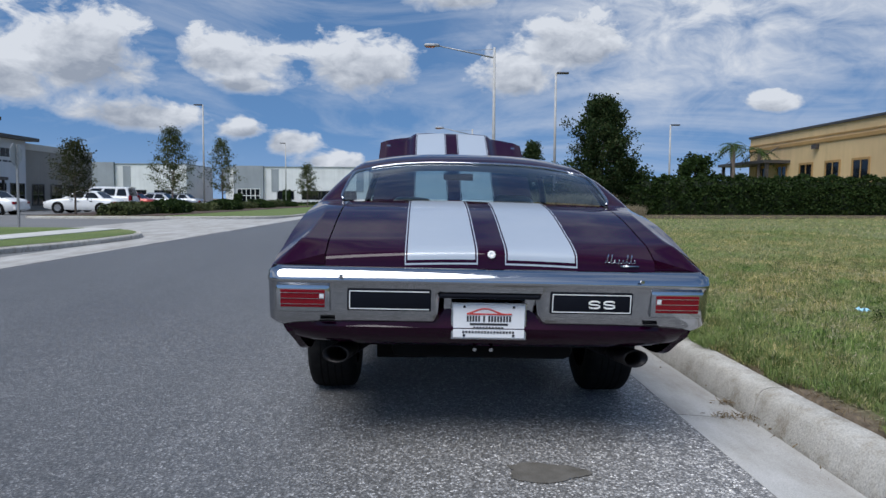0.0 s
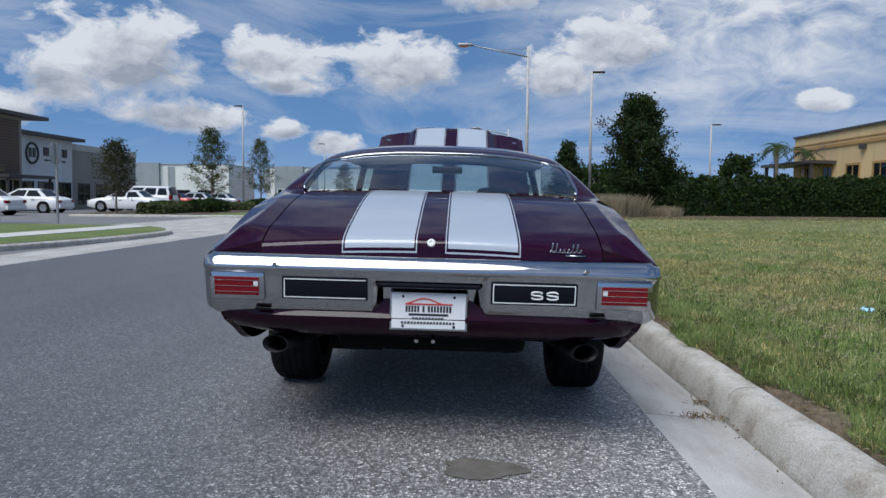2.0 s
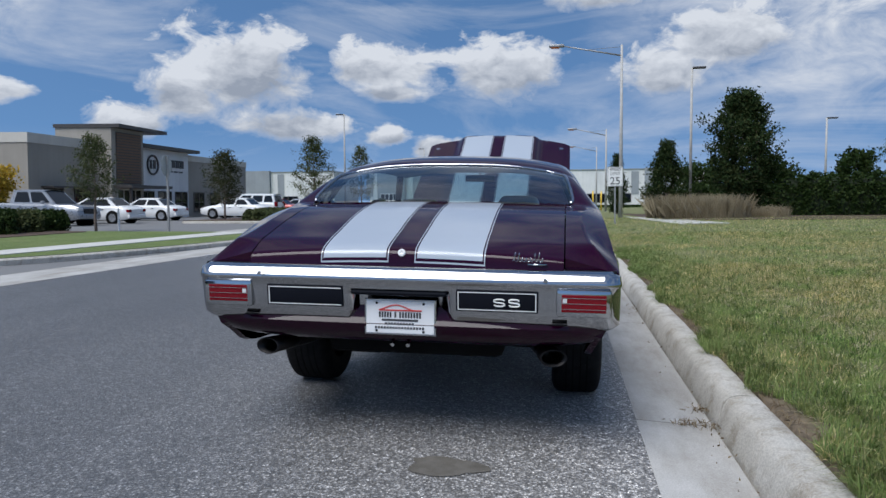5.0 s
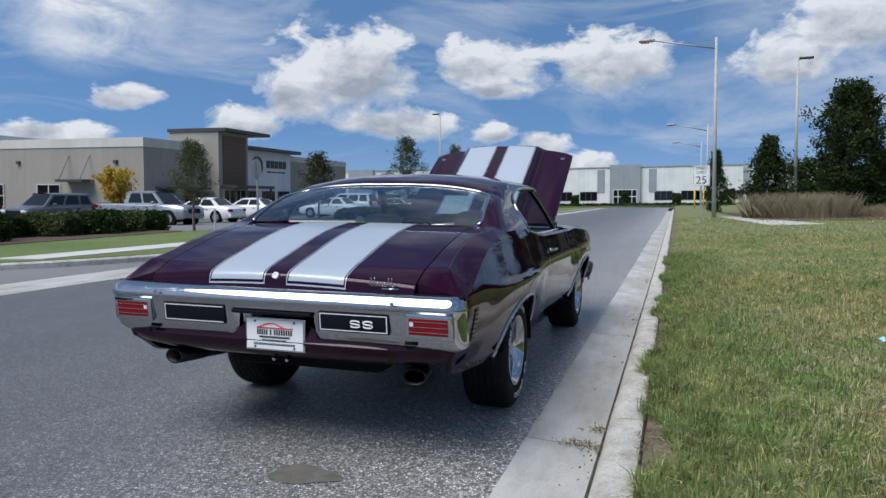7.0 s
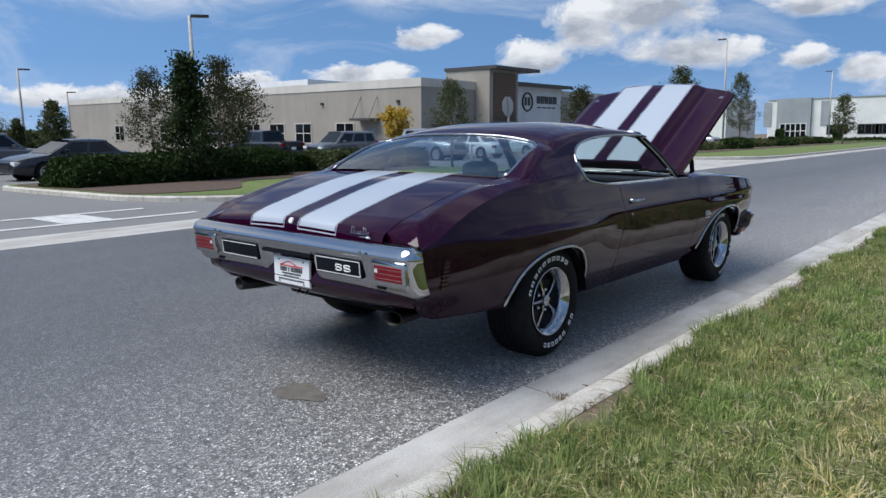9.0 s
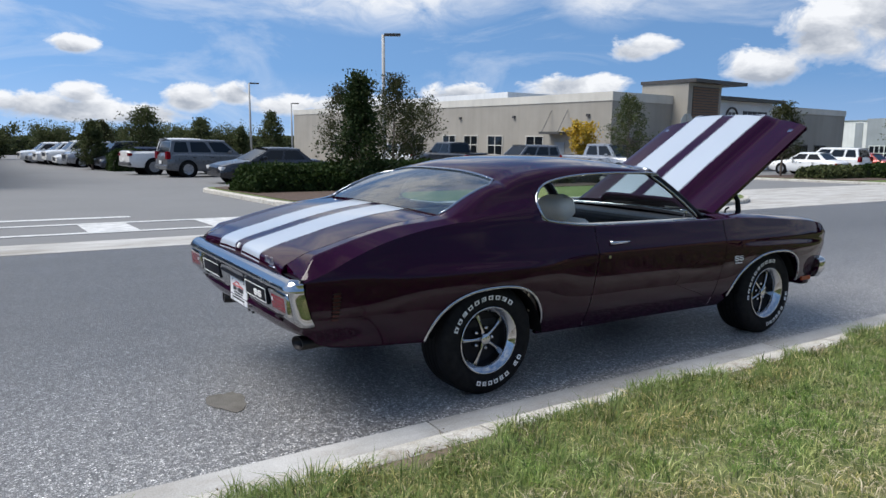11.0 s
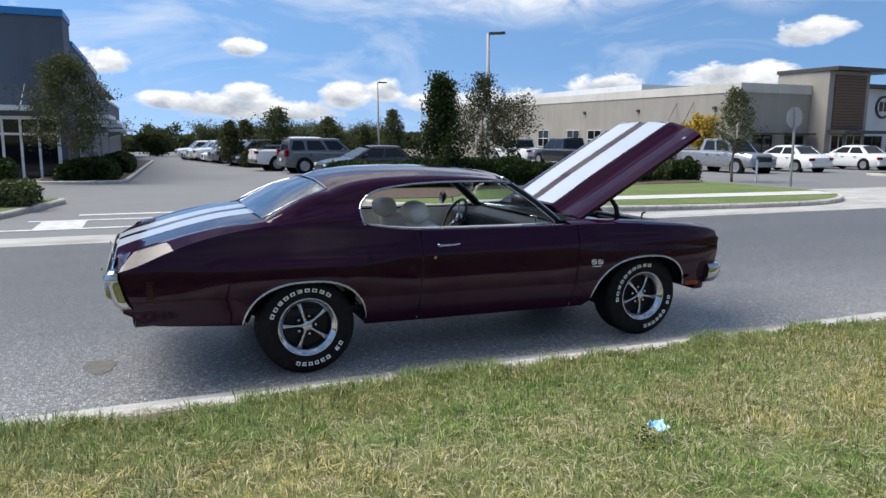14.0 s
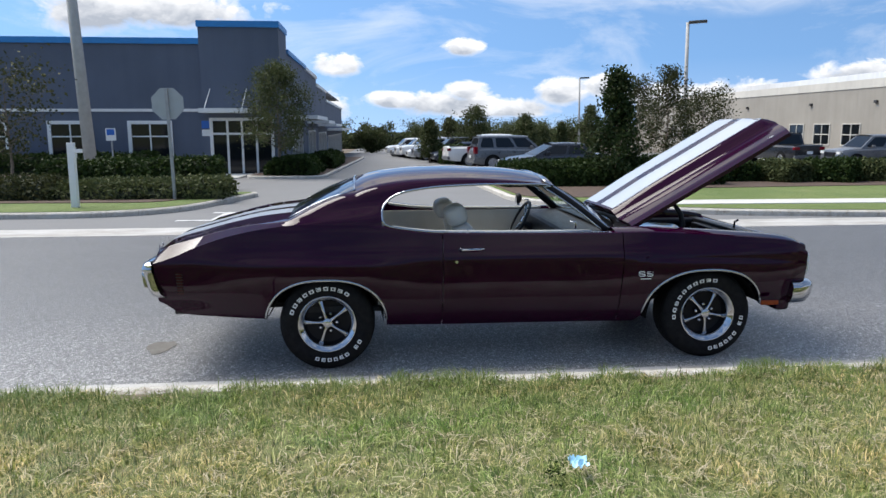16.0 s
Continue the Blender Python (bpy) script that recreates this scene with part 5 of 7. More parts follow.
# body ends and underside
bm = bmesh.new()
rows = []
for x in np.linspace(-0.895, 0.895, 25):
    k = abs(x / 0.9)
    rows.append([(x, 0.02, 0.8 - 0.02 * k), (x, 0.0, 0.62), (x, -0.035 + 0.04 * k ** 6, 0.555), (x * 0.99, -0.02 + 0.05 * k ** 6, 0.52 + 0.01 * k ** 6), (x * 0.965, 0.005 + 0.05 * k ** 6, 0.49 + 0.012 * k ** 4), (x * 0.94, 0.05 + 0.04 * k ** 6, 0.466 + 0.022 * k ** 4), (x * 0.94, 0.3, 0.45)])
for end, at in ((rows[0], 0), (rows[-1], len(rows) + 1)):
    sx = 1 if end[0][0] > 0 else -1
    rows.insert(at, [(sx * (side_x(max(y, 0.17), max(z, 0.47)) - 0.03), max(y, 0.17), z) for x, y, z in end])
for row in rows:
    for j, (x, y, z) in enumerate(row):
        limit = side_x(max(y, 0.1), max(z, SILL(max(y, 0.1)) + 0.02)) - (0.02 if y < 0.12 else 0.05)
        row[j] = (max(-limit, min(limit, x)), y, z if y < 0.12 or abs(x) < 0.7 else max(z, SILL(y) + 0.015))
sheet(bm, rows)
part("rear_valance", bm, CHERRY, car, "dark cherry lower rear panel", smooth=50)
part("floor_pan", boxes((-0.76, 0.76, 1.64, 3.45, 0.3, 0.42), (-0.56, 0.56, 0.25, 4.5, 0.42, 0.5), (-0.77, 0.77, 0.25, 0.74, 0.44, 0.6), bevel=0.02), UNDER, car)
part("fuel_tank", boxes((-0.42, 0.42, 0.26, 0.75, 0.36, 0.47), bevel=0.04), UNDER, car, smooth=40)
part("rear_axle", rod([(-0.7, 1.19, 0.335), (-0.16, 1.19, 0.335), (-0.13, 1.19, 0.335), (0.13, 1.19, 0.335), (0.16, 1.19, 0.335), (0.7, 1.19, 0.335)], [0.045, 0.045, 0.13, 0.13, 0.045, 0.045], 14), UNDER, car, smooth=40)
for s in (1, -1):
    part("tow_bolt", rod([(s * 0.035 - 0.02, 0.06, 0.455), (s * 0.035 - 0.02, 0.04, 0.45)], 0.009, 8), CHROME_DULL, car)
    pipe = rod([(s * 0.44, 1.5, 0.4), (s * 0.5, 0.7, 0.4), (s * 0.58, 0.35, 0.4), (s * 0.62, 0.2, 0.405)], 0.03, 10)
    ex = part("exhaust_pipe", pipe, EXHAUST, car, smooth=True)
    bm = bmesh.new()
    a, b = Vector((s * 0.61, 0.3, 0.402)), Vector((s * 0.65, 0.07, 0.415))
    d = (b - a).normalized()
    side, up = d.cross(Vector((0, 0, 1))).normalized(), Vector((0, 0, 1))
    rings = []
    for p, rr in ((a, 0.036), (a.lerp(b, 0.2), 0.046), (b, 0.05), (b + d * 0.002, 0.044), (a.lerp(b, 0.4), 0.042)):
        rings.append([p + (side * 1.18 * math.cos(q) + up * 0.78 * math.sin(q)) * rr for q in np.linspace(0, 2 * math.pi, 20, endpoint=False)])
    sheet(bm, rings, close=True)
    part("exhaust_tip", bm, EXHAUST, ex, "sooty oval exhaust tip", smooth=True)
part("transverse_silencer", rod([(-0.5, 0.62, 0.36), (-0.25, 0.62, 0.36)], 0.07, 12), UNDER, car)


# wheels
def wheel():
    """A wheel in its own space: axle along x, outer face towards +x, hub at the origin."""
    top = new("wheel")
    R = 0.335
    bm = bmesh.new()
    prof = [(-0.12, 0.2), (-0.128, 0.24), (-0.133, 0.28), (-0.122, 0.312), (-0.105, 0.33), (-0.08, R), (0.08, R), (0.105, 0.33), (0.122, 0.312), (0.133, 0.28), (0.13, 0.24), (0.118, 0.205), (0.1, 0.198)]
    lathe(bm, prof, 64)
    tyre = part("tyre", bm, RUBBER, top, "black tyre with raised white lettering", smooth=40)
    for o in (-0.055, -0.02, 0.02, 0.055):
        bm = bmesh.new()
        lathe(bm, [(o - 0.004, R - 0.004), (o - 0.004, R + 0.0012), (o + 0.004, R + 0.0012), (o + 0.004, R - 0.004)], 64)
        part("tread_groove", bm, UNDER, tyre)
    # raised white characters as plain blocks, two runs on the sidewall
    for start, end, count in ((35, 148, 10), (232, 318, 9)):
        for i in range(count):
            if count == 9 and i == 6:
                continue
            bm = bmesh.new()
            a0 = radians(start + (end - start) * i / count)
            a1 = radians(start + (end - start) * (i + 0.66) / count)
            mid = (a0 + a1) / 2
            hole = i % 3 != 1
            for r0, r1, b0, b1 in ((0.247, 0.2535, a0, a1), (0.2665, 0.273, a0, a1), (0.247, 0.273, a0, a0 + (a1 - a0) * 0.28)) + (((0.247, 0.273, a1 - (a1 - a0) * 0.28, a1),) if hole else ((0.257, 0.263, a0, a1),)):
                rows = [[(0.1345 + (0.002 if r > 0.25 else 0.0), r * math.cos(a), r * math.sin(a)) for r in (r0, r1)] for a in np.linspace(b0, b1, 4)]
                sheet(bm, rows)
            part("raised_letter", bm, WHITE_LETTER, tyre)
    bm = bmesh.new()
    lathe(bm, [(0.1, 0.196), (0.124, 0.206), (0.13, 0.204), (0.128, 0.197), (0.112, 0.186), (0.105, 0.172), (0.085, 0.163), (0.06, 0.158), (0.03, 0.155)], 64)
    rim = part("rim", bm, CHROME, top, "chrome trim ring", smooth=True)
    bm = bmesh.new()
    lathe(bm, [(0.03, 0.158), (0.025, 0.1), (0.03, 0.0005)], 40)
    part("brake_drum", bm, BLACK, top, smooth=True)
    for i in range(5):
        bm = bmesh.new()
        a = 2 * math.pi * i / 5 + math.pi / 2
        d, n = Vector((0, math.cos(a), math.sin(a))), Vector((0, -math.sin(a), math.cos(a)))
        rows = []
        for r, w, x in ((0.03, 0.014, 0.082), (0.06, 0.0085, 0.084), (0.1, 0.0095, 0.08), (0.14, 0.013, 0.072), (0.168, 0.022, 0.066)):
            rows.append([d * r - n * w + Vector((x - 0.02, 0, 0)), d * r - n * w * 0.85 + Vector((x - 0.004, 0, 0)), d * r - n * w * 0.25 + Vector((x, 0, 0)), d * r + n * w * 0.25 + Vector((x, 0, 0)), d * r + n * w * 0.85 + Vector((x - 0.004, 0, 0)), d * r + n * w + Vector((x - 0.02, 0, 0))])
        sheet(bm, rows)
        part("spoke", bm, CHROME, rim, "bright metal spoke", smooth=40)
    for i in range(5):
        bm = bmesh.new()
        a = 2 * math.pi * (i + 0.5) / 5 + math.pi / 2
        c = Vector((0, math.cos(a), math.sin(a))) * 0.064
        tube(bm, [c + Vector((0.03, 0, 0)), c + Vector((0.07, 0, 0)), c + Vector((0.076, 0, 0))], [0.012, 0.012, 0.006], 8)
        part("wheel_nut", bm, CHROME, rim, smooth=40)
    bm = bmesh.new()
    lathe(bm, [(0.08, 0.034), (0.095, 0.033), (0.1, 0.026), (0.1, 0.0005)], 24)
    cap = part("centre_cap", bm, CHROME_DULL, rim, smooth=40)
    return top


first = wheel()
first.parent = car
for s, y, tw in ((1, 1.19, 18), (1, 3.985, 42), (-1, 1.19, 0), (-1, 3.985, 70)):
    m = pose(s * 0.765, y, 0.335, 0, 0, 0 if s > 0 else 180) @ pose(0, 0, 0, tw)
    w = first if (s, y) == (1, 1.19) else copy_thing(first, m)
    if w is first:
        w.matrix_basis = m

# interior
part("carpet", boxes((-0.8, 0.8, 1.0, 3.3, 0.4, 0.44)), CARPET, car)
part("parcel_shelf", boxes((-0.72, 0.72, 0.97, 1.3, 0.98, 1.0)), DASH, car)


def puffed(x0, x1, y0, y1, z0, z1, r=0.05):
    bm = bmesh.new()
    box(bm, x0, x1, y0, y1, z0, z1)
    bmesh.ops.bevel(bm, geom=list(bm.edges), offset=r, segments=3, profile=0.6, affect="EDGES")
    return bm


bench = part("rear_seat", puffed(-0.64, 0.64, 1.22, 1.72, 0.5, 0.72), VINYL, car, "pearl vinyl rear bench")
back = part("seat_back", puffed(-0.64, 0.64, 1.2, 1.36, 0.66, 1.0), VINYL, bench)
for s in (1, -1):
    seat = part("front_seat", puffed(s * 0.36 - 0.25, s * 0.36 + 0.25, 2.22, 2.78, 0.5, 0.68, 0.06), VINYL, car, "pearl vinyl bucket seat with headrest")
    b = part("seat_back", puffed(-0.25, 0.25, -0.08, 0.07, 0.0, 0.39, 0.068), VINYL, seat, smooth=60)
    b.matrix_basis = pose(s * 0.36, 2.31, 0.6, 16)
    h = part("headrest", puffed(-0.15, 0.15, -0.085, 0.085, 0.0, 0.165, 0.078), VINYL, seat, "rounded pearl headrest", smooth=60)
    h.matrix_basis = pose(s * 0.36, 2.19 if s > 0 else 2.15, 0.965 if s > 0 else 0.935, 22 if s > 0 else 12)
    part("headrest_post", rod([(s * 0.36, 2.22, 0.95), (s * 0.36, 2.19, 1.02)], 0.012, 6), CHROME, seat)
    part("door_card", boxes((min(s * 0.8, s * 0.822), max(s * 0.8, s * 0.822), 1.55, 3.2, 0.45, 0.945), bevel=0.008), VINYL, car, "pearl vinyl door card")
    part("lock_knob", rod([(s * 0.81, 2.2, 0.945), (s * 0.81, 2.2, 0.985)], 0.006, 6), CHROME, car)
    part("armrest", puffed(min(s * 0.74, s * 0.8), max(s * 0.74, s * 0.8), 2.3, 2.75, 0.68, 0.74, 0.02), VINYL, car)
part("dashboard", puffed(-0.78, 0.78, 2.92, 3.3, 0.62, 0.955, 0.05), DASH, car, "black dashboard")
part("instrument_hood", puffed(-0.62, -0.12, 2.94, 3.1, 0.78, 0.945, 0.03), DASH, car)
part("console", puffed(-0.1, 0.1, 2.15, 2.95, 0.45, 0.62, 0.02), DASH, car)
bm = bmesh.new()
pts = [(0.185 * math.cos(a), 0.185 * math.sin(a), 0) for a in np.linspace(0, 2 * math.pi, 33)]
tube(bm, pts, 0.013, 8, cap=False)
wheel_rim = part("steering_wheel", bm, DASH, car, "black steering wheel with bright spokes", smooth=True)
wheel_rim.matrix_basis = pose(-0.37, 2.81, 0.89, 62)
bm = bmesh.new()
for a in (0.0, 2.1, 4.2):
    tube(bm, [(0, 0, -0.04), (0.1 * math.cos(a), 0.1 * math.sin(a), -0.02), (0.18 * math.cos(a), 0.18 * math.sin(a), 0)], [0.014, 0.012, 0.008], 6)
lathe(bm, [(-0.05, 0.04), (-0.02, 0.045), (-0.01, 0.03), (-0.01, 0.001)], 16, axis="z")
part("wheel_spokes", bm, CHROME, wheel_rim, "bright spokes", smooth=True)
part("steering_column", rod([(-0.37, 2.83, 0.88), (-0.37, 3.05, 0.76)], 0.03, 8), DASH, car)
rv = part("inside_mirror", puffed(-0.12, 0.12, 2.84, 2.865, 1.245, 1.3, 0.012), BLACK, car, "inside mirror")
part("mirror_arm", rod([(0, 2.86, 1.285), (0, 2.87, 1.33)], 0.008, 6), CHROME, rv)


# the tail is drawn in a little
def draw_in(ob):
    for child in ob.children:
        if child.type == "MESH" and child.name.split(".")[0] not in ("wheel", "boot_lock", "licence_plate_holder"):
            for v in child.data.vertices:
                if v.co.y < 0.8 and child.matrix_basis.translation.length < 0.1:
                    v.co.y += 0.022 * (1 - ease(0.0, 0.8, v.co.y))
            draw_in(child)


draw_in(car)
lock.location.y += 0.022

# ---- plants ----
rng = np.random.default_rng(7)


def leaf_mesh(name, centres, size, material, parent, aspect=0.6, up=0.0, kind="stuff"):
    """Many small four-cornered leaves, each turned its own way."""
    c = np.asarray(centres, float)
    n = len(c)
    d = rng.normal(size=(n, 3))
    d[:, 2] = d[:, 2] * (1 - abs(up)) + up
    d /= np.linalg.norm(d, axis=1)[:, None]
    e = np.cross(d, rng.normal(size=(n, 3)))
    e /= np.linalg.norm(e, axis=1)[:, None] + 1e-9
    s = size * rng.uniform(0.6, 1.35, (n, 1))
    fold = np.cross(d, e) * s * 0.18
    v = np.stack([c - d * s, c + e * s * aspect + fold, c + d * s, c - e * s * aspect + fold], 1).reshape(-1, 3)
    me = bpy.data.meshes.new(name)
    me.vertices.add(4 * n)
    me.vertices.foreach_set("co", v.ravel())
    me.loops.add(4 * n)
    me.loops.foreach_set("vertex_index", np.arange(4 * n, dtype=np.int32))
    me.polygons.add(n)
    me.polygons.foreach_set("loop_start", np.arange(0, 4 * n, 4, dtype=np.int32))
    me.materials.append(material)
    me.update()
    ob = new(name, me)
    ob.parent = parent
    if kind:
        tagged(ob, kind=kind)
    return ob


def plumb(x, y, z=None, turn=0.0):
    return pose(x, y, level(x) if z is None else z, 0, UP_LEAN, turn)


def limbs(bm, height, clear, reach, count, r, seed, droop=0.0):
    """A tapered, slightly wavy trunk and limbs; gives the limb tips and points along them."""
    rg = np.random.default_rng(seed)
    trunk = [(0.05 * height * 0.1 * rg.normal(), 0.05 * height * 0.1 * rg.normal(), height * t) for t in np.linspace(0, 0.94, 9)]
    trunk[0] = (0, 0, -0.1)
    tube(bm, trunk, [r * (1 - 0.93 * i / 8) for i in range(9)], 8)
    spots = []
    for i in range(count):
        t = clear + (0.92 - clear) * (i + rg.uniform(0, 0.8)) / count
        j = min(7, int(t / 0.94 * 8))
        f = t / 0.94 * 8 - j
        base = Vector(trunk[j]).lerp(Vector(trunk[j + 1]), f)
        a = i * 2.4 + rg.uniform(-0.5, 0.5)
        ln = reach(t) * rg.uniform(0.6, 1.28)
        tip = base + Vector((math.cos(a) * ln, math.sin(a) * ln, ln * (0.55 - droop) * rg.uniform(0.6, 1.3)))
        mid = base.lerp(tip, 0.5) + Vector((0, 0, -0.06 * ln))
        br = max(0.006, r * (1 - t) * 0.45)
        tube(bm, [base, mid, tip], [br, br * 0.6, br * 0.2], 5)
        for k in range(3):
            q = mid.lerp(tip, 0.2 + 0.35 * k)
            w = q + Vector(rg.normal(size=3).tolist()) * ln * 0.22
            tube(bm, [q, w], [br * 0.35, br * 0.12], 4)
            spots += [q, w]
        spots += [mid.lerp(tip, 0.5), tip, mid]
    spots.append(Vector(trunk[-1]))
    return spots


def tree(name, label, m, height, spread_, leaf, material, count, shape="oak", clear=0.3, r=0.06, seed=1, clump=0.18):
    top = thing(name, label, "tree", m)
    bm = bmesh.new()
    if shape == "cone":
        reach = lambda t: spread_ * max(0.12, (1 - t) ** 0.8) * (1.0 if t > 0.12 else t / 0.12)
        spots = limbs(bm, height, clear, reach, 46, r, seed, 0.2)
    elif shape == "egg":
        reach = lambda t: spread_ * max(0.1, math.sin(math.pi * min(1.0, (t + 0.22) / 1.2)) ** 0.7 * (0.75 if t < 0.08 else 1.0))
        spots = limbs(bm, height, clear, reach, 60, r, seed, 0.15)
    elif shape == "young":
        reach = lambda t: spread_ * max(0.08, 1 - (t - clear) / (1 - clear)) ** 0.75 * min(1.0, 0.55 + (t - clear) * 3)
        spots = limbs(bm, height, clear, reach, 52, r, seed, 0.1)
    else:
        reach = lambda t: spread_ * (0.35 + 1.3 * math.sin(math.pi * min(1, max(0.05, (t - clear) / (1.02 - clear))))) * 0.5
        spots = limbs(bm, height, clear, reach, 34, r, seed)
    part("trunk", bm, BARK, top, "slim grey-brown trunk and limbs", smooth=True)
    rg = np.random.default_rng(seed + 50)
    pick = rg.integers(0, len(spots), count)
    pts = np.array([tuple(p) for p in spots])[pick] + np.clip(rg.normal(size=(count, 3)), -1.25, 1.25) * clump * spread_ * rg.uniform(0.3, 1.1, (count, 1))
    pts = pts[pts[:, 2] > clear * height * 0.8]
    leaf_mesh("crown", pts, leaf, material, top)
    return top


def shrub(name, label, m, lx, ly, h, material, count, leaf=0.06, seed=3, category="shrub", group=""):
    """A dense clipped or loose shrub: a rough inner sheet, coloured dark for the shade inside, under a shell of leaves.
    """
    top = thing(name, label, category, m, group)
    rg = np.random.default_rng(seed)
    bm = bmesh.new()
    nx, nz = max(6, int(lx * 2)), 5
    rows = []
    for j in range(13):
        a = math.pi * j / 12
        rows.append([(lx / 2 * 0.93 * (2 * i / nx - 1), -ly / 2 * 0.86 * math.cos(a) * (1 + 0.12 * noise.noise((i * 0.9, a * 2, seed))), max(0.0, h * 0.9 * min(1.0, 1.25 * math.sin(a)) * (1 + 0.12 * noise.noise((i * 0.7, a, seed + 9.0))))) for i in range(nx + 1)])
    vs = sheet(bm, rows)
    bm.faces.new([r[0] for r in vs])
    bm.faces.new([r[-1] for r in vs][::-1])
    part("core", bm, SHADE_CORE, top)
    u = rg.uniform(-0.5, 0.5, (count, 3))
    face = rg.uniform(0, 1, count)
    area = [lx * ly, lx * h, lx * h, ly * h, ly * h]
    cut = np.cumsum(area) / sum(area)
    x, y, z = u[:, 0] * lx, u[:, 1] * ly, (u[:, 2] + 0.5) * h
    k = np.searchsorted(cut, face)
    z = np.where(k == 0, h, z)
    y = np.where(k == 1, -ly / 2, np.where(k == 2, ly / 2, y))
    x = np.where(k == 3, -lx / 2, np.where(k == 4, lx / 2, x))
    bulge = np.array([noise.noise((float(a) * 1.3, float(b) * 1.3, float(c) * 1.3 + seed)) for a, b, c in zip(x, y, z)])
    rnd = 1 - 0.25 * (np.abs(y) / (ly / 2)) ** 3 * (z / h) ** 3
    pts = np.stack([x * (1 + 0.05 * bulge), y * rnd * (1 + 0.16 * bulge), np.clip(z * rnd * (1 + 0.14 * bulge), 0.02, None)], 1) + rg.normal(size=(count, 3)) * 0.05
    leaf_mesh("foliage", pts, leaf, material, top)
    return top


def parted_grass(name, label, m, rx, ry, h, count, seed=5):
    top = thing(name, label, "ornamental grass", m)
    rg = np.random.default_rng(seed)
    a, q = rg.uniform(0, 2 * math.pi, count), np.sqrt(rg.uniform(0, 1, count))
    base = np.stack([rx * q * np.cos(a), ry * q * np.sin(a), np.zeros(count)], 1)
    lean = rg.normal(size=(count, 2)) * 0.38
    ln = h * rg.uniform(0.5, 1.15, count)
    tip = base + np.stack([lean[:, 0] * ln, lean[:, 1] * ln, ln], 1)
    wid = np.stack([np.cos(a + 1), np.sin(a + 1), np.zeros(count)], 1) * 0.007
    mid = (base + tip) / 2 + np.stack([lean[:, 0] * -0.1, lean[:, 1] * -0.1, ln * 0.08], 1)
    v = np.stack([base - wid, base + wid, mid + wid, tip, mid - wid], 1).reshape(-1, 3)
    f = [(5 * i, 5 * i + 1, 5 * i + 2, 5 * i + 3, 5 * i + 4) for i in range(count)]
    ob = raw("blades", v.tolist(), f, STRAW, top)
    tagged(ob, kind="stuff")
    return top


# ---- buildings ----
def frame_on(origin, along):
    """Local frame on a facade: x along it, y outwards, z up."""
    ax = Vector((*along, 0)).normalized()
    out = Vector((ax.y, -ax.x, 0))
    return Matrix(((ax.x, out.x, 0, origin[0]), (ax.y, out.y, 0, origin[1]), (0, 0, 1, origin[2]), (0, 0, 0, 1)))


def window_on(parent, F, u0, u1, v0, v1, cols, rows, frame, name="window", bar_w=0.05, rim=0.1, depth=0.06, transom=0.0):
    """A framed window: rim and bars proud of the wall, each pane its own glass."""
    bm = bmesh.new()
    loops = []
    for e, d in ((rim, -0.02), (rim, depth), (0.0, depth), (0.0, -0.02)):
        loops.append([(u0 - e, d, v0 - e), (u1 + e, d, v0 - e), (u1 + e, d, v1 + e), (u0 - e, d, v1 + e)])
    sheet(bm, loops, close=True)
    w = part(name, bm, frame, parent)
    w.matrix_basis = F
    cuts = [v0 + (v1 - v0) * j / rows for j in range(rows + 1)]
    if transom:
        cuts[1] = v0 + (v1 - v0) * transom
    for i in range(1, cols):
        u = u0 + (u1 - u0) * i / cols
        part("glazing_bar", boxes((u - bar_w / 2, u + bar_w / 2, 0.012, depth - 0.01, v0, v1)), frame, w)
    for v in cuts[1:-1]:
        part("glazing_bar", boxes((u0, u1, 0.012, depth - 0.014, v - bar_w / 2, v + bar_w / 2)), frame, w)
    for i in range(cols):
        for j in range(rows):
            a, b = u0 + (u1 - u0) * i / cols + 0.01, u0 + (u1 - u0) * (i + 1) / cols - 0.01
            c, d = cuts[j] + 0.01, cuts[j + 1] - 0.01
            part("pane", boxes((a, b, 0.004, 0.01, c, d)), DARK_GLASS, w)
    return w


def local_box(parent, F, name, material, *rows, bevel=0.0, label=""):
    ob = part(name, boxes(*rows, bevel=bevel), material, parent, label)
    ob.matrix_basis = F
    return ob


# brown-grey office with entrance tower
office = thing("office_building", "low taupe stucco office with pale coping and slatted entrance tower", "building")
G0 = level(-32)
E = frame_on((-32.4, 37.2, G0), (0, 1))        # east face, along +y, outwards +x
S = frame_on((-91.4, 37.2, G0), (1, 0))        # south face, along +x, outwards -y
local_box(office, E, "wall", TAUPE, (0, 6.4, -0.4, 0, -1.0, 5.0))
local_box(office, E, "wall", TAUPE, (19, 31.2, -0.4, 0, -1.0, 4.9))
local_box(office, S, "wall", TAUPE, (0, 58.6, -0.4, 0, -1.5, 5.0))
local_box(office, E, "roof", GREY_WALL, (0.1, 31.1, -58, -0.4, 4.7, 4.8))
local_box(office, E, "coping", CREAM, (-0.05, 6.4, -0.35, 0.05, 5.0, 5.62))
local_box(office, E, "coping", CREAM, (19, 31.25, -0.35, 0.05, 4.9, 5.42))
local_box(office, S, "coping", CREAM, (0, 58.648, -0.35, 0.05, 5.0, 5.62))
local_box(office, E, "end_wall", TAUPE, (30.9, 31.2, -30, -0.4, -1, 4.9))
tower = local_box(office, E, "tower", TAUPE, (6.4, 10.3, -3.0, 1.4, -0.5, 6.55), label="square entrance tower")
local_box(office, E, "tower_roof", DARK_METAL, (6.3, 12.5, -3.1, 2.1, 6.55, 6.8), label="flat overhanging tower roof")
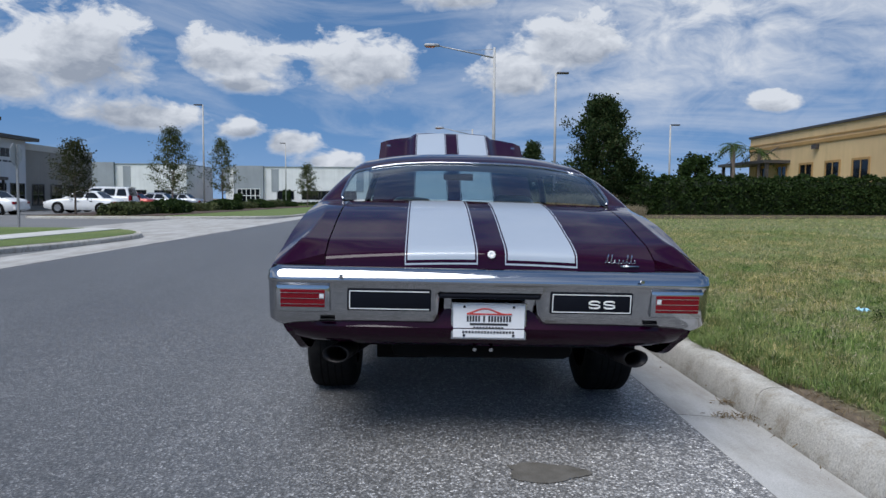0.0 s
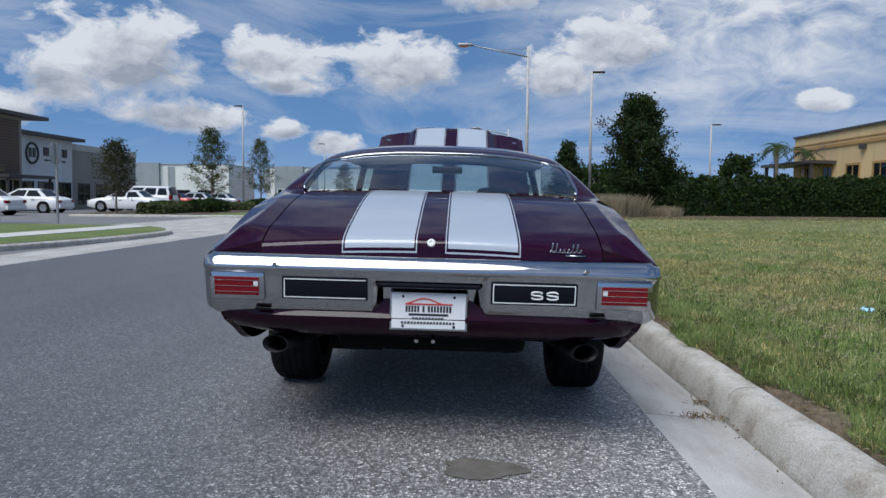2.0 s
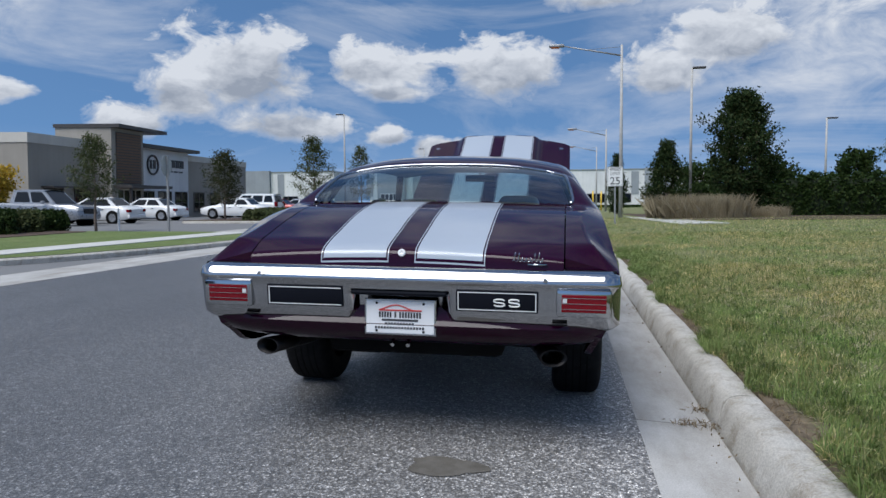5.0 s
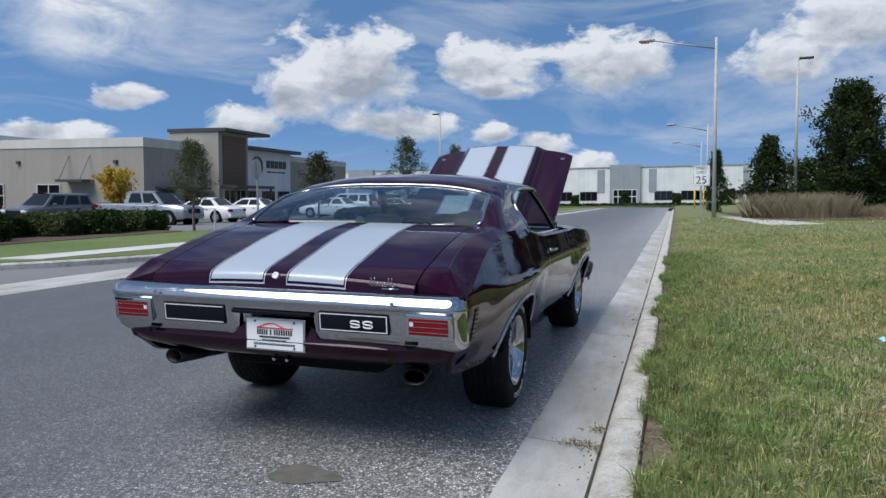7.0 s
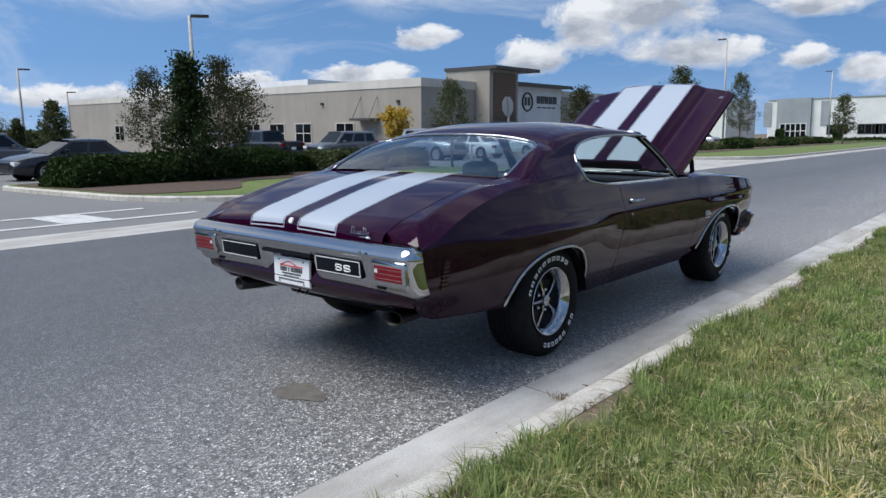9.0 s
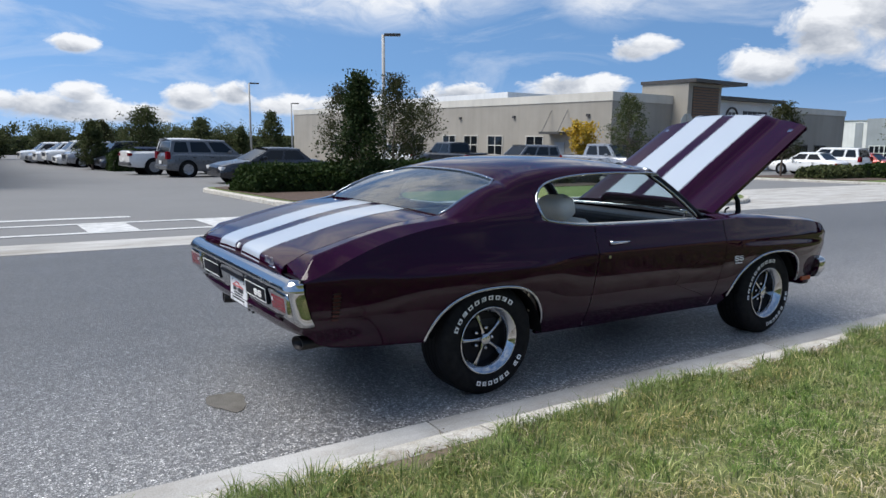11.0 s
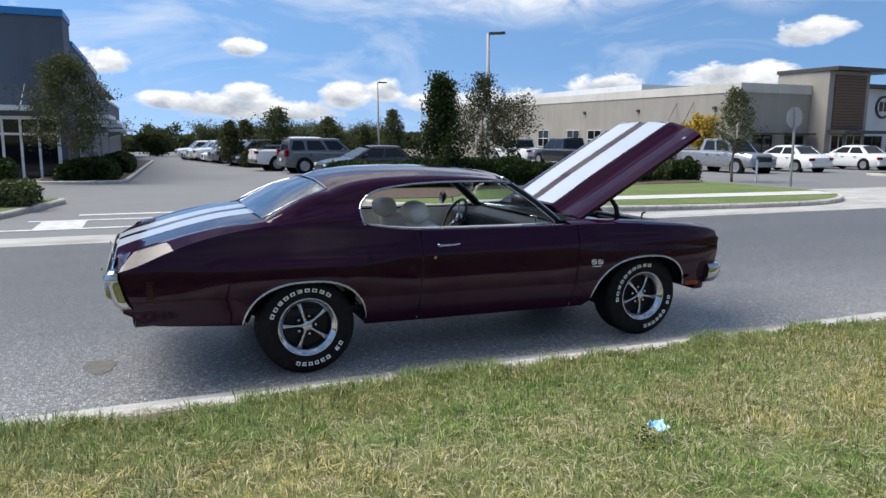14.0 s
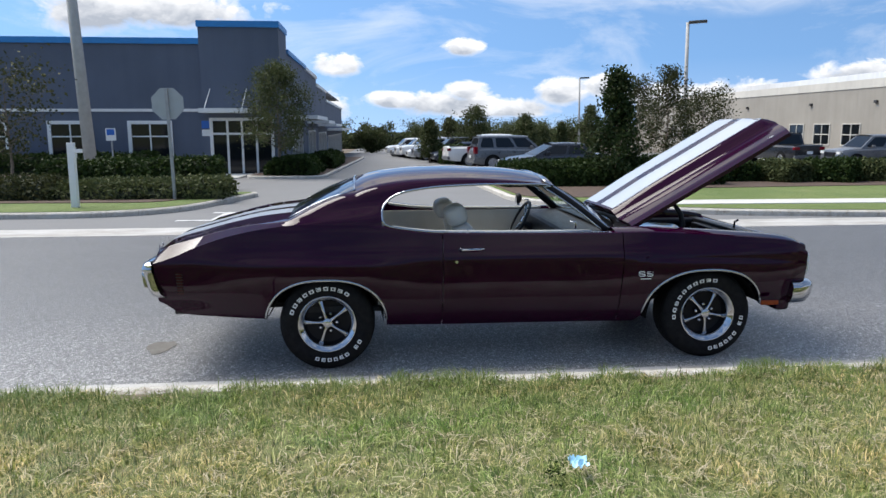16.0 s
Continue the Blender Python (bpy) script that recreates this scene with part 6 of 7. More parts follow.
local_box(office, E, "louvre_recess", DARK_METAL, (6.9, 9.95, 1.4, 1.43, 2.6, 6.3))
for i in range(18):
    v = 2.66 + 0.202 * i
    local_box(office, E, "slat", WOOD, (6.93, 9.92, 1.43, 1.5, v, v + 0.125))
local_box(office, E, "entrance_canopy", DARK_METAL, (6.6, 12.0, 1.42, 2.8, 2.3, 2.52))
for u in (6.8, 11.7):
    local_box(office, E, "canopy_post", DARK_METAL, (u, u + 0.14, 2.5, 2.64, -0.3, 2.3))
window_on(office, E @ pose(0, 1.4, 0), 7.0, 9.9, -0.1, 2.15, 4, 2, CREAM, "entrance_door", 0.08, 0.08)
white = local_box(office, E, "sign_wall", WHITE_WALL, (10.3, 19, -0.4, 0.25, -0.6, 5.55), label="white sign wall")
local_box(office, E, "sign_roof", DARK_METAL, (10.3, 19.9, -0.5, 0.9, 5.55, 5.82))
bm = bmesh.new()
tube(bm, [(13.4 + 0.75 * math.cos(a), 0.29, 4.25 + 0.75 * math.sin(a)) for a in np.linspace(0, 2 * math.pi, 29)], 0.09, 6)
box(bm, 13.0, 13.3, 0.25, 0.32, 3.95, 4.65)
box(bm, 13.5, 13.8, 0.25, 0.32, 3.95, 4.65)
logo = part("round_logo", bm, DARK_METAL, office, "round dark wall logo")
logo.matrix_basis = E
for i in range(5):
    local_box(office, E, "sign_block", INK, (14.9 + 0.68 * i, 15.44 + 0.68 * i, 0.25, 0.31, 4.15, 4.8))
for i in range(4):
    local_box(office, E, "sign_bar", INK, (15.0 + 0.8 * i, 15.6 + 0.8 * i, 0.25, 0.29, 3.75, 3.88))
for u in (11.6, 14.2, 16.8):
    window_on(office, E @ pose(0, 0.25, 0), u, u + 1.9, 0.3, 2.1, 2, 2, DARK_METAL, "window", 0.07, 0.06)
for u in (1.4, 4.3):
    window_on(office, E, u, u + 1.6, 0.4, 2.1, 2, 2, DARK_METAL, "window", 0.06, 0.06)
    local_box(office, E, "awning", DARK_METAL, (u - 0.3, u + 1.9, 0.0, 0.9, 2.2, 2.32))
for u in (20.4, 23.4, 26.4):
    window_on(office, E, u, u + 1.8, 0.4, 2.1, 2, 2, DARK_METAL, "window", 0.06, 0.06)
for u in (12.0, 22.0, 32.0, 37.5, 41.0, 44.6, 49.8):
    window_on(office, S, u, u + 2.0, 0.85, 2.4, 2, 2, CREAM, "window", 0.07, 0.07)
local_box(office, S, "service_door", GREY_WALL, (53.2, 54.3, 0, 0.05, -0.4, 2.0))
local_box(office, S, "awning", DARK_METAL, (52.5, 54.8, 0, 1.1, 2.6, 2.78))
for u in (52.7, 54.5):
    ob = part("awning_rod", rod([(u, 0.0, 4.45), (u, 0.95, 2.78)], 0.03, 6), DARK_METAL, office)
    ob.matrix_basis = S
for u in (48.0, 56.6, 30.0, 40.2):
    local_box(office, S, "wall_lamp", DARK_METAL, (u, u + 0.28, 0, 0.16, 3.9, 4.1))
for u in (20.0, 33.0, 46.0):
    local_box(office, S, "panel_joint", TAUPE, (u, u + 0.03, 0, 0.004, -0.5, 4.98))
hall = thing("warehouse_behind", "tall plain white warehouse behind the office", "building")
local_box(hall, S, "wall", WHITE_WALL, (-25, 22, -40, -20, -2, 8.2))

# slate-blue building with bright blue coping
blue = thing("slate_building", "slate-blue stucco shop building with bright blue coping", "building")
G1 = level(-29)
B = frame_on((-29, -34, G1), (0, 1))
N = frame_on((-29, -2.8, G1), (-1, 0))
local_box(blue, B, "wall", SLATE, (0, 27.6, -0.4, 0, -0.6, 5.95), label="slate-blue front wall")
local_box(blue, B, "wall", SLATE, (27.6, 31.2, -2.8, 0.12, -0.6, 6.95), label="raised slate-blue corner")
local_box(blue, B, "coping", BLUE_TRIM, (0, 27.6, -0.45, 0.1, 5.95, 6.22), (27.55, 31.25, -2.85, 0.22, 6.7, 6.98))
local_box(blue, B, "band", WHITE_TRIM, (0, 27.6, 0, 0.07, 2.92, 3.05))
local_box(blue, B, "roof", GREY_WALL, (0, 31, -60, -0.4, 5.5, 5.6))
for u in (17.1, 20.8, 24.35):
    window_on(blue, B, u, u + 1.68, 0.8, 2.35, 2, 2, WHITE_TRIM, "window", 0.06, 0.16, transom=0.64)
door = window_on(blue, B @ pose(0, 0.12, 0), 28.05, 30.7, 0.02, 2.5, 4, 2, WHITE_TRIM, "entrance_door", 0.1, 0.14, transom=0.76)
local_box(blue, B, "canopy", WHITE_TRIM, (27.7, 29.9, 0.12, 1.3, 2.85, 3.05), label="white entrance canopy")
for u in (27.95, 29.6):
    ob = part("canopy_rod", rod([(u + 0.06, 0.12, 3.95), (u, 1.2, 3.05)], 0.02, 6), WHITE_TRIM, blue)
    ob.matrix_basis = B
local_box(blue, B, "wall_sign", SIGN_BLUE, (27.55, 27.9, 0.13, 0.15, 2.15, 2.5))
local_box(blue, B, "wall_sign", SIGN_WHITE, (27.55, 27.9, 0.13, 0.15, 1.8, 2.1))
for a, b, h in ((2.8, 12.3, 5.95), (12.3, 21, 6.05), (21, 32, 5.7), (32, 62, 5.3)):
    dz = -0.018 * (a + b) / 2
    local_box(blue, N, "wall", SLATE, (a, b, -0.4, 0, -2.0, h + dz))
    local_box(blue, N, "coping", BLUE_TRIM if a < 12 else WHITE_TRIM, (a, b, -0.45, 0.1, h + dz, h + dz + 0.22))
    local_box(blue, N, "side_canopy", WHITE_TRIM, (a + 0.8, b - 0.8, 0, 1.4, 2.75 + dz, 2.95 + dz))
    n = int((b - a - 2) / 3)
    for i in range(n):
        window_on(blue, N, a + 1.4 + 3 * i, a + 3.4 + 3 * i, 0.1 + dz, 2.2 + dz, 2, 1, WHITE_TRIM, "shop_window", 0.08, 0.1)

# beige building behind the hedge
beige = thing("beige_building", "beige stucco office with tan bands and dark windows", "building")
G2 = level(30)
W = frame_on((30, 63, G2), (0, -1))
local_box(beige, W, "wall", BEIGE, (0, 30, -0.4, 0, -0.4, 6.5), label="sunlit beige wall")
local_box(beige, W, "wall", BEIGE, (0, 0.4, -26, -0.4, -0.4, 6.5))
local_box(beige, W, "roof", GREY_WALL, (0, 30, -26, -0.4, 6.0, 6.1))
local_box(beige, W, "coping", DARK_METAL, (-0.1, 30.1, -0.5, 0.14, 6.5, 6.68))
local_box(beige, W, "band", TAN_BAND, (-0.04, 30, 0, 0.1, 5.3, 5.55), (-0.04, 30, 0, 0.06, 5.75, 5.85))
for u, w in ((1.6, 1.9), (5.4, 1.4), (9.0, 1.75), (12.7, 1.7), (16.1, 1.75), (20.0, 1.75)):
    window_on(beige, W, u, u + w, 0.9, 3.72, 2, 2, TAN_BAND, "window", 0.07, 0.16)
local_box(beige, W, "canopy", DARK_METAL, (-1.8, 7.4, 0, 2.2, 3.95, 4.2), label="dark entrance canopy")
for u in (-0.8, 2.4, 5.6):
    ob = part("canopy_rod", rod([(u, 0.05, 5.5), (u, 1.9, 4.2)], 0.04, 6), DARK_METAL, beige)
    ob.matrix_basis = W
for u in (-1.5, 7.0):
    local_box(beige, W, "canopy_post", DARK_METAL, (u, u + 0.25, 1.7, 1.95, -0.3, 3.95))
local_box(beige, W, "wall_lamp", DARK_METAL, (11.0, 11.6, 0, 0.3, 4.85, 5.2))

# far white warehouses with grey entrance bays
def warehouse(x0, x1, y, h, bays, label):
    top = thing("warehouse", label, "building", group="far warehouses")
    F = frame_on((x0, y, level(x0)), (1, 0)) @ pose(0, 0, 0, 0, -1.03, 0)
    w = x1 - x0
    local_box(top, F, "wall", WHITE_WALL, (0, w, -20, 0, -1.0, h))
    local_box(top, F, "coping", GREY_WALL, (0, w, -20.1, 0.15, h, h + 0.2))
    for u, tall in bays:
        local_box(top, F, "entrance_bay", GREY_WALL, (u, u + 6.5, 0, 0.8, -0.5, h + tall), label="grey entrance bay")
        window_on(top, F @ pose(0, 0.8, 0), u + 0.8, u + 5.7, 0.2, 3.1, 5, 2, WHITE_TRIM, "entrance_glass", 0.14, 0.12)
        for du in (-6.5, -12.0, 9.5, 15):
            if 1 < u + du < w - 4:
                window_on(top, F, u + du, u + du + 3.6, 0.9, 2.7, 3, 1, DARK_METAL, "window", 0.14, 0.1)
        for du in (-2.8, 8.2):
            local_box(top, F, "grey_panel", GREY_WALL, (u + du, u + du + 1.6, 0, 0.1, 2.6, h - 0.4))
    return top


warehouse(-44, 34, 160, 8.0, ((2.0, 0.3), (32, 0.6), (62, 0.3)), "long white warehouse with grey entrance bays")
warehouse(-118, -52, 158, 8.4, ((8, 0.3), (44, 0.4)), "white warehouse block with grey panels")

# ---- lamps, poles, signs ----
def street_lamp(x, y, h, arm, label, turn=0.0):
    top = thing("street_lamp", label, "street lamp", plumb(x, y, turn=turn), "street lamps")
    part("pole", rod([(0, 0, -0.2), (0, 0, h)], [0.11, 0.06], 12), POLE_CONC, top, smooth=True)
    part("arm", rod([(0, 0, h - 0.55), (-arm * 0.5, 0, h - 0.25), (-arm, 0, h + 0.05)], [0.045, 0.04, 0.03], 8), GALV, top, smooth=True)
    part("tie_rod", rod([(0, 0, h - 0.1), (-arm * 0.55, 0, h - 0.18)], 0.012, 5), GALV, top)
    bm = bmesh.new()
    box(bm, -arm - 0.75, -arm + 0.05, -0.14, 0.14, h + 0.0, h + 0.15, bevel=0.05)
    head = part("lamp_head", bm, GALV, top, smooth=40)
    part("lens", boxes((-arm - 0.65, -arm - 0.2, -0.1, 0.1, h - 0.05, h + 0.0), bevel=0.02), AMBER_LENS, head, "amber lamp glass")
    return top


street_lamp(3.62, 36.0, 9.0, 3.0, "tall concrete street lamp with a long arm")
street_lamp(4.3, 62.0, 7.2, 2.6, "street lamp farther along the verge")
street_lamp(4.6, 88.0, 7.6, 2.6, "far street lamp beside the road")


def lot_lamp(x, y, h, heads, label, turn=0.0, z=None):
    top = thing("lot_lamp", label, "lamp post", plumb(x, y, z, turn), "car park lamps")
    part("base", rod([(0, 0, -0.2), (0, 0, 0.7)], 0.28, 14), POLE_CONC, top, smooth=40)
    part("pole", rod([(0, 0, 0.6), (0, 0, h)], [0.1, 0.075], 10), POLE_CONC, top, smooth=True)
    for s in heads:
        hd = part("lamp_head", boxes((min(0.05 * s, 0.85 * s), max(0.05 * s, 0.85 * s), -0.17, 0.17, h - 0.06, h + 0.05), bevel=0.02), DARK_METAL, top, smooth=40)
    return top


lot_lamp(-27.6, 16.25, 6.95, (1,), "grey car park lamp behind the hedge", turn=60)
lot_lamp(8.7, 45.5, 9.4, (1,), "tall grey car park lamp beside the trees", z=0.3)
lot_lamp(22.6, 63.0, 7.9, (1,), "grey lamp post beyond the hedge", z=0.5)
lot_lamp(-22.0, 70.0, 10.3, (-1,), "grey lamp post in the far lot")
lot_lamp(-21.3, 110.0, 9.6, (-1,), "grey lamp post in the distance")
lot_lamp(-58.0, 19.8, 7.0, (1,), "far grey lamp post in the car park", turn=90)
lot_lamp(-74.0, 30.0, 6.5, (1,), "far grey lamp post behind parked cars", turn=90)

leaning = thing("utility_pole", "tall pale concrete utility pole, slightly leaning", "pole", pose(-22.5, -9.1, level(-22.5), 0, UP_LEAN, 0) @ pose(0, 0, 0, 2.4, 0, 0))
part("shaft", rod([(0, 0, -0.3), (0, 0, 11)], [0.235, 0.15], 16), POLE_CONC, leaning, smooth=True)


def octagon(bm, r, y0, y1, z):
    ring = [(r * math.cos(a), r * math.sin(a)) for a in [math.pi / 8 + math.pi / 4 * i for i in range(8)]]
    f, b = [bm.verts.new((x, y0, z + q)) for x, q in ring], [bm.verts.new((x, y1, z + q)) for x, q in ring]
    bm.faces.new(f)
    bm.faces.new(b[::-1])
    for i in range(8):
        bm.faces.new((f[i], b[i], b[(i + 1) % 8], f[(i + 1) % 8]))
    return bm


def stop_sign(x, y, h, turn, label):
    top = thing("stop_sign", label, "road sign", plumb(x, y, level(x) + 0.1, turn), "stop signs")
    part("post", boxes((-0.035, 0.035, -0.03, 0.03, -0.2, h)), GALV, top)
    part("plate", octagon(bmesh.new(), 0.405, 0.032, 0.038, h - 0.36), SIGN_BACK, top, "plain metal back of the octagonal plate")
    return top


stop_sign(-12.4, -3.4, 2.72, 90, "octagonal stop sign seen from its grey back")
stop_sign(-14.0, 22.0, 2.75, 90, "octagonal stop sign by the second drive, grey back")

limit = thing("speed_limit_sign", "white speed limit sign on a steel post", "road sign", plumb(2.72, 26.9, turn=0))
part("post", boxes((-0.03, 0.03, 0.02, 0.05, -0.2, 2.3)), GALV, limit)
board = part("board", boxes((-0.31, 0.31, 0.0, 0.012, 1.52, 2.3), bevel=0.004), SIGN_WHITE, limit)


def words(text, size, x, z, parent, material, name):
    cu = bpy.data.curves.new(name, "FONT")
    cu.body, cu.size, cu.align_x, cu.extrude = text, size, "CENTER", 0.002
    cu.materials.append(material)
    tmp = bpy.data.objects.new(name, cu)
    scene.collection.objects.link(tmp)
    bpy.context.view_layer.update()
    me = bpy.data.meshes.new_from_object(tmp.evaluated_get(bpy.context.evaluated_depsgraph_get()))
    scene.collection.objects.unlink(tmp)
    bpy.data.objects.remove(tmp)
    ob = new(name, me)
    ob.parent = parent
    ob.matrix_basis = pose(x, -0.004, z, 90)
    return ob


words("SPEED", 0.16, 0, 2.14, limit, INK, "wording")
words("LIMIT", 0.16, 0, 1.98, limit, INK, "wording")
words("25", 0.42, 0, 1.6, limit, INK, "number")
for a, b, c, d in ((-0.29, 0.29, 2.272, 2.28), (-0.29, 0.29, 1.54, 1.548), (-0.29, -0.282, 1.54, 2.28), (0.282, 0.29, 1.54, 2.28)):
    part("border", boxes((a, b, -0.003, 0.001, c, d)), INK, board)

mail = thing("mailbox_post", "white wooden mailbox post without its box", "post", plumb(-10.6, -5.05, level(-10.6) + 0.12))
part("post", boxes((-0.07, 0.07, -0.07, 0.07, -0.1, 1.42), bevel=0.008), WHITE_TRIM, mail)
part("bracket", boxes((0.0, 0.1, 0.07, 0.24, 1.2, 1.28), (0.0, 0.1, 0.07, 0.12, 1.08, 1.2), bevel=0.006), WHITE_TRIM, mail)
small = thing("parking_sign", "small blue and white parking sign on a post", "road sign", plumb(-25.1, -9.2, turn=90), "parking signs")
part("post", boxes((-0.03, 0.03, 0.0, 0.05, -0.1, 2.1)), GALV, small)
part("plate", boxes((-0.2, 0.2, -0.02, 0.0, 1.6, 2.1)), SIGN_WHITE, small)
part("blue_panel", boxes((-0.15, 0.15, -0.026, -0.018, 1.82, 2.06)), SIGN_BLUE, small)
for x, y in ((3.5, 70.0), (4.3, 70.0)):
    b = thing("bollard", "tall yellow steel bollard by the road", "bollard", plumb(x, y), "bollards")
    part("post", rod([(0, 0, -0.1), (0, 0, 1.9)], 0.07, 10), YELLOW_POST, b, smooth=True)
for x, y, t in ((-17.0, 23.4, 0),):
    b = thing("marker_post", "thin white marker post", "post", plumb(x, y), "marker posts")
    part("post", boxes((-0.03, 0.03, -0.03, 0.03, -0.1, 0.9)), WHITE_TRIM, b)


# ---- parked vehicles in the lots ----
def loft(rows, close=True):
    bm = bmesh.new()
    vs = sheet(bm, rows, close=close)
    bm.faces.new(vs[0][::-1])
    bm.faces.new(vs[-1])
    return bm


def vehicle(kind, paint, label, m, group="parked cars", scale=1.0):
    """A parked car, nose towards +y."""
    top = thing({"pickup": "pickup_truck", "suv": "suv", "sedan": "sedan"}[kind], label, "pickup" if kind == "pickup" else "car", m, group)
    if kind == "sedan":
        L, Wd, H, clear = 4.75, 1.82, 1.45, 0.2
        ys = [0, 0.12, 0.5, 1.1, 2.0, 3.0, 3.7, 4.3, 4.65, 4.75]
        tops = [0.78, 0.9, 0.98, 1.0, 0.98, 0.96, 0.92, 0.84, 0.74, 0.6]
        cab, roof_y, hub, wr = (0.75, 3.55), (1.35, 2.65), (0.95, 3.75), 0.33
    elif kind == "suv":
        L, Wd, H, clear = 4.8, 1.9, 1.8, 0.28
        ys = [0, 0.08, 0.4, 1.1, 2.0, 3.0, 3.6, 4.4, 4.72, 4.8]
        tops = [1.0, 1.12, 1.16, 1.16, 1.14, 1.12, 1.1, 1.04, 0.95, 0.7]
        cab, roof_y, hub, wr = (0.1, 3.6), (0.3, 2.85), (0.95, 3.85), 0.38
    else:
        L, Wd, H, clear = 5.8, 1.98, 1.9, 0.36
        ys = [0, 0.06, 0.4, 1.2, 2.0, 3.0, 4.2, 5.4, 5.72, 5.8]
        tops = [1.18, 1.22, 1.22, 1.22, 1.22, 1.2, 1.2, 1.14, 1.05, 0.75]
        cab, roof_y, hub, wr = (1.9, 4.5), (2.1, 3.75), (1.2, 4.85), 0.41
    rows = []
    for y, zt in zip(ys, tops):
        e = min(y, L - y)
        hw = Wd / 2 * (0.86 + 0.14 * min(1, e / 0.5) ** 0.5)
        zb = clear + 0.1 * max(0, 1 - e / 0.5)
        half = [(hw - 0.08, zb), (hw - 0.01, zb + 0.14), (hw, (zb + zt) / 2), (hw - 0.03, zt - 0.12), (hw - 0.12, zt - 0.02), (hw * 0.5, zt + 0.015)]
        rows.append([(x, y, z) for x, z in half] + [(-x, y, z) for x, z in half[::-1]])
    body = part("body", loft(rows), paint, top, smooth=35)
    belt = max(tops) - 0.03
    hw, hr = Wd / 2 - 0.1, Wd / 2 - 0.26
    lo = [(-hw, cab[0], belt - 0.05), (hw, cab[0], belt - 0.05), (hw, cab[1], belt - 0.05), (-hw, cab[1], belt - 0.05)]
    hi = [(-hr, roof_y[0], H - 0.05), (hr, roof_y[0], H - 0.05), (hr, roof_y[1], H - 0.05), (-hr, roof_y[1], H - 0.05)]
    bm = bmesh.new()
    sheet(bm, [lo, hi], close=True)
    part("cabin", bm, paint, top)

    def window(a0, a1, b0, b1, corner, name):
        """A dark pane lying just proud of one cabin side."""
        A, B, D, C = Vector(lo[corner]), Vector(lo[(corner + 1) % 4]), Vector(hi[corner]), Vector(hi[(corner + 1) % 4])
        n = (B - A).cross(D - A).normalized() * 0.008
        bmw = bmesh.new()
        spots = [(a0 + 0.01, b0), (a1 - 0.01, b0), (a1, b0 + 0.12), (a1 - 0.015, b1), (a0 + 0.015, b1), (a0, b0 + 0.12)]
        front = [A.lerp(B, u).lerp(D.lerp(C, u), v) + n for u, v in spots]
        f = [bmw.verts.new(q) for q in front]
        g = [bmw.verts.new(q - n * 3) for q in front]
        bmw.faces.new(f)
        for k in range(len(f)):
            bmw.faces.new((f[k], g[k], g[(k + 1) % len(g)], f[(k + 1) % len(f)]))
        part(name, bmw, DARK_GLASS, top)

    window(0.07, 0.93, 0.14, 0.9, 0, "rear_window")
    window(0.06, 0.94, 0.08, 0.94, 2, "windscreen")
    spans = ((0.05, 0.27), (0.31, 0.61), (0.65, 0.95)) if kind == "suv" else ((0.1, 0.47), (0.52, 0.92))
    for a, b in spans:
        window(a, b, 0.16, 0.88, 1, "side_window")
        window(1 - b, 1 - a, 0.16, 0.88, 3, "side_window")
    bm = bmesh.new()
    rows = []
    for t in np.linspace(0, 1, 7):
        y = roof_y[0] - 0.06 + (roof_y[1] - roof_y[0] + 0.12) * t
        z = H - 0.02 + 0.02 * math.sin(math.pi * t)
        rows.append([(-hr - 0.03, y, H - 0.085), (-hr + 0.06, y, z - 0.01), (0, y, z + 0.02), (hr - 0.06, y, z - 0.01), (hr + 0.03, y, H - 0.085)])
    sheet(bm, rows)
    part("roof", bm, paint, top, smooth=True)
    for s in (1, -1):
        yb = (cab[0] + cab[1]) / 2 - 0.1
        for y in hub:
            w = part("wheel_arch", lathe(bmesh.new(), [(s * (Wd / 2 - 0.2), wr + 0.07), (s * (Wd / 2 + 0.004), wr + 0.07), (s * (Wd / 2 + 0.004), 0.02)], 24, centre=(0, y, wr)), UNDER, top)
            bmw = lathe(bmesh.new(), [(s * (Wd / 2 - 0.2), 0.1), (s * (Wd / 2 - 0.2), wr), (s * (Wd / 2 - 0.01), wr), (s * (Wd / 2 + 0.02), wr - 0.05), (s * (Wd / 2 + 0.022), wr * 0.66)], 24, centre=(0, y, wr))
            tyre = part("tyre", bmw, RUBBER, top, smooth=40)
            part("rim", lathe(bmesh.new(), [(s * (Wd / 2 + 0.024), wr * 0.67), (s * (Wd / 2 + 0.01), wr * 0.55), (s * (Wd / 2 + 0.016), 0.07), (s * (Wd / 2 + 0.02), 0.002)], 20, centre=(0, y, wr)), CAR_SILVER, tyre, smooth=30)
        zl = tops[1] - 0.2
        part("tail_lamp", boxes((min(s * Wd * 0.3, s * Wd * 0.46), max(s * Wd * 0.3, s * Wd * 0.46), -0.015, 0.16, zl - 0.06, zl + (0.3 if kind == "suv" else 0.1)), bevel=0.015), RED_LENS, top, "red tail lamp")
        part("headlamp", boxes((min(s * Wd * 0.28, s * Wd * 0.45), max(s * Wd * 0.28, s * Wd * 0.45), L - 0.2, L - 0.01, tops[-2] - 0.18, tops[-2] - 0.04), bevel=0.015), CLEAR_LENS, top, "clear headlamp")
        part("door_mirror", boxes((min(s * (Wd / 2 - 0.02), s * (Wd / 2 + 0.14)), max(s * (Wd / 2 - 0.02), s * (Wd / 2 + 0.14)), cab[1] - 0.65, cab[1] - 0.5, belt, belt + 0.15), bevel=0.03), paint, top)
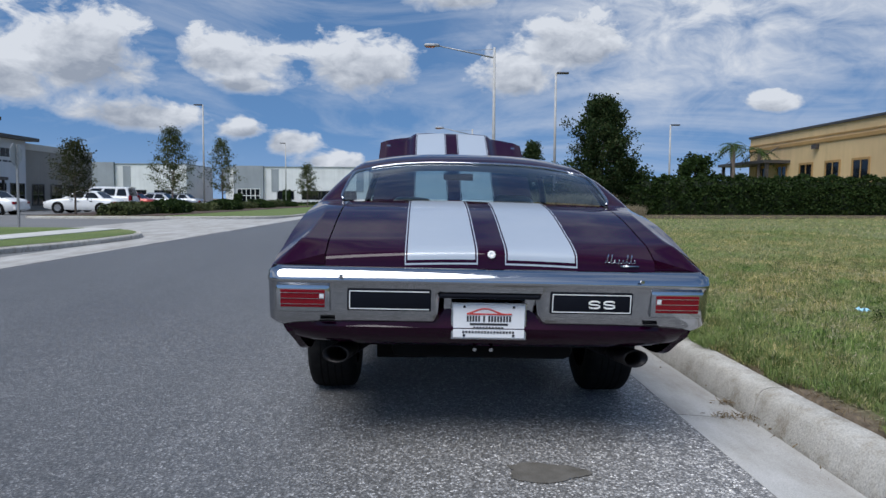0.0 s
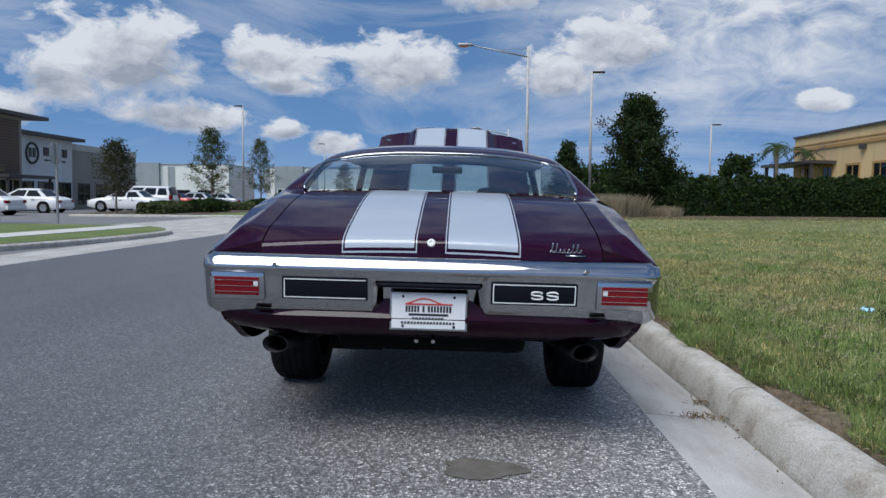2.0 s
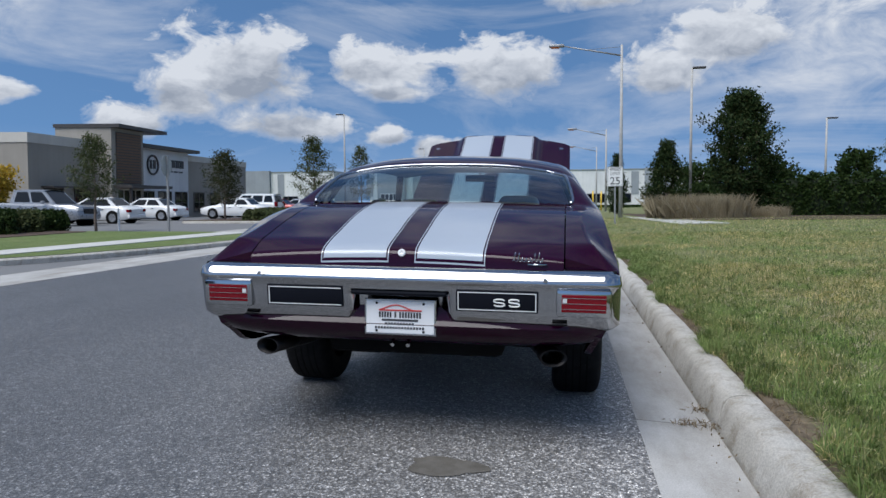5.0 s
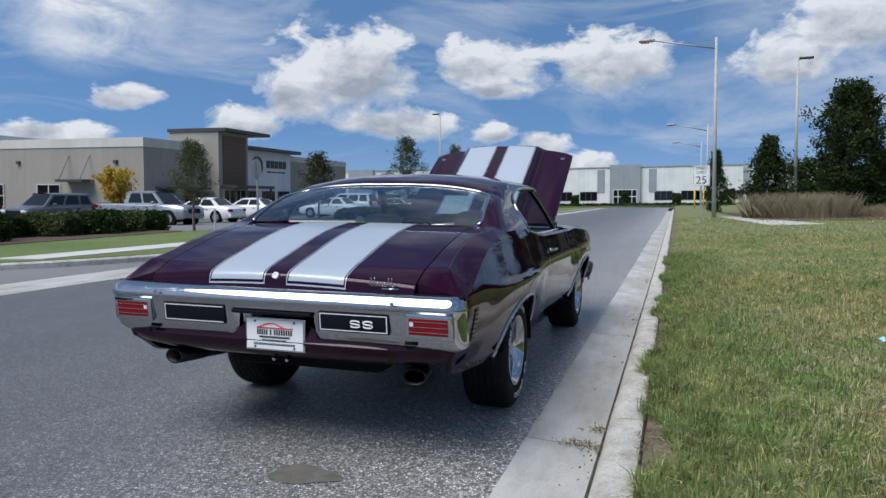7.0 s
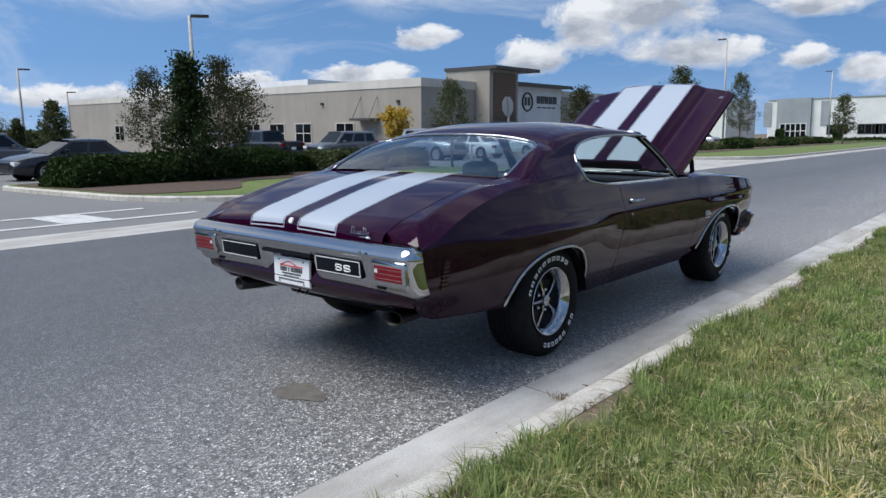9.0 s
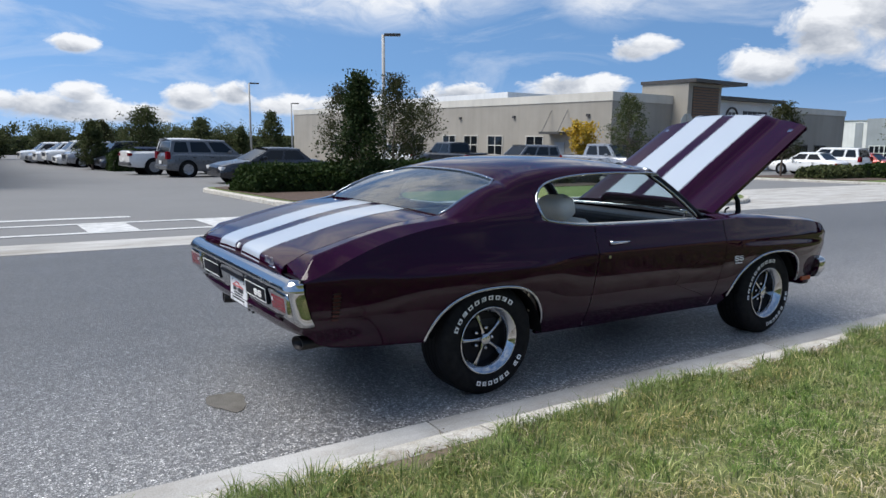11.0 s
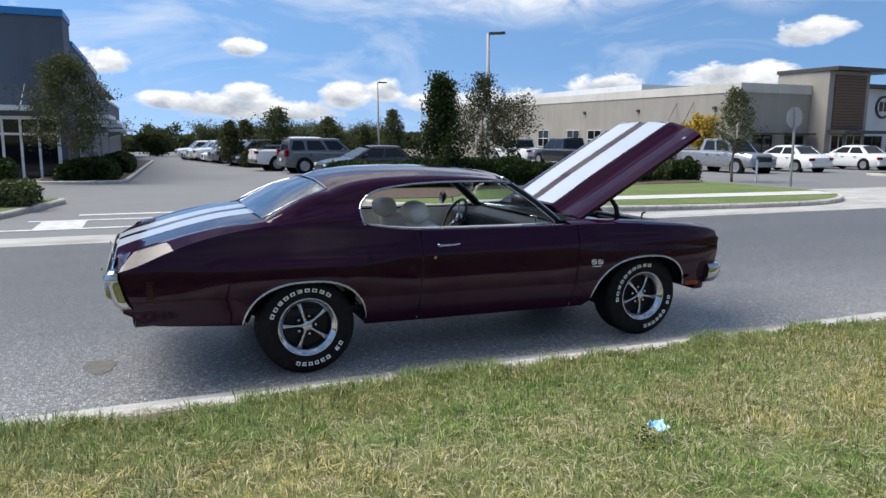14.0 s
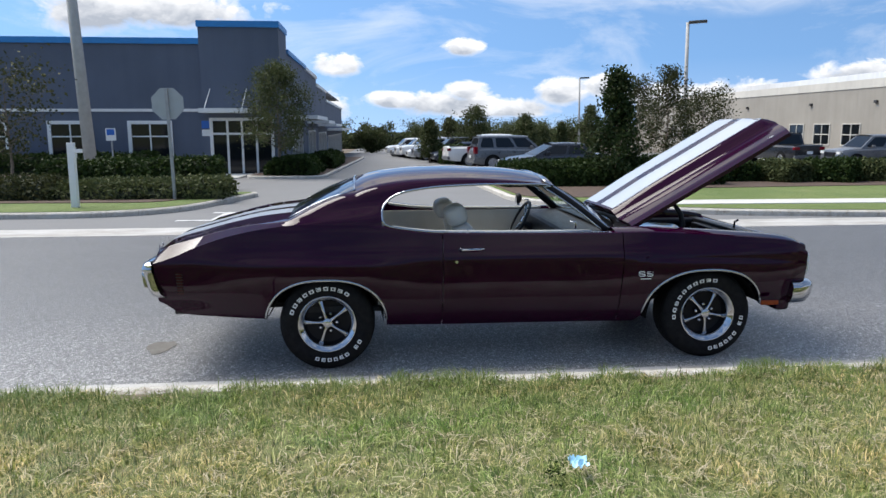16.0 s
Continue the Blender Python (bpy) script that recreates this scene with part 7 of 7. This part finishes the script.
        for y in (yb - 0.55, yb + 0.3):
            part("door_handle", boxes((min(s * (Wd / 2 - 0.02), s * (Wd / 2 + 0.015)), max(s * (Wd / 2 - 0.02), s * (Wd / 2 + 0.015)), y, y + 0.16, belt - 0.2, belt - 0.165)), CAR_BLACK, top)
    part("rear_bumper", boxes((-Wd * 0.45, Wd * 0.45, -0.05, 0.1, clear + 0.12, clear + 0.3), bevel=0.03), CAR_GREY if kind != "sedan" else paint, top)
    part("grille", boxes((-Wd * 0.25, Wd * 0.25, L - 0.02, L + 0.01, tops[-2] - 0.34, tops[-2] - 0.08), bevel=0.01), CAR_BLACK, top)
    part("number_plate", boxes((-0.17, 0.17, -0.06, -0.045, clear + 0.36, clear + 0.52)), PLATE, top)
    if kind == "pickup":
        part("cargo_bed", boxes((-Wd / 2 + 0.14, Wd / 2 - 0.14, 0.1, cab[0] - 0.12, 1.21, 1.235)), UNDER, top)
    return top


def park(kind, paint, label, x, y, turn):
    return vehicle(kind, paint, label, pose(x, y, level(x), 0, UP_LEAN, turn))


park("suv", CAR_GREY, "dark grey SUV parked nose-in beside the hedge", -32.2, 6.6, 6)
park("sedan", CAR_BLACK, "black sloping-roofed coupe parked behind the hedge", -25.2, 11.7, 184)
park("pickup", CAR_WHITE, "white pickup parked nose-in", -36.0, 5.6, 6)
ROW = (("sedan", CAR_BLUE, "dark blue hatchback in the parked row"), ("suv", CAR_BLACK, "black SUV in the parked row"), ("suv", CAR_SILVER, "silver SUV in the parked row"), ("sedan", CAR_WHITE, "white sedan in the parked row"), ("pickup", CAR_WHITE, "white pickup farther along the row"), ("suv", CAR_WHITE, "white SUV far down the row"), ("sedan", CAR_SILVER, "silver sedan far down the row"), ("suv", CAR_WHITE, "white van-like SUV at the row's end"))
for i, (kind, paint, label) in enumerate(ROW):
    x = -44.6 - 3.1 * i - (1.6 if i > 1 else 0)
    park(kind, paint, label, x, 7.0 + (x + 31.3) * 0.12 + (4.8 if kind != "pickup" else 5.8), 186)
park("pickup", CAR_SILVER, "silver pickup backed in before the office", -28.8, 30.0, -90)
park("sedan", CAR_WHITE, "white sedan parked nose-in before the office entrance", -23.2, 34.4, 90)
park("sedan", CAR_WHITE, "white sedan parked beyond the office entrance", -24.2, 41.0, 90)
park("sedan", CAR_WHITE, "white sedan near the second drive", -20.4, 46.0, 90)
park("sedan", CAR_RED, "red sedan in the far lot", -21.0, 54.0, 90)
park("sedan", CAR_SILVER, "silver sedan in the far lot", -21.0, 60.0, 90)
park("suv", CAR_WHITE, "white SUV in the far lot", -21.0, 50.0, 90)
park("sedan", CAR_SILVER, "silver sedan behind the far shrubs", -21.0, 66.0, 90)
park("pickup", CAR_WHITE, "white pickup by the office side wall", -40.5, 26.5, 90)
park("pickup", CAR_BLACK, "black pickup by the office side wall", -33.0, 26.0, 90)
park("suv", CAR_GREY, "grey SUV by the office side wall", -31.5, 31.0, 180)

# ---- trees and shrubs ----
tree("magnolia_tree", "dark glossy egg-shaped magnolia tree behind the hedge", plumb(10.7, 40.6), 7.3, 1.65, 0.078, LEAF_DARK, 32000, "egg", 0.04, 0.12, 11, 0.2)
tree("magnolia_tree", "smaller dark conical magnolia beside the path", plumb(7.2, 45.6), 4.9, 1.5, 0.085, LEAF_DARK, 9000, "cone", 0.05, 0.08, 12, 0.2)
tree("magnolia_tree", "dark narrow magnolia rising from the hedge bed", plumb(-16.3, 9.1), 3.9, 0.95, 0.052, LEAF_DARK, 9500, "cone", 0.08, 0.06, 13, 0.22)
tree("cypress_tree", "dark dense cypress beside the road", plumb(4.35, 49.0), 4.4, 0.8, 0.055, LEAF_DARK, 9000, "cone", 0.02, 0.08, 14, 0.24)
tree("oak_tree", "young thin-leaved oak behind the dark magnolia", plumb(-18.8, 11.75), 4.25, 1.3, 0.038, LEAF_OLIVE, 7000, "young", 0.22, 0.06, 21, 0.13)
tree("oak_tree", "young oak with drooping olive crown", plumb(-22.0, 14.5), 3.45, 1.35, 0.042, LEAF_OLIVE, 5500, "oak", 0.3, 0.05, 22, 0.17)
tree("oak_tree", "young oak standing behind the black car", plumb(-27.5, 13.9), 4.6, 1.5, 0.045, LEAF_OLIVE, 6000, "young", 0.2, 0.06, 31, 0.13)
tree("oak_tree", "young oak near the second drive", plumb(-17.3, 22.4), 3.95, 1.09, 0.040, LEAF_OAK, 4924, "young", 0.3, 0.06, 23, 0.13)
tree("oak_tree", "young olive-green oak beyond the second drive", plumb(-19.0, 36.7), 4.35, 1.42, 0.050, LEAF_OLIVE, 5745, "young", 0.24, 0.07, 24, 0.13)
tree("oak_tree", "slender oak among the far shrubs", plumb(-19.0, 52.0), 6.7, 1.80, 0.062, LEAF_OAK, 6292, "young", 0.2, 0.08, 25, 0.13)
tree("oak_tree", "thin-crowned oak beside the far lamp", plumb(-19.0, 65.5), 7.0, 1.71, 0.062, LEAF_OAK, 4924, "young", 0.2, 0.08, 26, 0.13)
tree("oak_tree", "small oak farther along the verge", plumb(-12.5, 75.0), 5.0, 1.42, 0.068, LEAF_OAK, 3556, "young", 0.2, 0.08, 27, 0.13)
tree("maple_tree", "small tree with yellow autumn leaves", plumb(-30.5, 32.6), 3.2, 1.15, 0.09, LEAF_YELLOW, 3000, "oak", 0.3, 0.05, 28, 0.17)
tree("oak_tree", "oak standing before the slate building corner", plumb(-25.8, -2.55), 5.0, 2.0, 0.045, LEAF_OAK, 13000, "young", 0.22, 0.08, 29, 0.13)
tree("oak_tree", "sparse half-bare tree before the slate wall", plumb(-16.6, -9.2), 3.7, 1.9, 0.06, LEAF_OLIVE, 1500, "oak", 0.3, 0.06, 30, 0.17)
for i, (x, y, h, w, mt) in enumerate(((-45.5, 5.4, 3.1, 1.1, LEAF_OAK), (-47.0, 8.85, 4.1, 1.75, LEAF_OAK), (-48.0, 12.8, 3.6, 1.3, LEAF_OAK), (-46.0, 17.2, 4.2, 1.2, LEAF_OAK), (-46.0, 15.0, 3.0, 0.7, LEAF_OAK), (-62.0, 8.5, 3.6, 1.4, LEAF_OLIVE), (-70.0, 9.5, 3.8, 1.6, LEAF_OAK), (-58.0, 11.0, 3.0, 1.5, LEAF_OAK))):
    tree("lot_tree", "young tree between the parked cars", plumb(x, y), h, w, 0.075, mt, 5200, "young", 0.12, 0.07, 60 + i, 0.15)
shrub("shrub", "round dark shrub at the end of the parked row", plumb(-42.6, 6.9), 2.0, 2.0, 1.25, LEAF_HEDGE, 2600, 0.09, 66)
for i, (x, y, h, w) in enumerate(((-88, 1.2, 2.7, 2.8), (-112, -6, 3.3, 4), (-120, 10, 3.4, 4), (-116, 18, 3.2, 4), (-124, 27, 3.6, 5), (-126, 38, 3.6, 5), (-122, -16, 3.8, 5), (-95, 24, 3.2, 3))):
    tree("far_tree", "broad green tree beyond the car park", plumb(x, y), h, w, 0.13, LEAF_OAK, 9000, "oak", 0.05, 0.2, 80 + i, 0.17)
for i, (x, y, h, w) in enumerate(((24.6, 62.0, 4.7, 2.0), (17.0, 58.0, 3.6, 2.5), (14.0, 70.0, 4.0, 3.0))):
    tree("far_tree", "broad green tree behind the hedge", plumb(x, y), h, w, 0.16, LEAF_HEDGE, 3600, "oak", 0.1, 0.12, 90 + i, 0.17)


shrub("far_woods", "long dark green line of woods beyond the car park", pose(-138, 20, level(-138), 0, UP_LEAN, 90), 170, 7, 3.2, LEAF_OAK, 26000, 0.3, 95, "woods")


def palm(x, y, h, seed, label):
    top = thing("palm_tree", label, "palm", plumb(x, y), "palms")
    rg = np.random.default_rng(seed)
    part("trunk", rod([(0, 0, -0.2), (0.1, 0, h * 0.5), (0.05, 0, h)], [0.2, 0.15, 0.14], 10), BARK, top, smooth=True)
    bm = bmesh.new()
    for i in range(17):
        a, up = i * 2.4, rg.uniform(-0.3, 0.9)
        ln = rg.uniform(1.5, 2.1)
        prev = None
        for k in range(11):
            t = k / 10
            c = Vector((math.cos(a) * ln * t * math.cos(up * 0.6), math.sin(a) * ln * t * math.cos(up * 0.6), h + ln * (math.sin(up) * t - 0.75 * t * t)))
            sd = Vector((-math.sin(a), math.cos(a), -0.35))
            w = 0.38 * math.sin(math.pi * min(0.97, t * 0.9 + 0.06))
            if prev:
                for s in (1, -1):
                    q = c + Vector((sd.x * s * w, sd.y * s * w, sd.z * w))
                    bm.faces.new([bm.verts.new(v) for v in (prev, prev.lerp(c, 0.6), q)])
            prev = c
    part("fronds", bm, PALM_LEAF, top, recalc=False)


palm(27.4, 60.5, 5.6, 1, "small palm before the beige building")
palm(29.0, 64.5, 6.1, 2, "palm beside the beige building")
palm(28.3, 57.5, 5.1, 3, "low palm near the dark canopy")

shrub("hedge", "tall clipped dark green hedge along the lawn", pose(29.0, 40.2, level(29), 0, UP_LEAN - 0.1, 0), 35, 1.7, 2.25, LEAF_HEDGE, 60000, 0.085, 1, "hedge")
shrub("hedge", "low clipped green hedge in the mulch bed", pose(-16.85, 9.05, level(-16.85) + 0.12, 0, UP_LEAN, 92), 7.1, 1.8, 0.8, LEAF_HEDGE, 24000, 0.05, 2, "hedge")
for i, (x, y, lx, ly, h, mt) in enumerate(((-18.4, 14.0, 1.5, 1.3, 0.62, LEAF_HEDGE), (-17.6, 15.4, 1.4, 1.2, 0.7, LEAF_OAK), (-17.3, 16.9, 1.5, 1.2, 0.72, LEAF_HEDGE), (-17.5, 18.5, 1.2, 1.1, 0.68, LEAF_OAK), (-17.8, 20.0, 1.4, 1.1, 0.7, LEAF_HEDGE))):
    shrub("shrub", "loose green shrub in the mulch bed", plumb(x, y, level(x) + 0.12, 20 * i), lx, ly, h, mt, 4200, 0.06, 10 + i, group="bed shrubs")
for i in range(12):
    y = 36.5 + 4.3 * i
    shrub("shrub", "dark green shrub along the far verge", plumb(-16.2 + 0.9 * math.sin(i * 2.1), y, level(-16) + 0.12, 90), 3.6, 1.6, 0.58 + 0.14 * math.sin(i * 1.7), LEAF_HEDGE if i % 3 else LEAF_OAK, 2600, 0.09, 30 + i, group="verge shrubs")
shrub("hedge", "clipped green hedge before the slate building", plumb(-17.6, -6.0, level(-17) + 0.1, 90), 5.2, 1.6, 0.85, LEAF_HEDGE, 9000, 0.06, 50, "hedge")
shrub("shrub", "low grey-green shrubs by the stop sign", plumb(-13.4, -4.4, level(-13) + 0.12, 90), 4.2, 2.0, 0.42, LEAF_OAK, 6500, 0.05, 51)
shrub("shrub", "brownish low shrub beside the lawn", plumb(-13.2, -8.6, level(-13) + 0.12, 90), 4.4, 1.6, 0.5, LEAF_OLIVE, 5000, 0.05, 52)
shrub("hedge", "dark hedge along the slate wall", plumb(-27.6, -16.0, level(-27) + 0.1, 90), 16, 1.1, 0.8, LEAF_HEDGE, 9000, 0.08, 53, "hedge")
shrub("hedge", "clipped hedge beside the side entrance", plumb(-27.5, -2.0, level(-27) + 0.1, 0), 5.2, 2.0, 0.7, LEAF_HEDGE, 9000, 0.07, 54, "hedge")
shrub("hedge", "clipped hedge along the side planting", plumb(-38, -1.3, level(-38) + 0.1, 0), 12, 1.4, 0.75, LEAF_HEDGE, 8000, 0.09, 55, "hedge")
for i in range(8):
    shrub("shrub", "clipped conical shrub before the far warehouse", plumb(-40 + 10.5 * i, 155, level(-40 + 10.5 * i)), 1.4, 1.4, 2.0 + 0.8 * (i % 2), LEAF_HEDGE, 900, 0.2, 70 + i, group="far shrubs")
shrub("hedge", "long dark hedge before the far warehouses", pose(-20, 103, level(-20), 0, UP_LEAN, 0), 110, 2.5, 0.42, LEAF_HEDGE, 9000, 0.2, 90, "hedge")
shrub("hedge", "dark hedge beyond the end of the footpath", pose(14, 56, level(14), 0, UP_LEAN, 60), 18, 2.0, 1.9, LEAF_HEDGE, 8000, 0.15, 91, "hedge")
parted_grass("ornamental_grass", "dry straw-coloured ornamental grass bed", plumb(7.4, 35.2), 2.5, 1.9, 1.15, 9000, 5)
parted_grass("ornamental_grass", "dry ornamental grass beside the dark magnolia", plumb(11.2, 36.6), 1.0, 0.8, 0.6, 1200, 6)

# a scrap of pale blue wrapper in the verge, with a weed beside it
scrap = thing("litter", "crumpled pale blue plastic wrapper in the grass", "litter", pose(3.1, 2.38, level(3.1) + 0.05))
bm = bmesh.new()
rows = []
for i in range(7):
    rows.append([((i - 3) * 0.014 + 0.008 * noise.noise((i, j, 1.0)), (j - 3) * 0.012 + 0.01 * noise.noise((i, j, 4.0)), 0.035 + 0.035 * noise.noise((i * 0.8, j * 0.8, 9.0))) for j in range(7)])
sheet(bm, rows)
part("wrapper", bm, LITTER, scrap)
weed = thing("weed", "small feathery green weed in the grass", "weed", pose(3.16, 2.27, level(3.16)))
leaf_mesh("leaves", rng.normal(size=(110, 3)) * (0.025, 0.025, 0.03) + (0, 0, 0.06), 0.01, LEAF_HEDGE, weed, 0.3)

# ---- verge grass: single blades where the camera passes, thinning out ----
def turf(name, label, n, x0, x1, y0, y1, h, wide, seed, edge=False, material=GRASS, flat=0.0):
    rg = np.random.default_rng(seed)
    x = x0 + (x1 - x0) * (rg.uniform(0, 1, n) ** (1.6 if edge else 1.0))
    y = rg.uniform(y0, y1, n)
    grow = 0.35 * (np.sin(1.9 * x + 0.7 * y + seed) + np.sin(0.8 * x - 2.3 * y) + np.sin(5.1 * x + 4.3 * y) + np.sin(6.7 * y - 3.9 * x))
    keep = rg.uniform(0, 1, n) < 0.86 + 0.2 * grow
    keep &= x > 1.66 + 0.07 * np.sin(2.3 * y + 1.0) + 0.05 * np.sin(5.9 * y) + 0.03 * np.sin(13.7 * y)
    u = rg.uniform(0, 1, n)
    keep &= (u < (y - y0) / 1.8) & (u < (y1 - y) / 1.8) & (u < (x1 - x) / 1.2)
    x, y, grow = x[keep], y[keep], grow[keep]
    n = len(x)
    z = 0.15 + 0.06 * np.clip(x - 1.65, 0, 1.9) + 0.019 * np.clip(x - 3.55, 0, None) - 0.006
    wx, wy = x + 0.09 * np.sin(6.3 * y + seed), y + 0.09 * np.sin(7.1 * x)
    tuft = np.sin(21 * wx + 8 * wy) * np.sin(17 * wy - 9 * wx + seed) + 0.5 * np.sin(41 * wx - 13 * wy) * np.sin(37 * wy + 11 * wx)
    a = 2.6 * np.sin(5.3 * wx + 3.1 * wy) + 2.2 * np.sin(9.7 * wy - 6.1 * wx + seed) + rg.normal(0, 0.95, n)
    ln = h * rg.uniform(0.4, 1.3, n) * (1 + 0.2 * grow) * (1 + 0.42 * np.clip(tuft, -1, 1.2))
    lean = np.abs(rg.normal(0.75, 0.5, n)) + flat
    dx, dy = np.cos(a), np.sin(a)
    base = np.stack([x, y, z], 1)
    side = np.stack([-dy, dx, np.zeros(n)], 1) * (wide * rg.uniform(0.6, 1.3, n))[:, None]
    mid = base + np.stack([dx * lean * ln * 0.3, dy * lean * ln * 0.3, ln * 0.5], 1)
    tip = base + np.stack([dx * lean * ln, dy * lean * ln, ln * np.clip(1.05 - 0.4 * lean, 0.2, 1)], 1)
    v = np.stack([base, mid + side, tip, mid - side], 1).reshape(-1, 3)
    me = bpy.data.meshes.new(name)
    me.vertices.add(4 * n)
    me.vertices.foreach_set("co", v.ravel())
    me.loops.add(4 * n)
    me.loops.foreach_set("vertex_index", np.arange(4 * n, dtype=np.int32))
    me.polygons.add(n)
    me.polygons.foreach_set("loop_start", np.arange(0, 4 * n, 4, dtype=np.int32))
    me.materials.append(material)
    me.update()
    tagged(new(name, me), label, "grass", kind="stuff")


turf("grass_near", "short mown grass, green with dry straw blades", 640000, 1.6, 7.6, -4.6, 8.6, 0.055, 0.0022, 41)
turf("grass_kerb", "longer grass hanging over the kerb", 110000, 1.58, 2.7, -4.6, 12.0, 0.08, 0.0022, 42, True, GRASS_LUSH)
turf("grass_mid", "mown grass farther along the verge", 150000, 1.62, 11.0, 6.8, 18.5, 0.055, 0.003, 43)
turf("grass_far", "mown grass towards the hedge", 90000, 1.65, 27.0, 14.0, 38.0, 0.06, 0.008, 44)
turf("dry_thatch", "scattered dry straw blades lying in the mown grass", 80000, 1.75, 7.6, -4.6, 8.6, 0.05, 0.0022, 45, False, THATCH, 1.1)

# dry leaves swept against the kerb
rg = np.random.default_rng(46)
heap_y = rg.uniform(-3.0, 9.0, 7)
ly = np.concatenate([rg.normal(h, 0.2, 16) for h in heap_y] + [rg.uniform(-4, 12, 50)])
lx = 1.43 - np.abs(rg.normal(0, 0.06, len(ly)))
leaves = leaf_mesh("leaf_litter", np.stack([lx, ly, np.full(len(ly), 0.012) + rg.uniform(0, 0.012, len(ly))], 1), 0.009, DRY_LEAF, None, 0.5)
tagged(leaves, "small dry brown leaves in the gutter along the kerb", "leaves", kind="stuff")
dx = 1.63 + np.abs(rg.normal(0, 0.07, 2600))
dy = rg.uniform(-4.6, 12, 2600)
bits = leaf_mesh("dry_debris", np.stack([dx, dy, 0.158 + 0.06 * (dx - 1.65).clip(0) + rg.uniform(0, 0.012, 2600)], 1), 0.02, DRY_LEAF, None, 0.1)
tagged(bits, "brown dead grass and twigs on the bare strip behind the kerb", "debris", kind="stuff")
clump = np.concatenate([rg.normal((x, y, 0.0), (0.035, 0.03, 0.004), (60, 3)) for x, y in ((1.3, 0.64), (1.42, 0.62), (1.42, 0.9))])
clump[:, 2] = np.abs(clump[:, 2]) + 0.004
bits = leaf_mesh("gutter_debris", clump, 0.022, DRY_LEAF, None, 0.1)
tagged(bits, "small clumps of dead grass lying in the gutter", "debris", kind="stuff")
